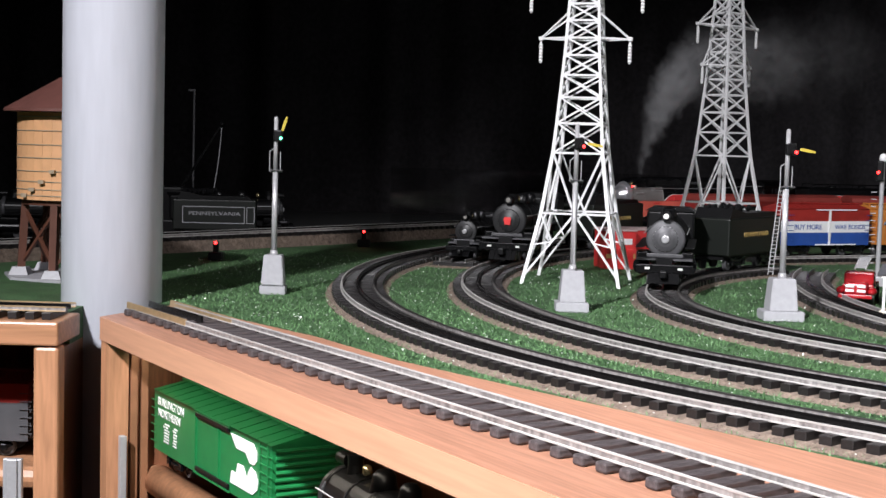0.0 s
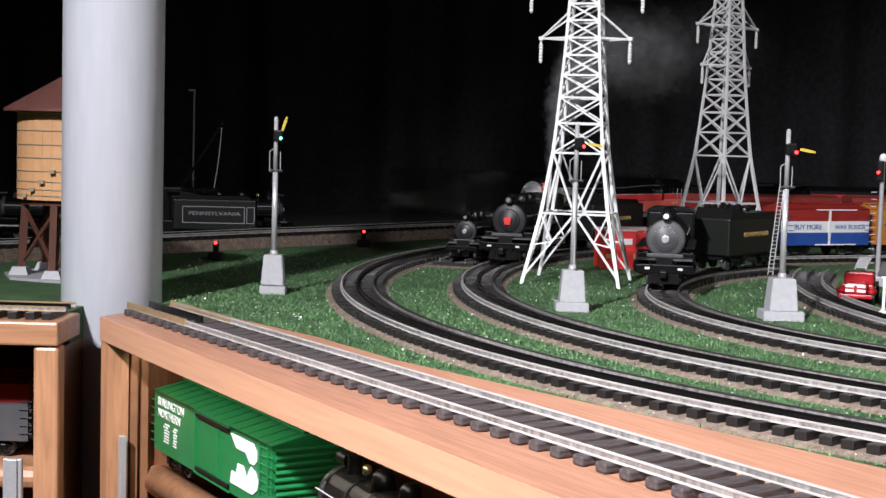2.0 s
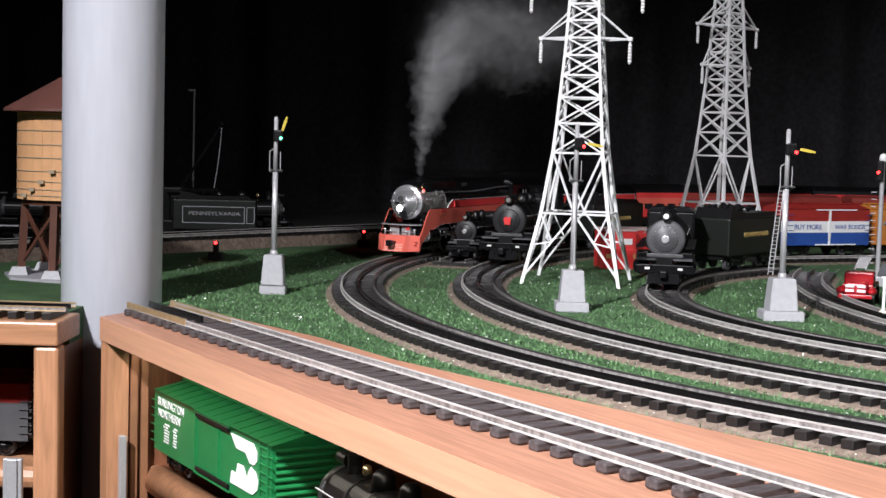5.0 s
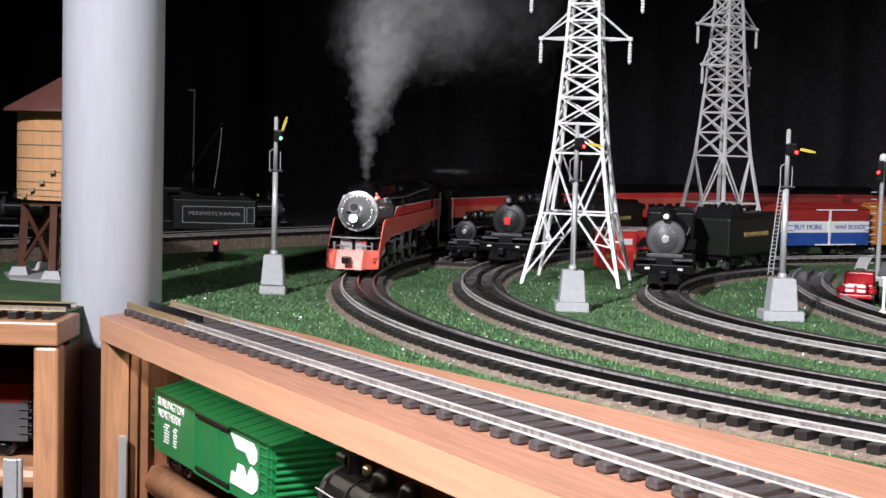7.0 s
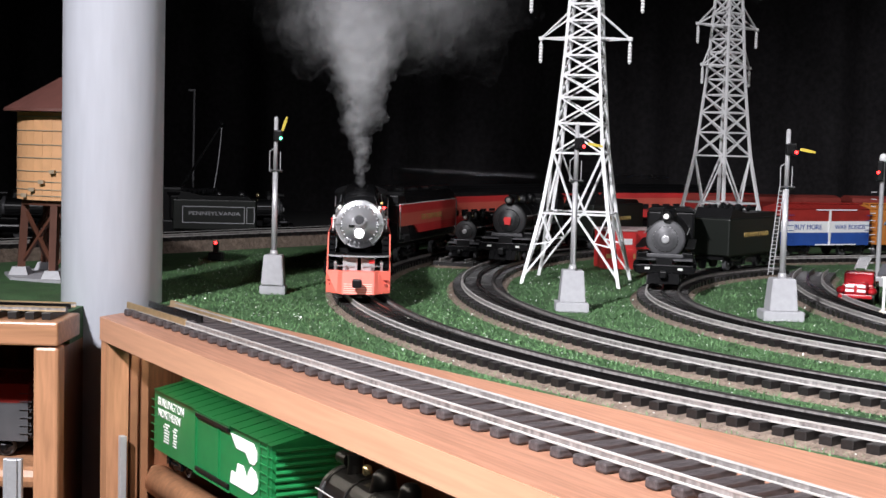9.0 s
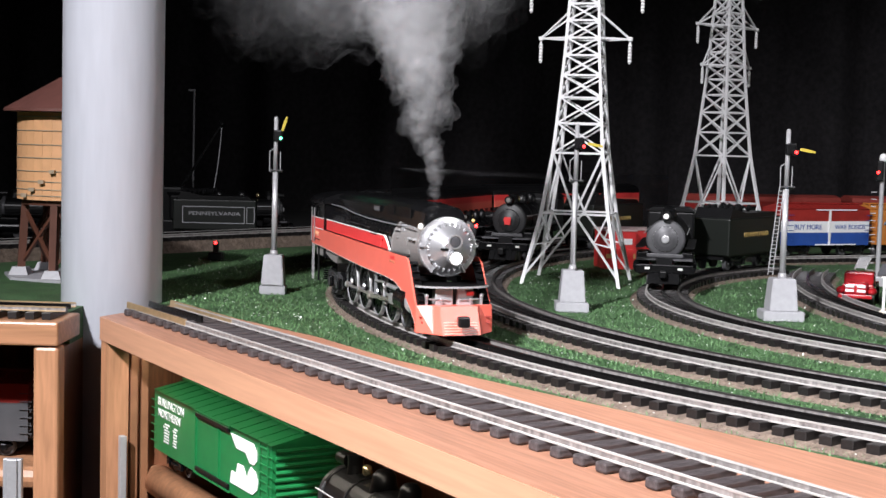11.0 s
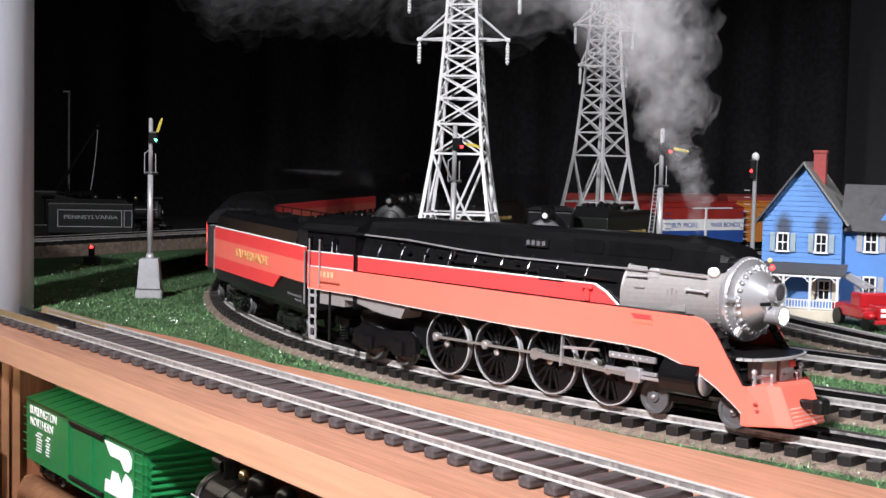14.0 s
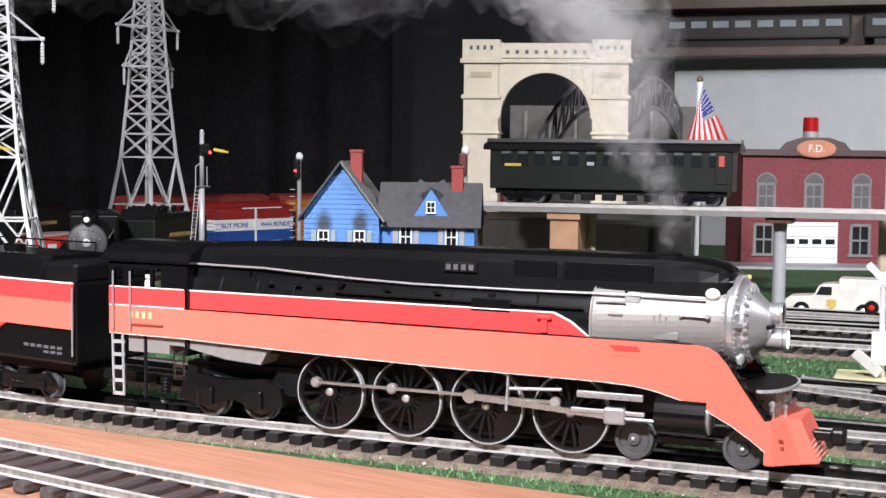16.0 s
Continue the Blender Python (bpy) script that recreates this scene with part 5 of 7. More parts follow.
def boxcar(m, label, lower, middle, upper, words=(), length=0.235, roof=None, ribs=False, ends=False, name="boxcar"):
    """A boxcar; origin at the middle on the rails, x along it."""
    t = thing("boxcar", label, "boxcar", m, "standing boxcars")
    z0, z1, hw = 0.0165, 0.0705, 0.0305
    for nm, a, b, mt in (("lower_side", z0, z0 + 0.019, lower), ("middle_side", z0 + 0.019, z0 + 0.036, middle), ("upper_side", z0 + 0.036, z1, upper)):
        bm = bmesh.new()
        box(bm, (0, 0, (a + b) / 2), (length, hw * 2, b - a))
        part(nm, bm, mt, t)
    bm = bmesh.new()
    prism(bm, [(-hw - 0.001, z1), (0, z1 + 0.0065), (hw + 0.001, z1)], -length / 2 - 0.001, length / 2 + 0.001, "X")
    top = part("roof", bm, roof or upper, t, "ribbed roof with a running board")
    for k in range(14):
        bm = bmesh.new()
        x = -length / 2 + length * (k + 0.5) / 14
        prism(bm, [(-hw - 0.0012, z1 + 0.0002), (0, z1 + 0.0075), (hw + 0.0012, z1 + 0.0002)], x - 0.0008, x + 0.0008, "X")
        part("roof_rib", bm, roof or upper, top)
    bm = bmesh.new()
    box(bm, (0, 0, z1 + 0.0080), (length, 0.009, 0.0016))
    part("running_board", bm, roof or upper, top)
    for sy in (-1, 1):
        bm = bmesh.new()
        for x in ((-0.026, 0.026) if length > 0.2 else (-0.001, 0.001)):
            box(bm, (x, sy * (hw + 0.0005), 0.0435), (0.0016, 0.0016, 0.052))
        for zz in (z0 + 0.001, z1 - 0.001):
            box(bm, (0.012, sy * (hw + 0.0012), zz), (0.078, 0.0018, 0.0018))
        part("door_frame", bm, middle, t)
        bm = bmesh.new()
        for x in (-length / 2 + 0.002, length / 2 - 0.002):
            for k in range(6):
                bar(bm, (x - 0.006, sy * (hw + 0.0014), 0.024 + 0.0075 * k), (x + 0.006, sy * (hw + 0.0014), 0.024 + 0.0075 * k), 0.0007)
        part("ladder", bm, lower, t)
        for body, x, z, size, mt in words:
            text("lettering", body, size, pose(x * (1 if sy < 0 else -1), sy * (hw + 0.0004), z, 90, 0, 0 if sy < 0 else 180), mt, t)
        if ribs:
            for k in range(12):
                x = -length / 2 + length * (k + 0.5) / 12
                bm = bmesh.new()
                box(bm, (x, sy * (hw + 0.0002), 0.0435), (0.0008, 0.0008, 0.052))
                part("rib", bm, middle, t)
    for sx in (-1, 1):
        for k in range(9):
            z = 0.021 + 0.0056 * k
            bm = bmesh.new()
            rod(bm, (sx * (length / 2 + 0.0002), -hw * 0.9, z), (sx * (length / 2 + 0.0002), hw * 0.9, z), 0.0017, n=8)
            part("corrugation", bm, lower if z < z0 + 0.019 else (middle if z < z0 + 0.036 else upper), t)
        bm = bmesh.new()
        box(bm, (sx * (length / 2 + 0.008), 0, 0.0125), (0.016, 0.007, 0.007), bevel=0.001)
        part("coupler", bm, BLACK_M, t)
    bm = bmesh.new()
    box(bm, (0, 0, 0.0145), (length * 0.97, 0.03, 0.004))
    part("underframe", bm, BLACK_M, t)
    n0 = len(TURNERS)
    for x in (-length * 0.34, length * 0.34):
        bogie(t, x, 0.0085, 0.032)
    del TURNERS[n0:]
    return t


SIDING_A, SIDING_D = Vector((0.49, 2.095)), Vector((0.898, 0.440))


def on_siding(k):
    p = SIDING_A + SIDING_D * k
    return pose(p.x, p.y, RZ, 0, 0, math.degrees(math.atan2(SIDING_D.y, SIDING_D.x)))


railway_track("inner siding with standing boxcars", [SIDING_A + SIDING_D * (0.03 * i - 0.02) for i in range(22)])
boxcar(on_siding(0.083), "red, white and blue boxcar with war bond slogan", CAR_BLUE, WHITE, CAR_RED, (("BUY MORE", -0.041, 0.0435, 0.0108, CAR_BLUE), ("WAR BONDS", 0.040, 0.0435, 0.0100, CAR_BLUE)), length=0.155)
boxcar(on_siding(0.260), "orange boxcar coupled to the red, white and blue one", CAR_ORANGE, CAR_ORANGE, CAR_ORANGE, length=0.165)


def red_coach(m, label):
    t = thing("passenger_coach", label, "coach", m, "standing red coaches")
    L = 0.30
    bm = bmesh.new()
    box(bm, (0, 0, 0.043), (L, 0.058, 0.048), bevel=0.003)
    part("body", bm, CAR_RED, t)
    bm = bmesh.new()
    prism(bm, [(-0.030, 0.066), (-0.026, 0.0735), (-0.012, 0.0775), (0.012, 0.0775), (0.026, 0.0735), (0.030, 0.066)], -L / 2 - 0.002, L / 2 + 0.002, "X")
    part("roof", bm, mat("dull_red_roof", (0.30, 0.05, 0.04), 0.5), t, "dull red roof")
    for sy in (-1, 1):
        for k in range(10):
            bm = bmesh.new()
            box(bm, (-L * 0.42 + L * 0.84 * k / 9, sy * 0.0292, 0.052), (0.017, 0.0012, 0.011), bevel=0.001)
            part("window", bm, mat("dark_pane", (0.015, 0.017, 0.02), 0.1), t)
    bm = bmesh.new()
    box(bm, (0, 0, 0.0155), (L * 0.95, 0.04, 0.007))
    part("underframe", bm, BLACK_M, t)
    n0 = len(TURNERS)
    for x in (-L * 0.36, L * 0.36):
        bogie(t, x, 0.0085, 0.032)
    del TURNERS[n0:]
    return t


RC = red_coach(on_arc(0.96, 1.505, 0.985, 115), "dull red passenger coach standing on the siding")
for a in (96.5, 80):
    copy_thing(RC, on_arc(0.96, 1.505, 0.985, a))


def red_stand():
    t = thing("ticket_booth", "small red booth with gold band and white top on the grass", "booth", pose(0.238, 1.945, 0, 0, 0, 12))
    bm = bmesh.new()
    box(bm, (0.0, 0, 0.026), (0.044, 0.05, 0.052), bevel=0.001)
    box(bm, (0.006, -0.027, 0.014), (0.022, 0.006, 0.028), bevel=0.001)
    box(bm, (0.052, 0.02, 0.027), (0.06, 0.04, 0.05), bevel=0.001)
    part("wall", bm, mat("booth_red", (0.55, 0.03, 0.03), 0.4), t)
    bm = bmesh.new()
    box(bm, (0.0, -0.0254, 0.018), (0.042, 0.0012, 0.006))
    part("gold_band", bm, TEXT_GOLD, t)
    bm = bmesh.new()
    box(bm, (0.010, -0.0256, 0.038), (0.012, 0.0012, 0.008))
    part("notice", bm, WHITE, t)
    bm = bmesh.new()
    box(bm, (0.0, 0, 0.0535), (0.047, 0.053, 0.003), bevel=0.0008)
    box(bm, (0.052, 0.02, 0.0535), (0.062, 0.043, 0.003), bevel=0.0008)
    part("roof", bm, mat("pink_roof", (0.62, 0.45, 0.44), 0.5), t)


red_stand()

# the case below: green boxcar and a black locomotive on the shelf
EA = math.degrees(math.atan2(EU.y, EU.x))
p = case_point(0.160, 0.0715)
GREEN_CAR = boxcar(pose(p.x, p.y, -0.1345, 0, 0, EA), "bright green boxcar with white lettering on the case shelf", CAR_GREEN, CAR_GREEN, CAR_GREEN,
                   (("BURLINGTON", -0.088, 0.0615, 0.0105, TEXT_WHITE), ("NORTHERN", -0.092, 0.0515, 0.0105, TEXT_WHITE)), length=0.262, ribs=False)


def car_emblem(parent):
    """A bold white emblem of two plain shapes on the green car's side."""
    bm = bmesh.new()
    prism(bm, [(0.052, 0.0655), (0.097, 0.0655), (0.104, 0.060), (0.104, 0.053), (0.099, 0.0490), (0.091, 0.0490), (0.083, 0.0555), (0.064, 0.0555)], -0.0315, -0.0308, "Y")
    prism(bm, [(0.052, 0.0255), (0.097, 0.0255), (0.106, 0.031), (0.107, 0.038), (0.102, 0.0445), (0.093, 0.0465), (0.088, 0.0415), (0.086, 0.0355), (0.078, 0.0440), (0.067, 0.0440), (0.064, 0.0355), (0.054, 0.0355)], -0.0315, -0.0308, "Y")
    part("emblem", bm, TEXT_WHITE, parent, "large white emblem")
    bm = bmesh.new()
    rnd = random.Random(2)
    for k in range(7):
        box(bm, (-0.100 + rnd.uniform(0, 0.004), -0.0310, 0.0435 - 0.0026 * k), (0.012, 0.0005, 0.0012))
        box(bm, (-0.078 + rnd.uniform(0, 0.004), -0.0310, 0.0435 - 0.0026 * k), (0.008, 0.0005, 0.0012))
    part("stencil_bars", bm, TEXT_WHITE, parent, "small illegible stencil lines")


for z, x0, x1 in ((0.0672, -0.022, 0.050), (0.0215, -0.022, 0.050)):
    bm = bmesh.new()
    box(bm, ((x0 + x1) / 2, -0.0322, z), (x1 - x0, 0.0024, 0.0036), bevel=0.0005)
    part("door_track", bm, BLACK_M, GREEN_CAR, "dark sliding-door track")
bm = bmesh.new()
for sx in (-1, 1):
    bar(bm, (0.1190 + sx * 0.0075, -0.0318, 0.018), (0.1190 + sx * 0.0075, -0.0318, 0.070), 0.0010)
for k in range(8):
    bar(bm, (0.1115, -0.0318, 0.021 + 0.0065 * k), (0.1265, -0.0318, 0.021 + 0.0065 * k), 0.0010)
part("side_ladder", bm, CAR_GREEN, GREEN_CAR)
car_emblem(GREEN_CAR)
p = case_point(0.385, 0.066)
black_locomotive(pose(p.x, p.y, -0.135, 0, 0, EA + 176) @ pose(0.055, 0, 0), "black steam locomotive standing on the case shelf", 1.02, length=0.22, sooty=True)
boxcar(pose(-0.508, 1.325, -0.139, 0, 0, 0), "red and grey boxcar standing on a case shelf", mat("car_grey", (0.075, 0.075, 0.08), 0.5), mat("car_grey", (0.075, 0.075, 0.08), 0.5), CAR_RED, length=0.25)


# ---------------------------------------------------------------- the town side
def polar(angle, dist, z=0.0, turn=0.0):
    """A pose at an angle to the right of straight ahead, its -y side facing the aisle."""
    a = radians(angle)
    return pose(dist * math.sin(a), dist * math.cos(a), z, 0, 0, -angle + turn)


PANE = mat("dark_pane", (0.015, 0.017, 0.02), 0.1)


def sash_window(parent, x, y, z, w, h, frame_mat=WHITE, arched=False, shutters=None, muntins=True, glass=None):
    """A window proud of a wall that faces -y."""
    bm = bmesh.new()
    f = w * 0.13
    for dx in (-1, 1):
        box(bm, (x + dx * (w / 2 - f / 2), y, z), (f, 0.0022, h))
    box(bm, (x, y, z + h / 2 - f / 2), (w, 0.0022, f))
    box(bm, (x, y - 0.0004, z - h / 2 + f / 2), (w * 1.15, 0.0034, f))
    if muntins:
        box(bm, (x, y, z), (w, 0.0020, f * 0.7))
        box(bm, (x, y, z), (f * 0.5, 0.0018, h))
    if arched:
        for k in range(8):
            a0, a1 = math.pi * k / 8, math.pi * (k + 1) / 8
            bar(bm, (x + w / 2 * math.cos(a0), y, z + h / 2 + w / 2 * math.sin(a0)), (x + w / 2 * math.cos(a1), y, z + h / 2 + w / 2 * math.sin(a1)), f, 0.0022)
    win = part("window", bm, frame_mat, parent)
    bm = bmesh.new()
    box(bm, (x, y + 0.0006, z), (w * 0.9, 0.0010, h * 0.95))
    if arched:
        prism(bm, [(x + w / 2 * math.cos(math.pi * k / 10), z + h / 2 + w / 2 * math.sin(math.pi * k / 10)) for k in range(11)], y + 0.0001, y + 0.0011, "Y")
    part("pane", bm, glass or PANE, win)
    if shutters:
        for dx in (-1, 1):
            bm = bmesh.new()
            box(bm, (x + dx * w * 0.82, y, z), (w * 0.42, 0.0018, h * 0.95), bevel=0.0003)
            for k in range(6):
                box(bm, (x + dx * w * 0.82, y - 0.0009, z - h * 0.38 + h * 0.15 * k), (w * 0.34, 0.0008, h * 0.07))
            part("shutter", bm, shutters, win)


def sooty_blue():
    """Blue boards with two soft soot stains above the burnt-out gable windows."""
    if "sooty_blue" in MATS:
        return MATS["sooty_blue"]
    m = mat("sooty_blue", (0.085, 0.23, 0.55), 0.6, scale=60, grain=0.08)
    nt = m.node_tree
    b = nt.nodes["Principled BSDF"]
    paint = b.inputs["Base Color"].links[0].from_socket
    co = nt.nodes.new("ShaderNodeTexCoord")
    for x in (-0.0185, 0.0195):
        mp, ln = nt.nodes.new("ShaderNodeMapping"), nt.nodes.new("ShaderNodeVectorMath")
        mp.inputs["Location"].default_value = (-x / 0.0135, 0, -0.0935 / 0.021)
        mp.inputs["Scale"].default_value = (1 / 0.0135, 1 / 0.02, 1 / 0.021)
        ln.operation = "LENGTH"
        nz, ad, mr, mx = nt.nodes.new("ShaderNodeTexNoise"), nt.nodes.new("ShaderNodeMath"), nt.nodes.new("ShaderNodeMapRange"), nt.nodes.new("ShaderNodeMixRGB")
        nz.inputs["Scale"].default_value = 140
        ad.operation, ad.inputs[1].default_value = "MULTIPLY_ADD", 0.5
        mr.inputs["From Min"].default_value, mr.inputs["From Max"].default_value = 0.55, 1.10
        mr.inputs["To Min"].default_value, mr.inputs["To Max"].default_value = 0.88, 0.0
        mx.inputs[2].default_value = (0.012, 0.012, 0.014, 1)
        nt.links.new(co.outputs["Object"], mp.inputs[0])
        nt.links.new(co.outputs["Object"], nz.inputs["Vector"])
        nt.links.new(mp.outputs[0], ln.inputs[0])
        nt.links.new(nz.outputs[0], ad.inputs[0])
        nt.links.new(ln.outputs["Value"], ad.inputs[2])
        nt.links.new(ad.outputs[0], mr.inputs[0])
        nt.links.new(mr.outputs[0], mx.inputs[0])
        nt.links.new(paint, mx.inputs[1])
        paint = mx.outputs[0]
    nt.links.new(paint, b.inputs["Base Color"])
    return m


def blue_house():
    t = thing("house", "blue clapboard model house with grey roof and smoke-stained gable", "house", polar(19.2, 1.475, 0, -7))
    W, D, E_, A_ = 0.079, 0.105, 0.101, 0.155
    bm = bmesh.new()
    prism(bm, [(-W / 2, 0.006), (W / 2, 0.006), (W / 2, E_), (0, A_), (-W / 2, E_)], 0.0, D, "Y")
    part("gable_block", bm, sooty_blue(), t, "blue gable block")
    for k in range(26):
        z = 0.010 + 0.0052 * k
        hw = W / 2 if z < E_ else W / 2 * (A_ - z) / (A_ - E_)
        if hw > 0.003:
            bm = bmesh.new()
            prism(bm, [(-0.0009, z), (-0.0002, z + 0.005), (0.0, z + 0.005), (0.0, z)], -hw, hw, "X")
            part("clapboard", bm, sooty_blue(), t)
    for sx in (-1, 1):
        L = math.hypot(W / 2 + 0.006, A_ - E_ + 0.007)
        a = math.atan2(A_ - E_ + 0.007, W / 2 + 0.006)
        rows = 13
        for k in range(rows):
            f = (k + 0.5) / rows
            c = Vector((sx * (W / 2 + 0.006) * (1 - f), D / 2 - 0.002, E_ - 0.006 + (A_ - E_ + 0.007) * f + 0.002))
            bm = bmesh.new()
            box(bm, c, (L / rows * 1.25, D + 0.016, 0.0018), Euler((0, sx * a + sx * 0.08, 0)).to_matrix())
            # right slope coloured paler than the left, its lit look put into the shingle
            part("roof_board", bm, ROOF_L if sx > 0 else ROOF, t)
    # wing to the side, ridge along the front
    x0, x1, y0, y1 = W / 2 - 0.001, W / 2 + 0.099, 0.014, 0.088
    bm = bmesh.new()
    prism(bm, [(y0, 0.006), (y1, 0.006), (y1, 0.095), ((y0 + y1) / 2, 0.134), (y0, 0.095)], x0, x1, "X")
    part("wing", bm, BLUE, t, "blue side wing")
    for s in (-1, 1):
        a = math.atan2(0.040, (y1 - y0) / 2 + 0.006)
        L = math.hypot(0.044, (y1 - y0) / 2 + 0.008)
        for k in range(11):
            f = (k + 0.5) / 11
            c = ((x0 + x1) / 2 + 0.002, (y0 + y1) / 2 + s * ((y1 - y0) / 2 + 0.007) * (1 - f), 0.0905 + 0.045 * f)
            bm = bmesh.new()
            box(bm, c, (x1 - x0 + 0.010, L / 11 * 1.25, 0.0018), Euler((-s * a - s * 0.08, 0, 0)).to_matrix())
            part("roof_board", bm, ROOF, t)
    xm = (x0 + x1) / 2 + 0.004
    bm = bmesh.new()
    prism(bm, [(xm - 0.020, 0.099), (xm + 0.020, 0.099), (xm, 0.130)], y0 + 0.003, y0 + 0.03, "Y")
    dm = part("dormer", bm, BLUE, t, "blue dormer gable")
    for s in (-1, 1):
        bm = bmesh.new()
        bar(bm, (xm + s * 0.023, y0 + 0.014, 0.0975), (xm, y0 + 0.014, 0.1325), 0.0016, 0.030)
        part("dormer_roof", bm, ROOF, dm)
    sash_window(dm, xm, y0 + 0.002, 0.1110, 0.010, 0.013)
    for x, z in ((xm - 0.026, 0.080), (xm + 0.022, 0.080), (xm - 0.026, 0.034)):
        sash_window(t, x, y0 - 0.0006, z, 0.0135, 0.0225, shutters=CONCRETE)
    bm = bmesh.new()
    box(bm, (xm + 0.022, y0 - 0.001, 0.030), (0.015, 0.002, 0.046))
    part("door", bm, WHITE, t)
    bm = bmesh.new()
    box(bm, (xm + 0.022, y0 - 0.008, 0.0545), (0.026, 0.016, 0.0025), Euler((0.35, 0, 0)).to_matrix())
    part("door_canopy", bm, ROOF, t)
    # gable windows with burnt surrounds
    for x in (-0.0185, 0.0195):
        sash_window(t, x, -0.0022, 0.0770, 0.0125, 0.0200, shutters=mat("pale_shutter", (0.30, 0.38, 0.42), 0.6))
    # porch
    bm = bmesh.new()
    box(bm, (0, -0.013, 0.0515), (W + 0.014, 0.030, 0.0020), Euler((0.30, 0, 0)).to_matrix())
    part("porch_roof", bm, ROOF, t)
    bm = bmesh.new()
    box(bm, (0, -0.013, 0.006), (W + 0.008, 0.028, 0.012), bevel=0.0008)
    part("porch_floor", bm, CREAM, t)
    bm = bmesh.new()
    box(bm, (0, -0.026, 0.0455), (W + 0.006, 0.0020, 0.0026))
    for k in range(4):
        x = -W / 2 + W * k / 3
        for s in (-1, 1):
            if abs(x + s * 0.008) < W / 2 + 0.002:
                bar(bm, (x, -0.026, 0.0385), (x + s * 0.008, -0.026, 0.0455), 0.0012)
    part("porch_trim", bm, WHITE, t)
    for k in range(4):
        x = -W / 2 + W * k / 3
        bm = bmesh.new()
        rod(bm, (x, -0.026, 0.011), (x, -0.026, 0.046), 0.0015, n=10)
        part("porch_post", bm, WHITE, t)
    for xa, xb in ((-W / 2 + W / 3, W / 2),):
        bm = bmesh.new()
        for z in (0.0135, 0.0215):
            box(bm, ((xa + xb) / 2, -0.026, z), (xb - xa, 0.0012, 0.0012))
        k = 0
        while xa + 0.003 * k < xb:
            box(bm, (xa + 0.003 * k, -0.026, 0.0175), (0.0010, 0.0010, 0.008))
            k += 1
        part("porch_railing", bm, WHITE, t, "white porch balustrade")
    sash_window(t, 0.024, -0.0016, 0.030, 0.013, 0.021, shutters=CREAM)
    bm = bmesh.new()
    box(bm, (-0.026, -0.0012, 0.030), (0.022, 0.0016, 0.036))
    part("front_door", bm, CONCRETE, t, "pale grey front door")
    for x, y, z in ((0.012, 0.030, 0.153), (x1 - 0.020, 0.048, 0.137)):
        bm = bmesh.new()
        box(bm, (x, y, z), (0.0125, 0.0125, 0.034), bevel=0.0005)
        box(bm, (x, y, z + 0.0165), (0.0145, 0.0145, 0.003), bevel=0.0005)
        part("chimney", bm, mat("chimney_brick", (0.30, 0.05, 0.045), 0.7, scale=300), t, "red brick chimney")
    bm = bmesh.new()
    box(bm, ((x0 + x1) / 2, (y0 + y1) / 2, 0.003), (x1 - x0, y1 - y0, 0.006))
    box(bm, (0, D / 2, 0.003), (W, D, 0.006))
    part("foundation", bm, CONCRETE, t)


blue_house()


def fire_truck(m, label):
    t = thing("fire_truck", label, "truck", m, "red fire trucks")
    red = mat("fire_red", (0.42, 0.014, 0.02), 0.25, coat=0.4)
    bm = bmesh.new()
    box(bm, (0, 0.014, 0.016), (0.034, 0.062, 0.012), bevel=0.002)
    box(bm, (0, -0.026, 0.018), (0.024, 0.026, 0.014), bevel=0.003)
    box(bm, (0, 0.000, 0.028), (0.032, 0.020, 0.014), bevel=0.002)
    part("body", bm, red, t)
    for sx in (-1, 1):
        bm = bmesh.new()
        lathe(bm, [(0.001, -0.0025), (0.0085, -0.0025), (0.0085, 0.0025), (0.001, 0.0025)], "X", 18, (sx * 0.0165, -0.026, 0.0085))
        part("wheel", bm, BLACK_M, t)
        bm = bmesh.new()
        lathe(bm, [(0.001, -0.0025), (0.0085, -0.0025), (0.0085, 0.0025), (0.001, 0.0025)], "X", 18, (sx * 0.0165, 0.030, 0.0085))
        part("wheel", bm, BLACK_M, t)
        bm = bmesh.new()
        ball(bm, (sx * 0.0165, -0.026, 0.0155), 0.0095, (0.6, 1.1, 0.5), 14)
        part("fender", bm, red, t, smooth=True)
        for z in (0.0165, 0.0215):
            bm = bmesh.new()
            box(bm, (sx * 0.0062, -0.0395, z), (0.0095, 0.002, 0.0032), bevel=0.0006)
            part("lamp_panel", bm, WHITE, t, "white front panel")
        bm = bmesh.new()
        bar(bm, (sx * 0.006, -0.002, 0.038), (sx * 0.006, 0.055, 0.048), 0.0016)
        part("ladder_rail", bm, SILVER, t)
    for k in range(9):
        bm = bmesh.new()
        y = 0.002 + 0.006 * k
        box(bm, (0, y, 0.0386 + 0.010 * (y + 0.002) / 0.057), (0.013, 0.0014, 0.0012))
        part("rung", bm, SILVER, t)
    bm = bmesh.new()
    box(bm, (0, -0.0405, 0.0105), (0.036, 0.003, 0.004), bevel=0.0008)
    part("bumper", bm, red, t)


fire_truck(polar(16.6, 1.64, 0, -6), "red fire engine with ladder parked on the grass")
fire_truck(polar(21.9, 1.42, 0, 30), "red fire truck parked beside the blue house")


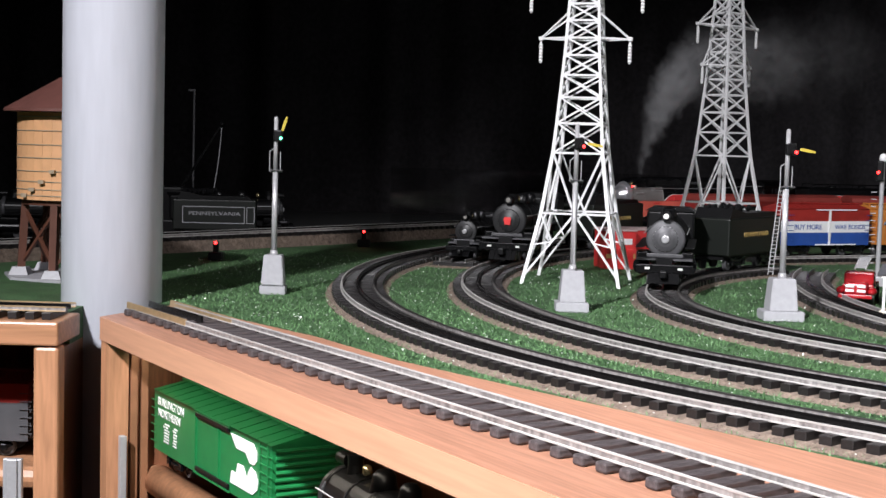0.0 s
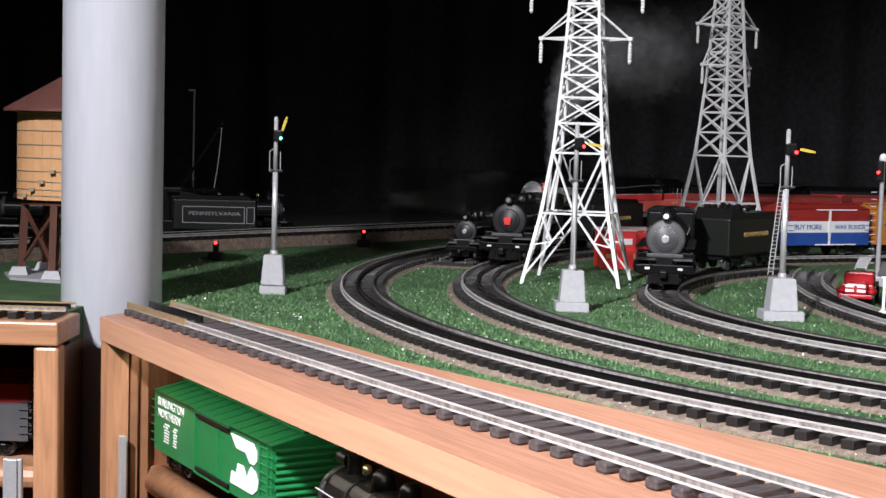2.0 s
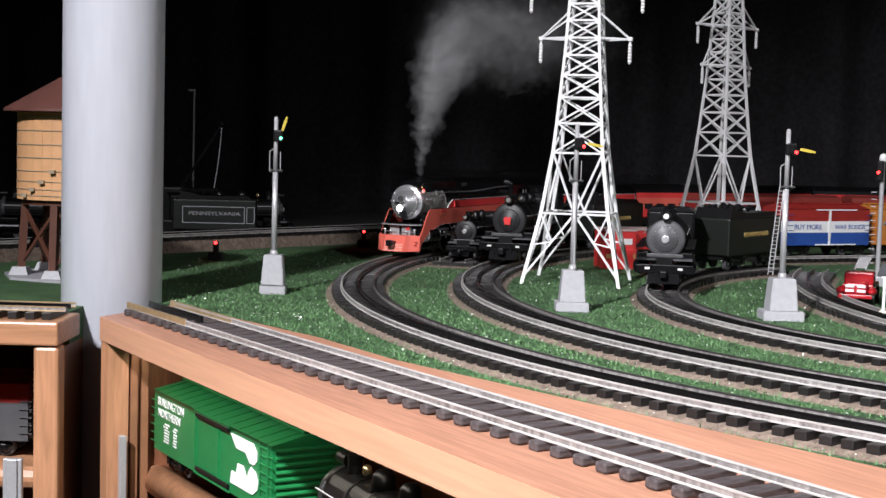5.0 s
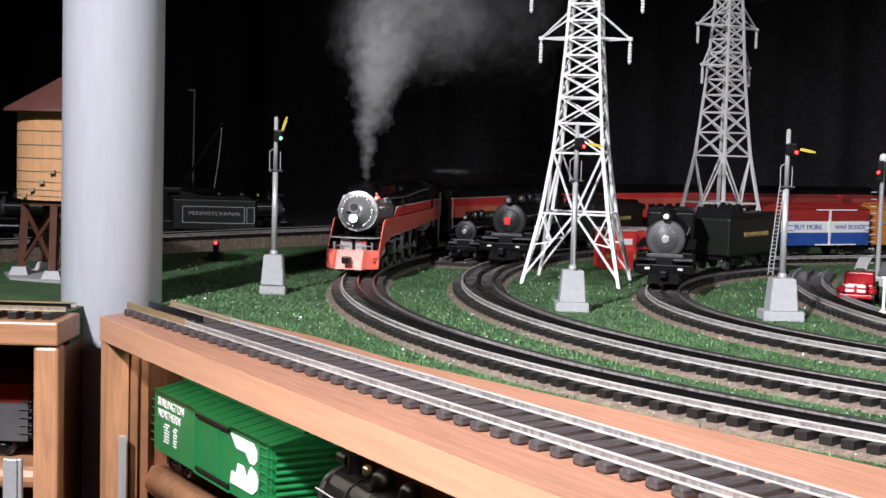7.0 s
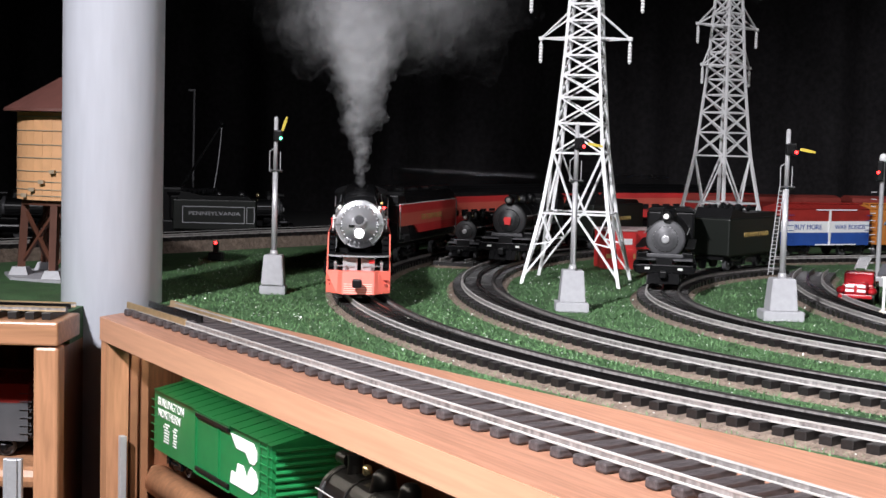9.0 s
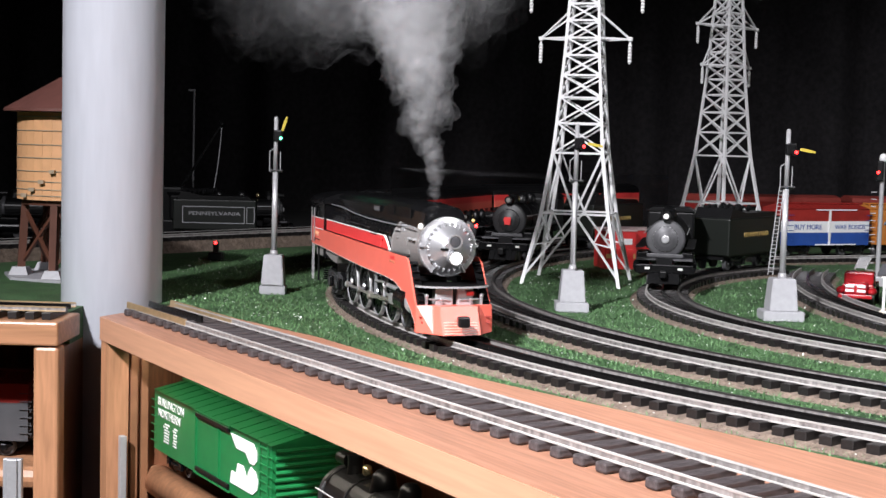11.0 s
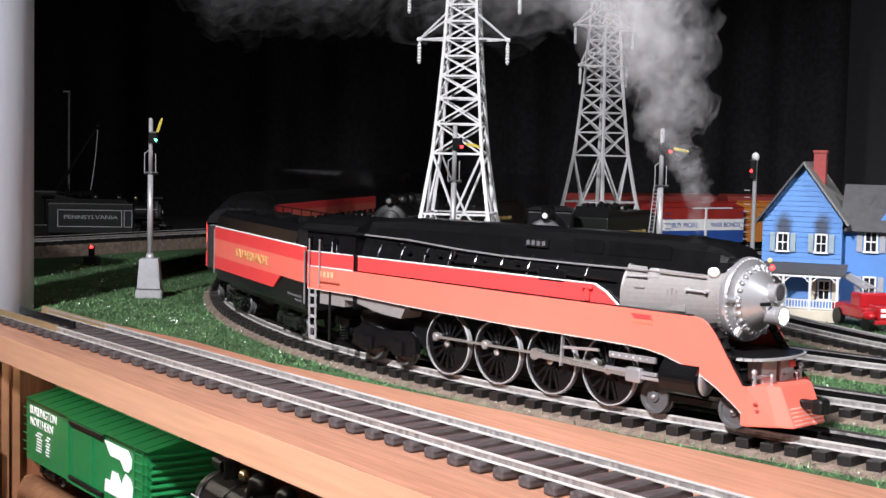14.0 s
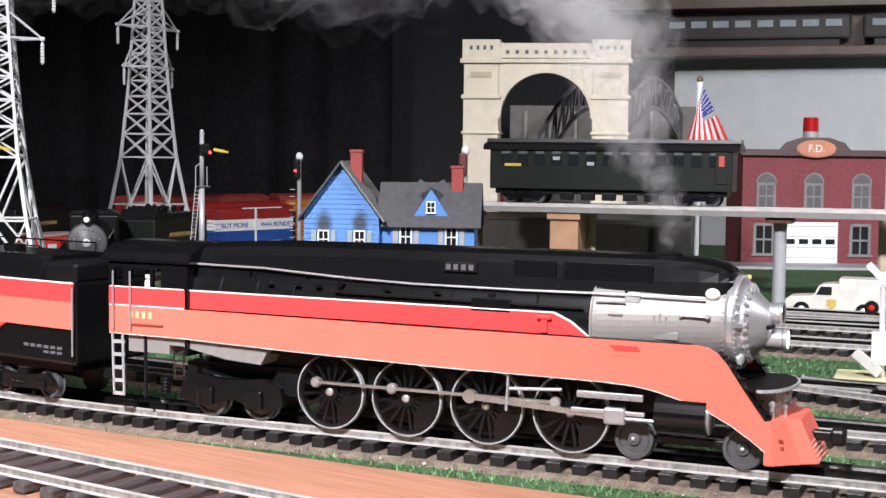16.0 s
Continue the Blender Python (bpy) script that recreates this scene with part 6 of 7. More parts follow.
def stone_arch(m, label):
    t = thing("stone_arch", label, "arch", m, "bridge portals")
    pw, ow, H_, dp = 0.052, 0.137, 0.335, 0.05
    for sx in (-1, 1):
        x = sx * (ow / 2 + pw / 2)
        bm = bmesh.new()
        box(bm, (x, 0, 0.125), (pw, dp, 0.25))
        box(bm, (x, 0, 0.278), (pw * 0.98, dp * 0.98, 0.056))
        part("pier", bm, CREAM, t, "cream stone pier")
        bm = bmesh.new()
        bm.free()
        for cz, cw, ch in ((0.2525, 1.12, 0.006), (0.305, 1.18, 0.007), (0.322, 1.08, 0.028), (0.2, 1.1, 0.004)):
            bm = bmesh.new()
            box(bm, (x, 0, cz), (pw * cw, dp * (cw + 0.02), ch), bevel=0.001)
            part("cornice", bm, CREAM, t)
        for k in range(4):
            bm = bmesh.new()
            box(bm, (x - 0.015 + 0.010 * k, -dp * 0.545, 0.324), (0.004, 0.002, 0.006))
            part("vent_slot", bm, GREY_D, t)
        bm = bmesh.new()
        box(bm, (x, -dp * 0.5, 0.285), (pw * 0.6, 0.002, 0.008), bevel=0.0006)
        part("tablet", bm, mat("cream_shade", (0.5, 0.42, 0.30), 0.7), t)
    bm = bmesh.new()
    n = 20
    pts = [(ow / 2 * math.cos(math.pi * k / n), 0.222 + ow / 2 * math.sin(math.pi * k / n)) for k in range(n + 1)]
    prism(bm, pts + [(-ow / 2, 0.302), (ow / 2, 0.302)], -dp / 2 + 0.002, dp / 2 - 0.002, "Y")
    part("spandrel", bm, CREAM, t, "cream wall above the arch")
    bm = bmesh.new()
    bm.free()
    for (xa, za), (xb, zb) in zip(pts, pts[1:]):
        bm = bmesh.new()
        bar(bm, (xa, -dp / 2 + 0.001, za), (xb, -dp / 2 + 0.001, zb), 0.003, 0.005)
        part("arch_stone", bm, CREAM, t)
    bm = bmesh.new()
    box(bm, (0, 0, 0.305), (ow, dp * 1.1, 0.006), bevel=0.001)
    box(bm, (0, 0, 0.320), (ow, dp, 0.022), bevel=0.001)
    part("parapet", bm, CREAM, t)
    for k in range(9):
        bm = bmesh.new()
        box(bm, (-0.056 + 0.014 * k, -dp * 0.505, 0.318), (0.005, 0.002, 0.005))
        part("parapet_slot", bm, GREY_D, t)


stone_arch(polar(27.1, 2.10, 0, -2), "cream stone portal arch of a model railway bridge")
stone_arch(polar(32.3, 2.78, -0.10, 4), "second cream stone portal at the far end of the bridge")


def truss():
    t = thing("bridge_truss", "grey steel arch truss between the two stone portals", "bridge")
    a, b = Vector((2.17 * math.sin(radians(28.2)), 2.17 * math.cos(radians(28.2)), 0)), Vector((2.72 * math.sin(radians(31.6)), 2.72 * math.cos(radians(31.6)), 0))
    side = (b - a).cross(Vector((0, 0, 1))).normalized() * 0.055
    for s in (-1, 1):
        bm = bmesh.new()
        prev = None
        for k in range(15):
            f = k / 14
            p = a.lerp(b, f) + side * s
            lo, hi = p + Vector((0, 0, 0.13 + 0.12 * math.sin(math.pi * f))), p + Vector((0, 0, 0.20 + 0.10 * math.sin(math.pi * f)))
            bar(bm, lo, hi, 0.003)
            if prev:
                bar(bm, prev[0], lo, 0.005)
                bar(bm, prev[1], hi, 0.005)
                bar(bm, prev[0], hi, 0.0026)
            prev = (lo, hi)
        part("arch_rib", bm, GREY_D, t, "latticed steel arch rib")


truss()

# ---- raised line with its coach
ELA, ELB = Vector((1.75 * math.sin(radians(21.0)), 1.75 * math.cos(radians(21.0)))), Vector((1.66 * math.sin(radians(44.0)), 1.66 * math.cos(radians(44.0))))
ELD = (ELB - ELA).normalized()


def trestle():
    t = thing("trestle", "raised track on slim grey posts and tan stone piers", "trestle")
    bm = bmesh.new()
    c = (ELA + ELB) / 2
    a = math.atan2(ELD.y, ELD.x)
    L = (ELB - ELA).length
    box(bm, (c.x, c.y, 0.1035), (L, 0.062, 0.006), Euler((0, 0, a)).to_matrix())
    part("deck", bm, mat("deck_grey", (0.22, 0.21, 0.20), 0.6), t)
    n = Vector((-ELD.y, ELD.x))
    for s in (-1, 0, 1):
        bm = bmesh.new()
        p, q = ELA + n * 0.017 * s, ELB + n * 0.017 * s
        bar(bm, (p.x, p.y, 0.1085), (q.x, q.y, 0.1085), 0.0026, 0.004)
        part("rail", bm, RAIL, t)
    for k, f in enumerate((0.14, 0.33, 0.69, 0.97)):
        p = ELA.lerp(ELB, f)
        bm = bmesh.new()
        if k in (0, 1):
            box(bm, (p.x, p.y, 0.05), (0.034, 0.048, 0.100), Euler((0, 0, a)).to_matrix(), 0.001)
            box(bm, (p.x, p.y, 0.096), (0.040, 0.056, 0.008), Euler((0, 0, a)).to_matrix(), 0.001)
            part("stone_pier", bm, TAN, t, "tan plaster pier")
        else:
            rod(bm, (p.x, p.y, 0), (p.x, p.y, 0.094), 0.0075, n=16)
            part("post", bm, CONCRETE, t, "slim grey post")
            bm = bmesh.new()
            box(bm, (p.x, p.y, 0.097), (0.030, 0.050, 0.007), Euler((0, 0, a)).to_matrix(), 0.001)
            part("post_cap", bm, BROWN, t, "brown cap")
    for f in (0.42, 0.92):
        p = ELA.lerp(ELB, f)
        bm = bmesh.new()
        rod(bm, (p.x, p.y + 0.07, 0), (p.x, p.y + 0.07, 0.1), 0.006, n=14)
        part("pipe_post", bm, mat("cream_post", (0.6, 0.5, 0.36), 0.6), t)


trestle()


def green_coach():
    ang = math.degrees(math.atan2(ELD.y, ELD.x))
    p = ELA + ELD * 0.278
    t = thing("passenger_coach", "dark green old-style passenger coach standing on the raised line", "coach", pose(p.x, p.y, 0.1105, 0, 0, ang))
    L = 0.285
    bm = bmesh.new()
    box(bm, (0, 0, 0.0405), (L, 0.054, 0.047), bevel=0.001)
    part("body", bm, COACH_GREEN, t)
    bm = bmesh.new()
    prism(bm, [(-0.030, 0.063), (-0.026, 0.0695), (-0.012, 0.0725), (-0.011, 0.0765), (0.011, 0.0765), (0.012, 0.0725), (0.026, 0.0695), (0.030, 0.063)], -L / 2 - 0.008, L / 2 + 0.008, "X")
    part("roof", bm, BLACK_M, t, "black clerestory roof")
    for k in range(13):
        x = -L * 0.43 + L * 0.86 * k / 12
        bm = bmesh.new()
        box(bm, (x, -0.0272, 0.0515), (0.0125, 0.0012, 0.0125), bevel=0.0006)
        part("window", bm, PANE, t)
        bm = bmesh.new()
        box(bm, (x, -0.0272, 0.0600), (0.0105, 0.0010, 0.0028))
        part("transom", bm, GREY_D, t)
        if k in (3, 5):
            bm = bmesh.new()
            box(bm, (x, -0.0280, 0.0535 if k == 3 else 0.0475), (0.0085, 0.0008, 0.004))
            part("blind", bm, CONCRETE, t, "pale blind in a window")
    bm = bmesh.new()
    box(bm, (L / 2 - 0.012, -0.0276, 0.044), (0.014, 0.0012, 0.036), bevel=0.0005)
    part("door", bm, COACH_GREEN, t)
    # door pane with a painted red glint, coloured rather than reflected
    bm = bmesh.new()
    box(bm, (L / 2 - 0.012, -0.0284, 0.052), (0.006, 0.0008, 0.012))
    part("door_light", bm, mat("red_glint", (0.5, 0.08, 0.06), 0.4), t)
    bm = bmesh.new()
    box(bm, (-L * 0.4, -0.0276, 0.0455), (0.02, 0.0008, 0.003))
    part("name_bar", bm, YELLOW, t, "yellow lettering as a plain bar")
    bm = bmesh.new()
    box(bm, (0, 0, 0.0145), (L * 0.96, 0.042, 0.006))
    for k in range(5):
        box(bm, (-0.05 + 0.025 * k, -0.018, 0.009), (0.016, 0.01, 0.009), bevel=0.001)
    part("underframe", bm, BLACK_M, t)
    n0 = len(TURNERS)
    for x in (-L * 0.36, L * 0.36):
        bogie(t, x, 0.0085, 0.034)
    del TURNERS[n0:]


green_coach()


def flag():
    t = thing("flag", "drooping flag with red and white stripes on a white pole", "flag", polar(33.31, 1.83, 0, 0))
    bm = bmesh.new()
    rod(bm, (0, 0, 0), (0, 0, 0.2623), 0.0035, n=12)
    part("pole", bm, WHITE, t)
    bm = bmesh.new()
    ball(bm, (0, 0, 0.2653), 0.0045)
    part("finial", bm, mat("brass_bell", (0.75, 0.62, 0.35), 0.25, 0.9), t)
    def pt(u, v):
        # u along the fly, which hangs down limp; v across it
        return (0.004 - 0.006 * v + u * (0.036 - 0.053 * v), -0.005 - 0.005 * math.sin(v * 9 + u * 2) * (0.3 + u), 0.2573 - 0.026 * v - 0.074 * u + 0.020 * u * v)
    for k in range(13):
        bm = bmesh.new()
        cols = []
        for i in range(11):
            u = i / 10
            if k < 7 and u < 0.42:
                continue
            cols.append([bm.verts.new(pt(u, (k + d) / 13)) for d in (0, 1)])
        for a, b in zip(cols, cols[1:]):
            bm.faces.new((a[0], b[0], b[1], a[1]))
        part("stripe", bm, mat("flag_red", (0.6, 0.03, 0.04), 0.7) if k % 2 == 0 else TEXT_WHITE, t)
    bm = bmesh.new()
    cols = [[bm.verts.new(pt(0.42 * i / 6, 7 / 13 * j)) for j in (0, 1)] for i in range(7)]
    for a, b in zip(cols, cols[1:]):
        bm.faces.new((a[0], b[0], b[1], a[1]))
    canton = part("canton", bm, mat("flag_blue", (0.04, 0.05, 0.30), 0.7), t, "blue canton with white stars")
    bm = bmesh.new()
    for i in range(6):
        for j in range(5):
            q = Vector(pt(0.42 * (i + 0.5) / 6, 7 / 13 * (j + 0.5) / 5))
            ball(bm, q + Vector((0, -0.0006, 0)), 0.0011, seg=6)
    part("stars", bm, TEXT_WHITE, canton, "rows of small white stars")


flag()


def fire_station():
    t = thing("fire_station", "dark red brick fire station with white garage door and oval sign", "fire station", polar(37.62, 2.287, 0, 14))
    W, Hh = 0.222, 0.174
    bm = bmesh.new()
    box(bm, (0, 0.07, Hh / 2), (W, 0.14, Hh))
    part("wall", bm, BRICK, t, "dark red brick wall")
    bm = bmesh.new()
    for k in range(34):
        box(bm, (0, -0.0004, 0.004 + 0.0052 * k), (W, 0.0016, 0.0042))
    part("brick_course", bm, BRICK, t, "raised brick courses")
    bm = bmesh.new()
    box(bm, (0, -0.004, Hh + 0.002), (W + 0.012, 0.012, 0.010), bevel=0.001)
    prism(bm, [(-0.055, Hh + 0.006), (-0.045, Hh + 0.018), (-0.02, Hh + 0.026), (0.02, Hh + 0.026), (0.045, Hh + 0.018), (0.055, Hh + 0.006)], -0.008, 0.004, "Y")
    part("parapet", bm, mat("dark_trim", (0.06, 0.03, 0.03), 0.5), t, "dark curved parapet")
    bm = bmesh.new()
    box(bm, (0, 0.07, Hh + 0.003), (W, 0.13, 0.008))
    part("roof", bm, mat("roof_green", (0.25, 0.31, 0.28), 0.6), t)
    bm = bmesh.new()
    lathe(bm, [(0.0305, -0.0095), (0.0305, -0.0115), (0.027, -0.0125)], "Y", 36)
    for v in bm.verts:
        v.co.z = v.co.z * 0.46 + Hh + 0.0085
    sign = part("oval_sign", bm, mat("sign_copper", (0.50, 0.20, 0.11), 0.4), t, "oval copper-coloured sign")
    text("sign_letters", "F.D.", 0.016, pose(0, -0.0128, Hh + 0.0085, 90, 0, 0), TEXT_WHITE, sign)
    for x in (-0.074, 0.0, 0.074):
        sash_window(t, x, -0.0018, 0.1080, 0.030, 0.042, frame_mat=mat("grey_frame", (0.20, 0.19, 0.19), 0.6), arched=True, glass=mat("grey_pane", (0.13, 0.13, 0.135), 0.2))
    for x in (-0.076, 0.074):
        sash_window(t, x, -0.0018, 0.0400, 0.033, 0.052, frame_mat=mat("grey_frame", (0.20, 0.19, 0.19), 0.6))
    bm = bmesh.new()
    box(bm, (-0.004, -0.0016, 0.0340), (0.086, 0.003, 0.068), bevel=0.0008)
    door = part("garage_door", bm, WHITE, t, "white sectional garage door")
    for k in range(4):
        bm = bmesh.new()
        box(bm, (-0.004 - 0.031 + 0.0207 * k, -0.0034, 0.0375), (0.014, 0.0012, 0.008))
        part("pane", bm, PANE, door)
    for k in range(4):
        bm = bmesh.new()
        box(bm, (-0.004, -0.0032, 0.012 + 0.0165 * k), (0.084, 0.0006, 0.0010))
        part("panel_joint", bm, CONCRETE, door)
    bm = bmesh.new()
    rod(bm, (0, 0.03, Hh + 0.006), (0, 0.03, Hh + 0.036), 0.012, 0.012, 20)
    part("beacon_base", bm, SILVER, t)
    bm = bmesh.new()
    rod(bm, (0, 0.03, Hh + 0.036), (0, 0.03, Hh + 0.058), 0.0125, 0.0115, 20)
    part("beacon", bm, mat("beacon_red", (0.42, 0.01, 0.012), 0.2, coat=0.4), t, "dark red glass beacon")
    bm = bmesh.new()
    box(bm, (0.0, -0.045, 0.002), (0.30, 0.09, 0.004))
    part("apron", bm, CONCRETE, t, "grey concrete apron")


fire_station()


def white_truck():
    t = thing("delivery_truck", "white vintage panel truck with a yellow shield on its door", "truck", polar(38.92, 1.542, 0, -4) @ Matrix.Scale(0.980, 4))
    bm = bmesh.new()
    prism(bm, [(-0.052, 0.008), (0.052, 0.008), (0.052, 0.038), (0.004, 0.038), (-0.004, 0.0375), (-0.016, 0.036), (-0.022, 0.0245), (-0.047, 0.0225), (-0.052, 0.018)], -0.018, 0.018, "Y")
    bmesh.ops.bevel(bm, geom=bm.edges[:], offset=0.0012, segments=2, affect="EDGES")
    part("body", bm, mat("truck_white", (0.72, 0.70, 0.64), 0.3, coat=0.3), t)
    bm = bmesh.new()
    box(bm, (0.028, 0, 0.0395), (0.048, 0.036, 0.008), bevel=0.001)
    part("box_top", bm, mat("truck_white", (0.72, 0.70, 0.64), 0.3), t)
    bm = bmesh.new()
    prism(bm, [(-0.019, 0.0255), (-0.003, 0.0255), (-0.003, 0.0345), (-0.0145, 0.0345)], -0.0184, 0.0184, "Y")
    part("side_window", bm, PANE, t)
    bm = bmesh.new()
    prism(bm, [(-0.008, 0.021), (0.002, 0.021), (0.002, 0.0145), (-0.003, 0.0105), (-0.008, 0.0145)], -0.0190, -0.0181, "Y")
    part("shield", bm, mat("gold_shield", (0.60, 0.42, 0.10), 0.5), t)
    for x in (-0.034, 0.030):
        for sy in (-1, 1):
            bm = bmesh.new()
            lathe(bm, [(0.001, -0.003), (0.0088, -0.003), (0.0088, 0.003), (0.001, 0.003)], "Y", 20, (x, sy * 0.0165, 0.0088))
            w = part("wheel", bm, BLACK_M, t)
            bm = bmesh.new()
            ball(bm, (x, sy * 0.0198, 0.0088), 0.0045, (1, 0.2, 1))
            part("hub_cap", bm, CHROME, w)
    bm = bmesh.new()
    box(bm, (-0.0535, 0, 0.0105), (0.003, 0.036, 0.004), bevel=0.001)
    part("bumper", bm, CHROME, t)


white_truck()


def gondola(m, label, paint, L=0.115):
    t = thing("gondola_car", label, "freight car", m, "low freight cars")
    bm = bmesh.new()
    for s in (-1, 1):
        box(bm, (0, s * 0.027, 0.030), (L, 0.002, 0.034))
        box(bm, (s * L / 2, 0, 0.030), (0.002, 0.056, 0.034))
    box(bm, (0, 0, 0.014), (L, 0.054, 0.004))
    part("body", bm, paint, t)
    for k in range(8):
        bm = bmesh.new()
        box(bm, (-L * 0.45 + L * 0.9 * k / 7, -0.0286, 0.030), (0.0022, 0.0014, 0.032))
        part("stake", bm, paint, t)
    bm = bmesh.new()
    box(bm, (0, -0.0285, 0.0470), (L + 0.004, 0.004, 0.0024))
    part("top_rim", bm, paint, t)
    n0 = len(TURNERS)
    for x in (-L * 0.3, L * 0.3):
        bogie(t, x, 0.008, 0.026)
    del TURNERS[n0:]


gondola(polar(32.7, 1.44, RZ, 4), "dull red open freight car standing on a yard track", mat("gondola_red", (0.15, 0.026, 0.022), 0.45), 0.105)
gondola(polar(27.2, 1.385, RZ, 2), "brown open freight car standing on a yard track", mat("gondola_brown", (0.07, 0.025, 0.018), 0.5), 0.085)
YARD = [Vector((1.40 * math.sin(radians(a)), 1.40 * math.cos(radians(a)))) for a in (24 + 0.9 * i for i in range(26))]
railway_track("yard track before the trestle with standing freight cars", YARD)
for off in (0.115, 0.235, 0.35):
    q = P0 + Vector((-UY, UX)) * (0.40 + off) + Vector((UX, UY)) * 0.05
    railway_track("straight yard track on the town side", [q + Vector((UX, UY)) * (0.03 * i) for i in range(30)])


# near-black boxcars added as dark clutter in the gap below the raised line
DARK_CAR = mat("deep_brown", (0.018, 0.012, 0.010), 0.5)
DARK_CAR_B = mat("deep_grey", (0.035, 0.032, 0.030), 0.5)
for a, paint, tone in ((25.6, DARK_CAR, "dark brown"), (30.6, DARK_CAR_B, "charcoal grey"), (20.6, DARK_CAR_B, "charcoal grey")):
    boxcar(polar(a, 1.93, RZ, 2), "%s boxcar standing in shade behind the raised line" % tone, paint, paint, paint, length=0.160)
BACKLINE = [Vector((1.93 * math.sin(radians(a)), 1.93 * math.cos(radians(a)))) for a in (17 + 0.7 * i for i in range(25))]
railway_track("yard track behind the raised line with standing boxcars", BACKLINE)


def block_signal(m, label, h, lamp=True):
    t = thing("block_signal", label, "signal", m, "tall signals")
    bm = bmesh.new()
    box(bm, (0, 0, 0.006), (0.022, 0.018, 0.012), bevel=0.001)
    rod(bm, (0, 0, 0.01), (0, 0, h), 0.003, 0.0027, 12)
    part("mast", bm, SILVER, t)
    bm = bmesh.new()
    box(bm, (-0.003, -0.005, h - 0.012), (0.009, 0.007, 0.026), bevel=0.002)
    part("head", bm, BLACK_M if lamp else mat("maroon_head", (0.12, 0.03, 0.03), 0.5), t)
    bm = bmesh.new()
    ball(bm, (-0.005, -0.0095, h - 0.014), 0.0019)
    part("lamp", bm, LAMP_RED if lamp else BLACK_M, t)
    bm = bmesh.new()
    ball(bm, (0, 0, h + 0.004), 0.005, (1, 1, 1.2))
    part("cap", bm, WHITE, t)
    for k in range(12):
        bm = bmesh.new()
        box(bm, (-0.009, 0, 0.02 + k * (h - 0.05) / 12), (0.007, 0.001, 0.001))
        part("rung", bm, SILVER, t)


block_signal(polar(17.25, 1.86), "silver block signal with lit red lamp behind the blue house", 0.158)
block_signal(polar(24.1, 1.64), "tall silver block signal with maroon head by the trestle", 0.168, False)


def crossing_signal():
    t = thing("crossing_signal", "white railway crossing signal with crossed boards and red lamps", "signal", polar(41.1, 1.09) @ Matrix.Scale(0.8, 4))
    bm = bmesh.new()
    box(bm, (0, 0, 0.004), (0.082, 0.078, 0.008), bevel=0.001)
    part("pad", bm, mat("pale_yellow_pad", (0.62, 0.58, 0.36), 0.6), t)
    bm = bmesh.new()
    rod(bm, (0, 0, 0.008), (0, 0, 0.105), 0.0028, n=12)
    box(bm, (0, 0, 0.035), (0.018, 0.016, 0.03), bevel=0.001)
    part("post", bm, WHITE, t)
    for s in (-1, 1):
        bm = bmesh.new()
        box(bm, (0, -0.004 - 0.001 * s, 0.098), (0.040, 0.0016, 0.0062), Euler((0, s * 0.8, 0)).to_matrix())
        part("cross_board", bm, WHITE, t)
        bm = bmesh.new()
        rod(bm, (s * 0.010, -0.006, 0.072), (s * 0.010, -0.002, 0.072), 0.0066, n=20)
        hd = part("lamp_target", bm, BLACK_M, t)
        bm = bmesh.new()
        ball(bm, (s * 0.010, -0.0065, 0.072), 0.0030)
        part("lens", bm, mat("red_lens", (0.5, 0.02, 0.02), 0.2), hd)
    bm = bmesh.new()
    box(bm, (-0.012, -0.010, 0.022), (0.03, 0.004, 0.010), Euler((0, 0.7, 0)).to_matrix(), 0.001)
    part("gate_arm", bm, mat("striped_arm", (0.5, 0.5, 0.48), 0.5), t)


crossing_signal()


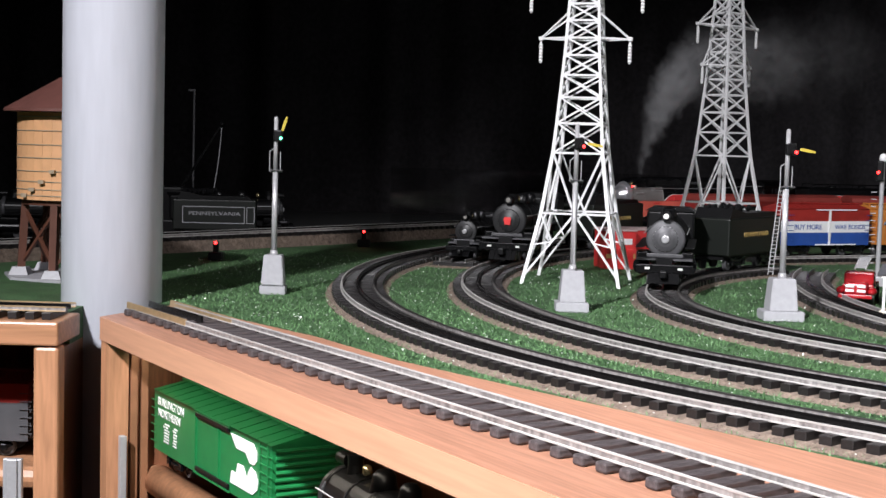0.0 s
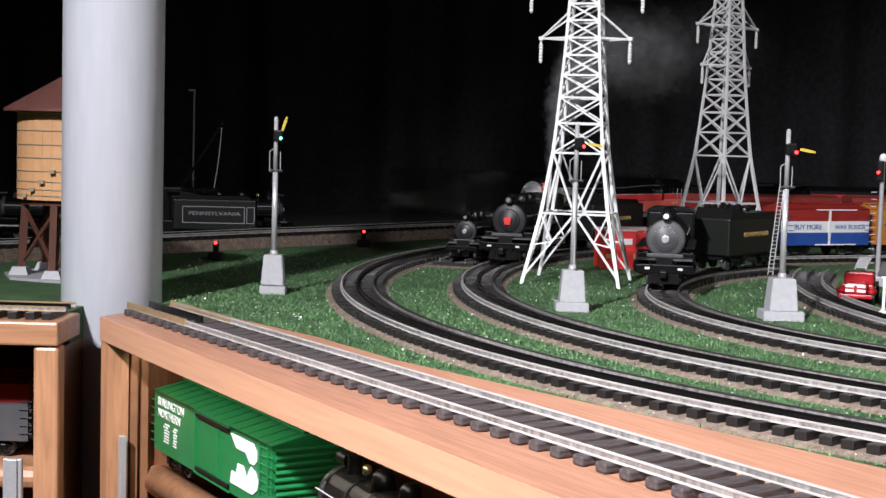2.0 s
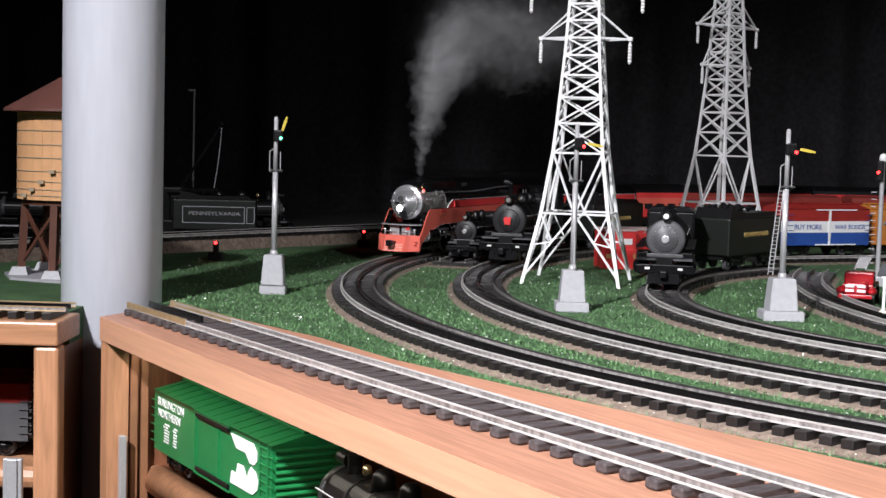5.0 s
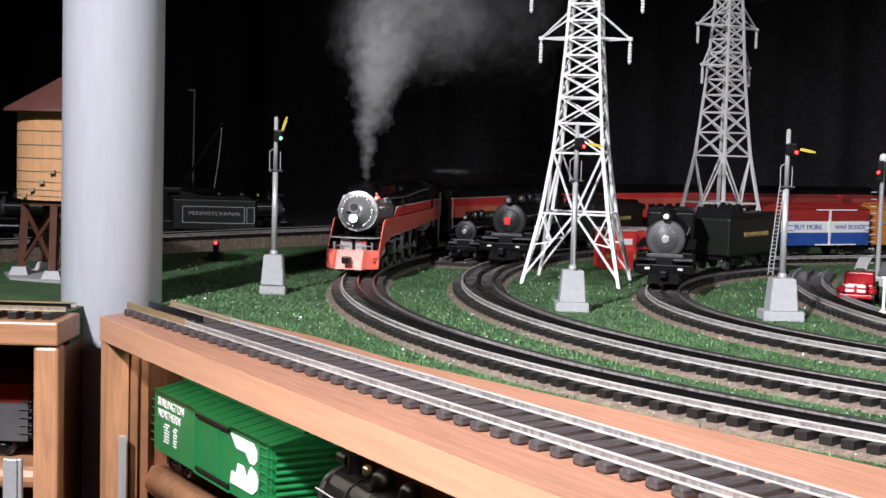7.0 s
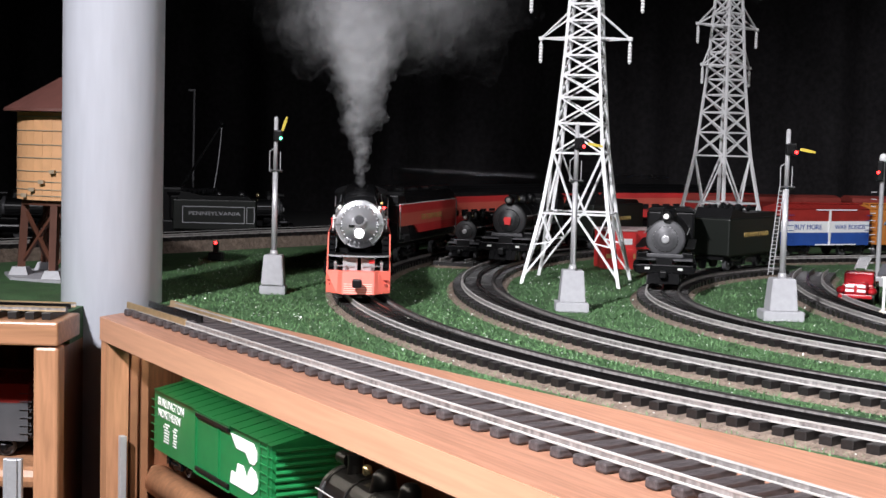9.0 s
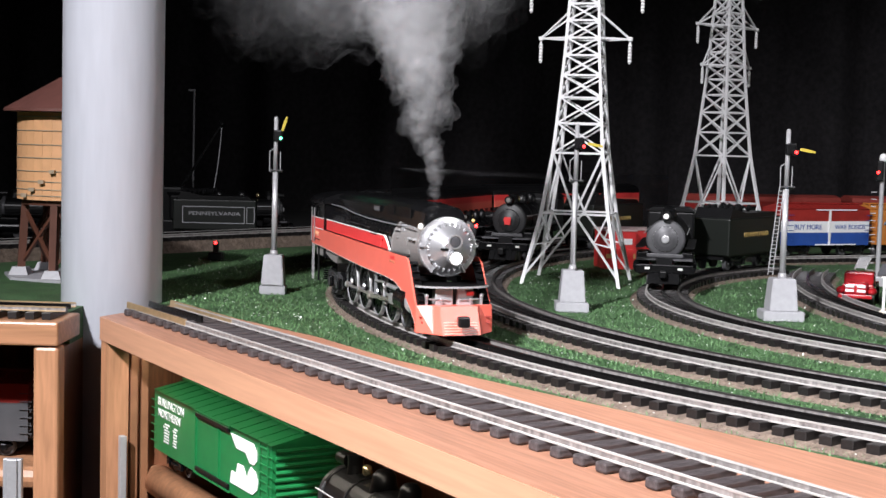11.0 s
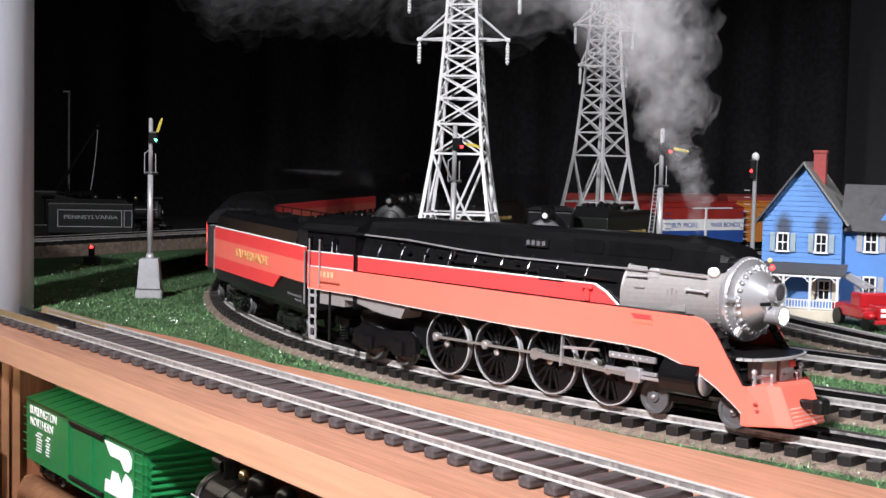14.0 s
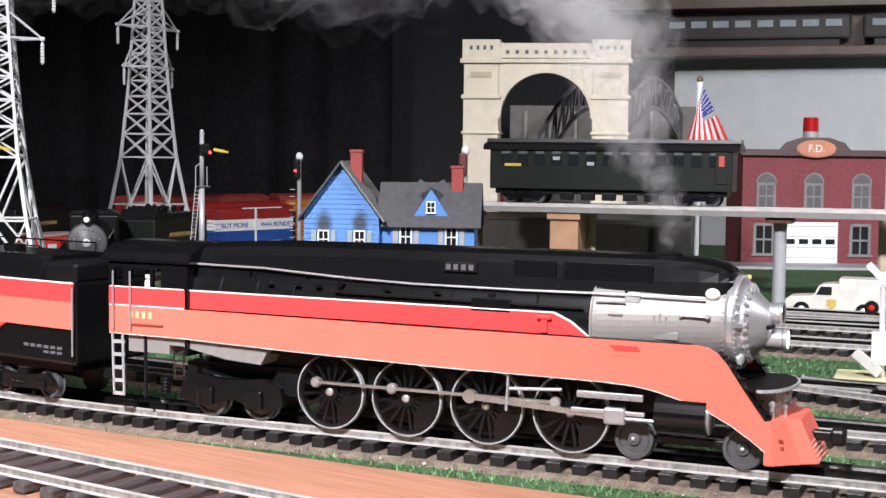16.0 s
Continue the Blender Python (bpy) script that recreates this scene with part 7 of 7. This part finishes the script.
def far_corner():
    """Pale wall beyond the station and the dark shelf above it with a display train."""
    t = thing("back_wall", "pale grey painted wall behind the town", "wall", polar(41.5, 2.72), kind="structure")
    bm = bmesh.new()
    box(bm, (0.22, 0.02, 0.0), (1.35, 0.03, 1.0))
    part("panel", bm, WALLPAINT, t)
    t = thing("wall_shelf", "dark brown wooden shelf with glossy front above the town", "shelf", polar(40.5, 2.672))
    bm = bmesh.new()
    box(bm, (0.20, 0, 0.362), (1.5, 0.07, 0.018), bevel=0.002)
    box(bm, (0.20, 0, 0.455), (1.5, 0.07, 0.03), bevel=0.002)
    part("board", bm, DARKWOOD, t)
    bm = bmesh.new()
    box(bm, (0.20, 0.03, 0.405), (1.5, 0.01, 0.085))
    part("back", bm, DARKWOOD, t)
    for k in range(3):
        c = thing("display_coach", "glossy dark display coach on the wall shelf", "coach", polar(40.5, 2.672) @ pose(-0.25 + 0.36 * k, -0.01, 0.371), "display coaches")
        bm = bmesh.new()
        box(bm, (0, 0, 0.034), (0.34, 0.05, 0.044), bevel=0.006)
        part("body", bm, mat("display_dark", (0.05, 0.045, 0.045), 0.2, coat=0.5), c)
        for j in range(8):
            bm = bmesh.new()
            box(bm, (-0.14 + 0.04 * j, -0.0252, 0.040), (0.028, 0.001, 0.012))
            part("window", bm, mat("silver_pane", (0.25, 0.28, 0.30), 0.15), c)
        bm = bmesh.new()
        box(bm, (0, 0, 0.006), (0.30, 0.03, 0.012))
        part("underframe", bm, BLACK_M, c)
    t = thing("shop_building", "dim grey building front behind the bridge", "building", polar(29.2, 2.62))
    bm = bmesh.new()
    box(bm, (0, 0.03, 0.11), (0.34, 0.05, 0.30))
    part("wall", bm, mat("dim_grey", (0.16, 0.15, 0.14), 0.7), t)
    for k in range(7):
        bm = bmesh.new()
        box(bm, (-0.14 + 0.046 * k, 0.0, 0.12), (0.006, 0.01, 0.26))
        part("pilaster", bm, mat("dim_grey_light", (0.28, 0.27, 0.26), 0.7), t)


far_corner()


# ---------------------------------------------------------------- beside and behind the column
def water_tower():
    t = thing("water_tower", "orange-brown wooden water tank with brown cone roof on timber legs", "water tower", pose(-0.424, 1.625, 0))
    R, z0, z1 = 0.068, 0.090, 0.188
    n = 36
    for k in range(n):
        bm = bmesh.new()
        a0, a1 = 2 * math.pi * k / n, 2 * math.pi * (k + 0.985) / n
        vs = [(R * s * math.cos(a), R * s * math.sin(a)) for s in (1, 0.94) for a in ((a0, a1) if s == 1 else (a1, a0))]
        prism(bm, vs, z0, z1, "Z")
        part("stave", bm, TANK, t)
    for k, f in enumerate((0.05, 0.12, 0.21, 0.33, 0.48, 0.63, 0.79, 0.95)):
        z = z0 + (z1 - z0) * f
        bm = bmesh.new()
        ring(bm, (0, 0, z), R + 0.0002, 0.0007, "Z", 40, 5)
        a = radians(228 + 11 * k)
        box(bm, ((R + 0.002) * math.cos(a), (R + 0.002) * math.sin(a), z), (0.006, 0.006, 0.004))
        part("hoop", bm, mat("hoop_steel", (0.50, 0.40, 0.28), 0.4, 0.4), t, "steel hoop with clamp")
    bm = bmesh.new()
    lathe(bm, [(R * 1.22, z1 + 0.001), (R * 1.22, z1 + 0.004), (0.002, z1 + 0.052)], n=40)
    part("roof", bm, TANK_ROOF, t, "brown cone roof")
    bm = bmesh.new()
    lathe(bm, [(R * 0.92, z0 - 0.006), (R * 0.92, z0)], n=40)
    part("floor", bm, BROWN, t)
    for a in range(6):
        x, y = R * 0.86 * math.cos(radians(60 * a + 20)), R * 0.86 * math.sin(radians(60 * a + 20))
        bm = bmesh.new()
        bar(bm, (x * 1.08, y * 1.08, 0.008), (x, y, z0 - 0.005), 0.0085)
        part("leg", bm, BROWN, t)
        bm = bmesh.new()
        g = bmesh.ops.create_cone(bm, cap_ends=True, segments=4, radius1=0.017, radius2=0.011, depth=0.012, matrix=pose(x * 1.08, y * 1.08, 0.006, 0, 0, 45))
        part("footing", bm, CONCRETE, t, "grey concrete footing")
        x2, y2 = R * 0.86 * math.cos(radians(60 * a + 80)), R * 0.86 * math.sin(radians(60 * a + 80))
        bm = bmesh.new()
        bar(bm, (x * 1.06, y * 1.06, 0.016), (x2, y2, z0 - 0.012), 0.0034)
        bar(bm, (x2 * 1.06, y2 * 1.06, 0.016), (x, y, z0 - 0.012), 0.0034)
        part("brace", bm, BROWN, t)
    bm = bmesh.new()
    lathe(bm, [(0.085, 0.0), (0.085, 0.003)], n=8)
    part("base_slab", bm, CONCRETE, t)


water_tower()
SIDE = [Vector((-1.155 + 0.0299 * i, 1.262)) for i in range(0, 29)]
railway_track("short track along the top of the other case", SIDE, top=0.0112, roadbed=False, rails=(BRASS_RAIL, RAIL_BLACK, BRASS_RAIL))
plain_tender(pose(-0.43, 2.235, 0.0, 0, 0, 186), "dark tender with pale lining at the back of the layout", CONCRETE, lined=True, length=0.13)
black_locomotive(pose(-0.255, 2.40, 0.0, 0, 0, 8), "black steam locomotive standing on the dark back board", 0.95, length=0.21)
black_locomotive(pose(-0.72, 2.20, 0.0, 0, 0, 190), "black steam locomotive in shadow behind the water tower", 0.95, length=0.21)


def crane():
    t = thing("crane", "black lattice crane boom with hanging cables", "crane", pose(-0.455, 2.40, 0, 0, 0, 5))
    bm = bmesh.new()
    box(bm, (-0.02, 0, 0.05), (0.06, 0.05, 0.06), bevel=0.004)
    box(bm, (-0.02, 0, 0.012), (0.09, 0.055, 0.024), bevel=0.003)
    part("cab", bm, BLACK_M, t)
    bm = bmesh.new()
    a, b = Vector((0.0, 0, 0.07)), Vector((0.072, 0, 0.188))
    for dy in (-0.005, 0.005):
        for dz in (-0.003, 0.003):
            bar(bm, a + Vector((0, dy, dz)), b + Vector((0, dy * 0.4, dz * 0.4)), 0.0014)
    for k in range(10):
        f, g = k / 10, (k + 1) / 10
        bar(bm, a.lerp(b, f) + Vector((0, -0.004, 0)), a.lerp(b, g) + Vector((0, 0.004, 0)), 0.0009)
    ball(bm, b, 0.006)
    part("boom", bm, BLACK, t, "black lattice boom")
    bm = bmesh.new()
    prev = b
    for k in range(1, 9):
        f = k / 8
        q = Vector((0.072 - 0.012 * f * f - 0.006 * f, -0.02 * f, 0.188 - 0.150 * f))
        rod(bm, prev, q, 0.0008, n=6)
        prev = q
    part("cable", bm, CONCRETE, t, "thin pale hanging cable")
    bm = bmesh.new()
    rod(bm, (0.022, 0.03, 0.0), (0.022, 0.03, 0.245), 0.0018, n=8)
    box(bm, (0.018, 0.03, 0.245), (0.012, 0.003, 0.003))
    part("mast", bm, GREY_D, t)


crane()


def dwarf_signal(x, y, label):
    t = thing("dwarf_signal", label, "signal", pose(x, y, 0), "dwarf signals")
    bm = bmesh.new()
    box(bm, (0, 0, 0.006), (0.020, 0.014, 0.012), bevel=0.002)
    box(bm, (0.0, 0, 0.018), (0.008, 0.007, 0.018), bevel=0.002)
    part("housing", bm, BLACK_M, t)
    bm = bmesh.new()
    ball(bm, (0, -0.004, 0.0245), 0.0022)
    part("lamp", bm, LAMP_RED, t, "lit red lens")


dwarf_signal(-0.305, 1.88, "small black dwarf signal showing red on the grass")
dwarf_signal(-0.125, 2.20, "small dwarf signal showing red beside the far track")
bm = bmesh.new()
box(bm, (0.165, 2.74, 0.058), (0.54, 0.003, 0.116))
pane = tagged(part("acrylic_screen", bm, GLASS), "clear acrylic screen standing upright behind the tracks", "screen")
pane.visible_shadow = False


# ---------------------------------------------------------------- grass fibres
def grass_fibres():
    rnd = np.random.default_rng(5)
    verts, faces = [], []
    edge = [(-0.262, 1.37), (-0.233, 1.333), (-0.17, 1.255), (-0.104, 1.171), (-0.034, 1.058), (0.069, 0.933), (0.137, 0.852), (0.237, 0.732), (0.45, 0.468), (0.9, -0.1)]
    ex, ey = np.array([e[0] for e in edge]), np.array([e[1] for e in edge])
    lines = [(MAIN, 0.030), (SECOND, 0.030), (THIRD, 0.030), (FOURTH, 0.030)]
    pts = [np.array([tuple(p) for p, _ in resample(l, 0.012)]) for l, _ in lines]
    n = 0
    while n < 90000:
        x, y = rnd.uniform(-0.33, 1.1), rnd.uniform(0.45, 2.1)
        # thinner with distance from the aisle
        if rnd.uniform() > min(1.0, 1.15 / max(0.4, math.hypot(x, y))) ** 2.2:
            continue
        if y < np.interp(x, ex, ey) + 0.001 or math.hypot(x + 0.3285, y - 1.39) < 0.052:
            continue
        if any(((q - (x, y)) ** 2).sum(1).min() < 0.0295 ** 2 for q in pts):
            continue
        a, L, w = rnd.uniform(0, 6.283), rnd.uniform(0.002, 0.0048), rnd.uniform(0.0003, 0.0006)
        lean = rnd.uniform(0.2, 1.5)
        dx, dy = math.cos(a), math.sin(a)
        tx, ty = x + dx * L * lean, y + dy * L * lean
        z = L * rnd.uniform(0.35, 0.95)
        i = len(verts)
        verts += [(x - dy * w, y + dx * w, 0), (x + dy * w, y - dx * w, 0), (tx, ty, z)]
        faces.append((i, i + 1, i + 2))
        n += 1
    m = mat("grass_fibre", (0.025, 0.10, 0.022), 0.55, scale=900, grain=0.6, second=(0.20, 0.38, 0.16))
    tagged(mesh_ob("grass", verts, faces, m), "short bright green plastic grass fibres", "grass", kind="stuff")
    # glitter in the mat
    verts, faces = [], []
    rnd = np.random.default_rng(9)
    k = 0
    while k < 9000:
        x, y = rnd.uniform(-0.33, 1.0), rnd.uniform(0.5, 2.0)
        if y < np.interp(x, ex, ey) + 0.003 or any(((q - (x, y)) ** 2).sum(1).min() < 0.031 ** 2 for q in pts):
            continue
        s = rnd.uniform(0.0002, 0.00065)
        v = rnd.normal(size=(3, 3)) * s
        i = len(verts)
        verts += [(x + q[0], y + q[1], 0.0028 + q[2]) for q in v]
        faces.append((i, i + 1, i + 2))
        k += 1
    tagged(mesh_ob("glitter", verts, faces, mat("glitter_fleck", (0.8, 0.85, 0.8), 0.3, 0.2)), "tiny bright flecks in the grass mat", "grass", kind="stuff")


grass_fibres()


# ---------------------------------------------------------------- smoke
def smoke_material(name, density):
    m = bpy.data.materials.new(name)
    m.use_nodes = True
    nt = m.node_tree
    nt.nodes.clear()
    out, mix = nt.nodes.new("ShaderNodeOutputMaterial"), nt.nodes.new("ShaderNodeMixShader")
    tr, df = nt.nodes.new("ShaderNodeBsdfTransparent"), nt.nodes.new("ShaderNodeBsdfDiffuse")
    tl, ad = nt.nodes.new("ShaderNodeBsdfTranslucent"), nt.nodes.new("ShaderNodeMixShader")
    df.inputs[0].default_value = tl.inputs[0].default_value = (0.93, 0.93, 0.95, 1)
    co, nz = nt.nodes.new("ShaderNodeTexCoord"), nt.nodes.new("ShaderNodeTexNoise")
    nz.inputs["Scale"].default_value, nz.inputs["Detail"].default_value, nz.inputs["Distortion"].default_value = 42, 5, 1.2
    rp = nt.nodes.new("ShaderNodeMapRange")
    rp.inputs["From Min"].default_value, rp.inputs["From Max"].default_value = 0.38, 0.76
    rp.inputs["To Min"].default_value, rp.inputs["To Max"].default_value = 0.0, density
    nt.links.new(co.outputs["Object"], nz.inputs["Vector"])
    nt.links.new(nz.outputs[0], rp.inputs[0])
    nt.links.new(rp.outputs[0], mix.inputs[0])
    nt.links.new(tr.outputs[0], mix.inputs[1])
    ad.inputs[0].default_value = 0.5
    nt.links.new(df.outputs[0], ad.inputs[1])
    nt.links.new(tl.outputs[0], ad.inputs[2])
    nt.links.new(ad.outputs[0], mix.inputs[2])
    nt.links.new(mix.outputs[0], out.inputs[0])
    return m


PUFFS = []


def smoke():
    mats = [smoke_material("dense_smoke", 0.048), smoke_material("thin_smoke", 0.022), smoke_material("faint_smoke", 0.0075)]
    t = thing("smoke", "rising plume of pale grey smoke from the locomotive chimney", "smoke")
    rnd = random.Random(11)
    # each puff hangs where the chimney was "age" seconds ago, higher and wider the older it is
    for k in range(39):
        age = 0.015 + 0.024 * k + 0.0000062 * k ** 3.4
        h = 0.004 + 0.21 * (1 - math.exp(-age / 0.42)) + 0.022 * age
        r = 0.0040 + 0.105 * h + 0.014 * age
        h0 = h
        for j in range(1 if k < 10 else (2 if k < 26 else (3 if k < 34 else 4))):
            h = h0 - (rnd.uniform(0.0, 0.05) if k >= 28 else 0.0)
            bm = bmesh.new()
            seed = Vector((rnd.uniform(0, 50), rnd.uniform(0, 50), rnd.uniform(0, 50)))
            for shell in (1.0, 0.80, 0.60, 0.38):
                g = bmesh.ops.create_icosphere(bm, subdivisions=4, radius=1)["verts"]
                for v in g:
                    d = v.co.normalized()
                    v.co = d * r * shell * (1 + 0.55 * noise.noise(d * 1.4 + seed) + 0.32 * noise.noise(d * 3.4 + seed * shell))
                    v.co.z *= 1.2
            ob = part("puff", bm, mats[0 if k < 22 else (1 if k < 33 else 2)], t, smooth=True)
            spread = 0.0 if k < 4 else r * (0.7 if k < 22 else (1.2 if k < 33 else 1.9))
            PUFFS.append((ob, age + rnd.uniform(-0.04, 0.04), h + rnd.uniform(-0.3, 0.3) * r, rnd.uniform(-spread, spread), rnd.uniform(-spread, spread), rnd.uniform(-20, 20), rnd.uniform(0, 360)))


smoke()


def smoke_motions(ts):
    for ob, age, h, ox, oy, spin, a0 in PUFFS:
        rows = []
        for t in ts[::2]:
            p = riding(travelled(max(t - age, -2.0)) if t - age >= 0 else travelled(0) + 0.145 * (t - age), 0.16, 0.27, 0.215) @ (Vector((0.322, 0, 0.100)) * VS)
            drift = 0.02 * age
            wob = 0.006 * min(age, 2.0) * math.sin(2.2 * t - 3.0 * age)
            rows.append((t, pose(p.x + ox + wob + drift * 0.4, p.y + oy, p.z + h, spin * 0.2 * t, 0, a0 + spin * t)))
        walk(ob, rows)


# ---------------------------------------------------------------- all that moves
def travelled(t):
    """How far the middle driving axle has come along the main line."""
    rows = ((0.0, -1.915), (2.0, -1.685), (3.0, -1.552), (4.0, -1.426), (6.5, -1.082), (8.0, -0.880), (9.0, -0.766), (11.5, -0.428), (12.5, -0.287), (13.5, -0.160), (14.5, -0.040), (15.0, 0.024), (16.0, 0.155))
    return K * float(np.interp(t, [r[0] for r in rows], [r[1] for r in rows]))


def riding(s, back, front, x0, z=RZ):
    """Pose of a vehicle whose pivots (along it) stand on the line; x0 is its reference point, at s."""
    back, front, x0 = back * VS, front * VS, x0 * VS
    a, b = main_path(s + back - x0), main_path(s + front - x0)
    d = (b - a).normalized()
    q = a - d * back
    return pose(q.x, q.y, z, 0, 0, math.degrees(math.atan2(d.y, d.x)))


def motions():
    ts = [0.1 * i for i in range(161)]
    for v in (LOCO, TENDER, COACH_A, COACH_B):
        v.scale = (VS, VS, VS)
    walk(LOCO, [(t, riding(travelled(t), 0.16, 0.27, 0.215)) for t in ts])
    walk(TENDER, [(t, riding(travelled(t) - 0.492 * VS, 0.052, 0.204, 0.0)) for t in ts])
    walk(COACH_A, [(t, riding(travelled(t) - 0.905 * VS, 0.062, 0.338, 0.0)) for t in ts])
    walk(COACH_B, [(t, riding(travelled(t) - 1.318 * VS, 0.062, 0.338, 0.0)) for t in ts])
    for wheel, r in TURNERS:
        home = wheel.matrix_basis.translation.copy()
        off = 217 if r == 0.0205 and home.y < 0 else 127
        walk(wheel, [(t, pose(home.x, home.y, home.z, 0, (off + math.degrees((travelled(t) - travelled(16)) / (r * VS))) % 360, 0)) for t in ts])
    for ob, kind, sy in RODS:
        rows = []
        for t in ts:
            a = radians(217 if sy < 0 else 127) + (travelled(t) - travelled(16)) / (0.0205 * VS)
            px, pz = 0.0088 * math.cos(a), -0.0088 * math.sin(a)
            if kind == "side":
                rows.append((t, pose(px, sy * 0.0246, 0.0205 + pz)))
            else:
                x0, z0 = 0.1405 + 2 * 0.0458 + px, 0.0205 + pz
                tilt = math.asin((0.0212 - z0) / 0.078)
                x1 = x0 + 0.078 * math.cos(tilt)
                rows.append((t, pose(x0, sy * 0.0272, z0, 0, -math.degrees(tilt), 0) if kind == "main" else pose(x1, sy * 0.0278, 0.0212)))
        walk(ob, rows)
    smoke_motions(ts)


motions()
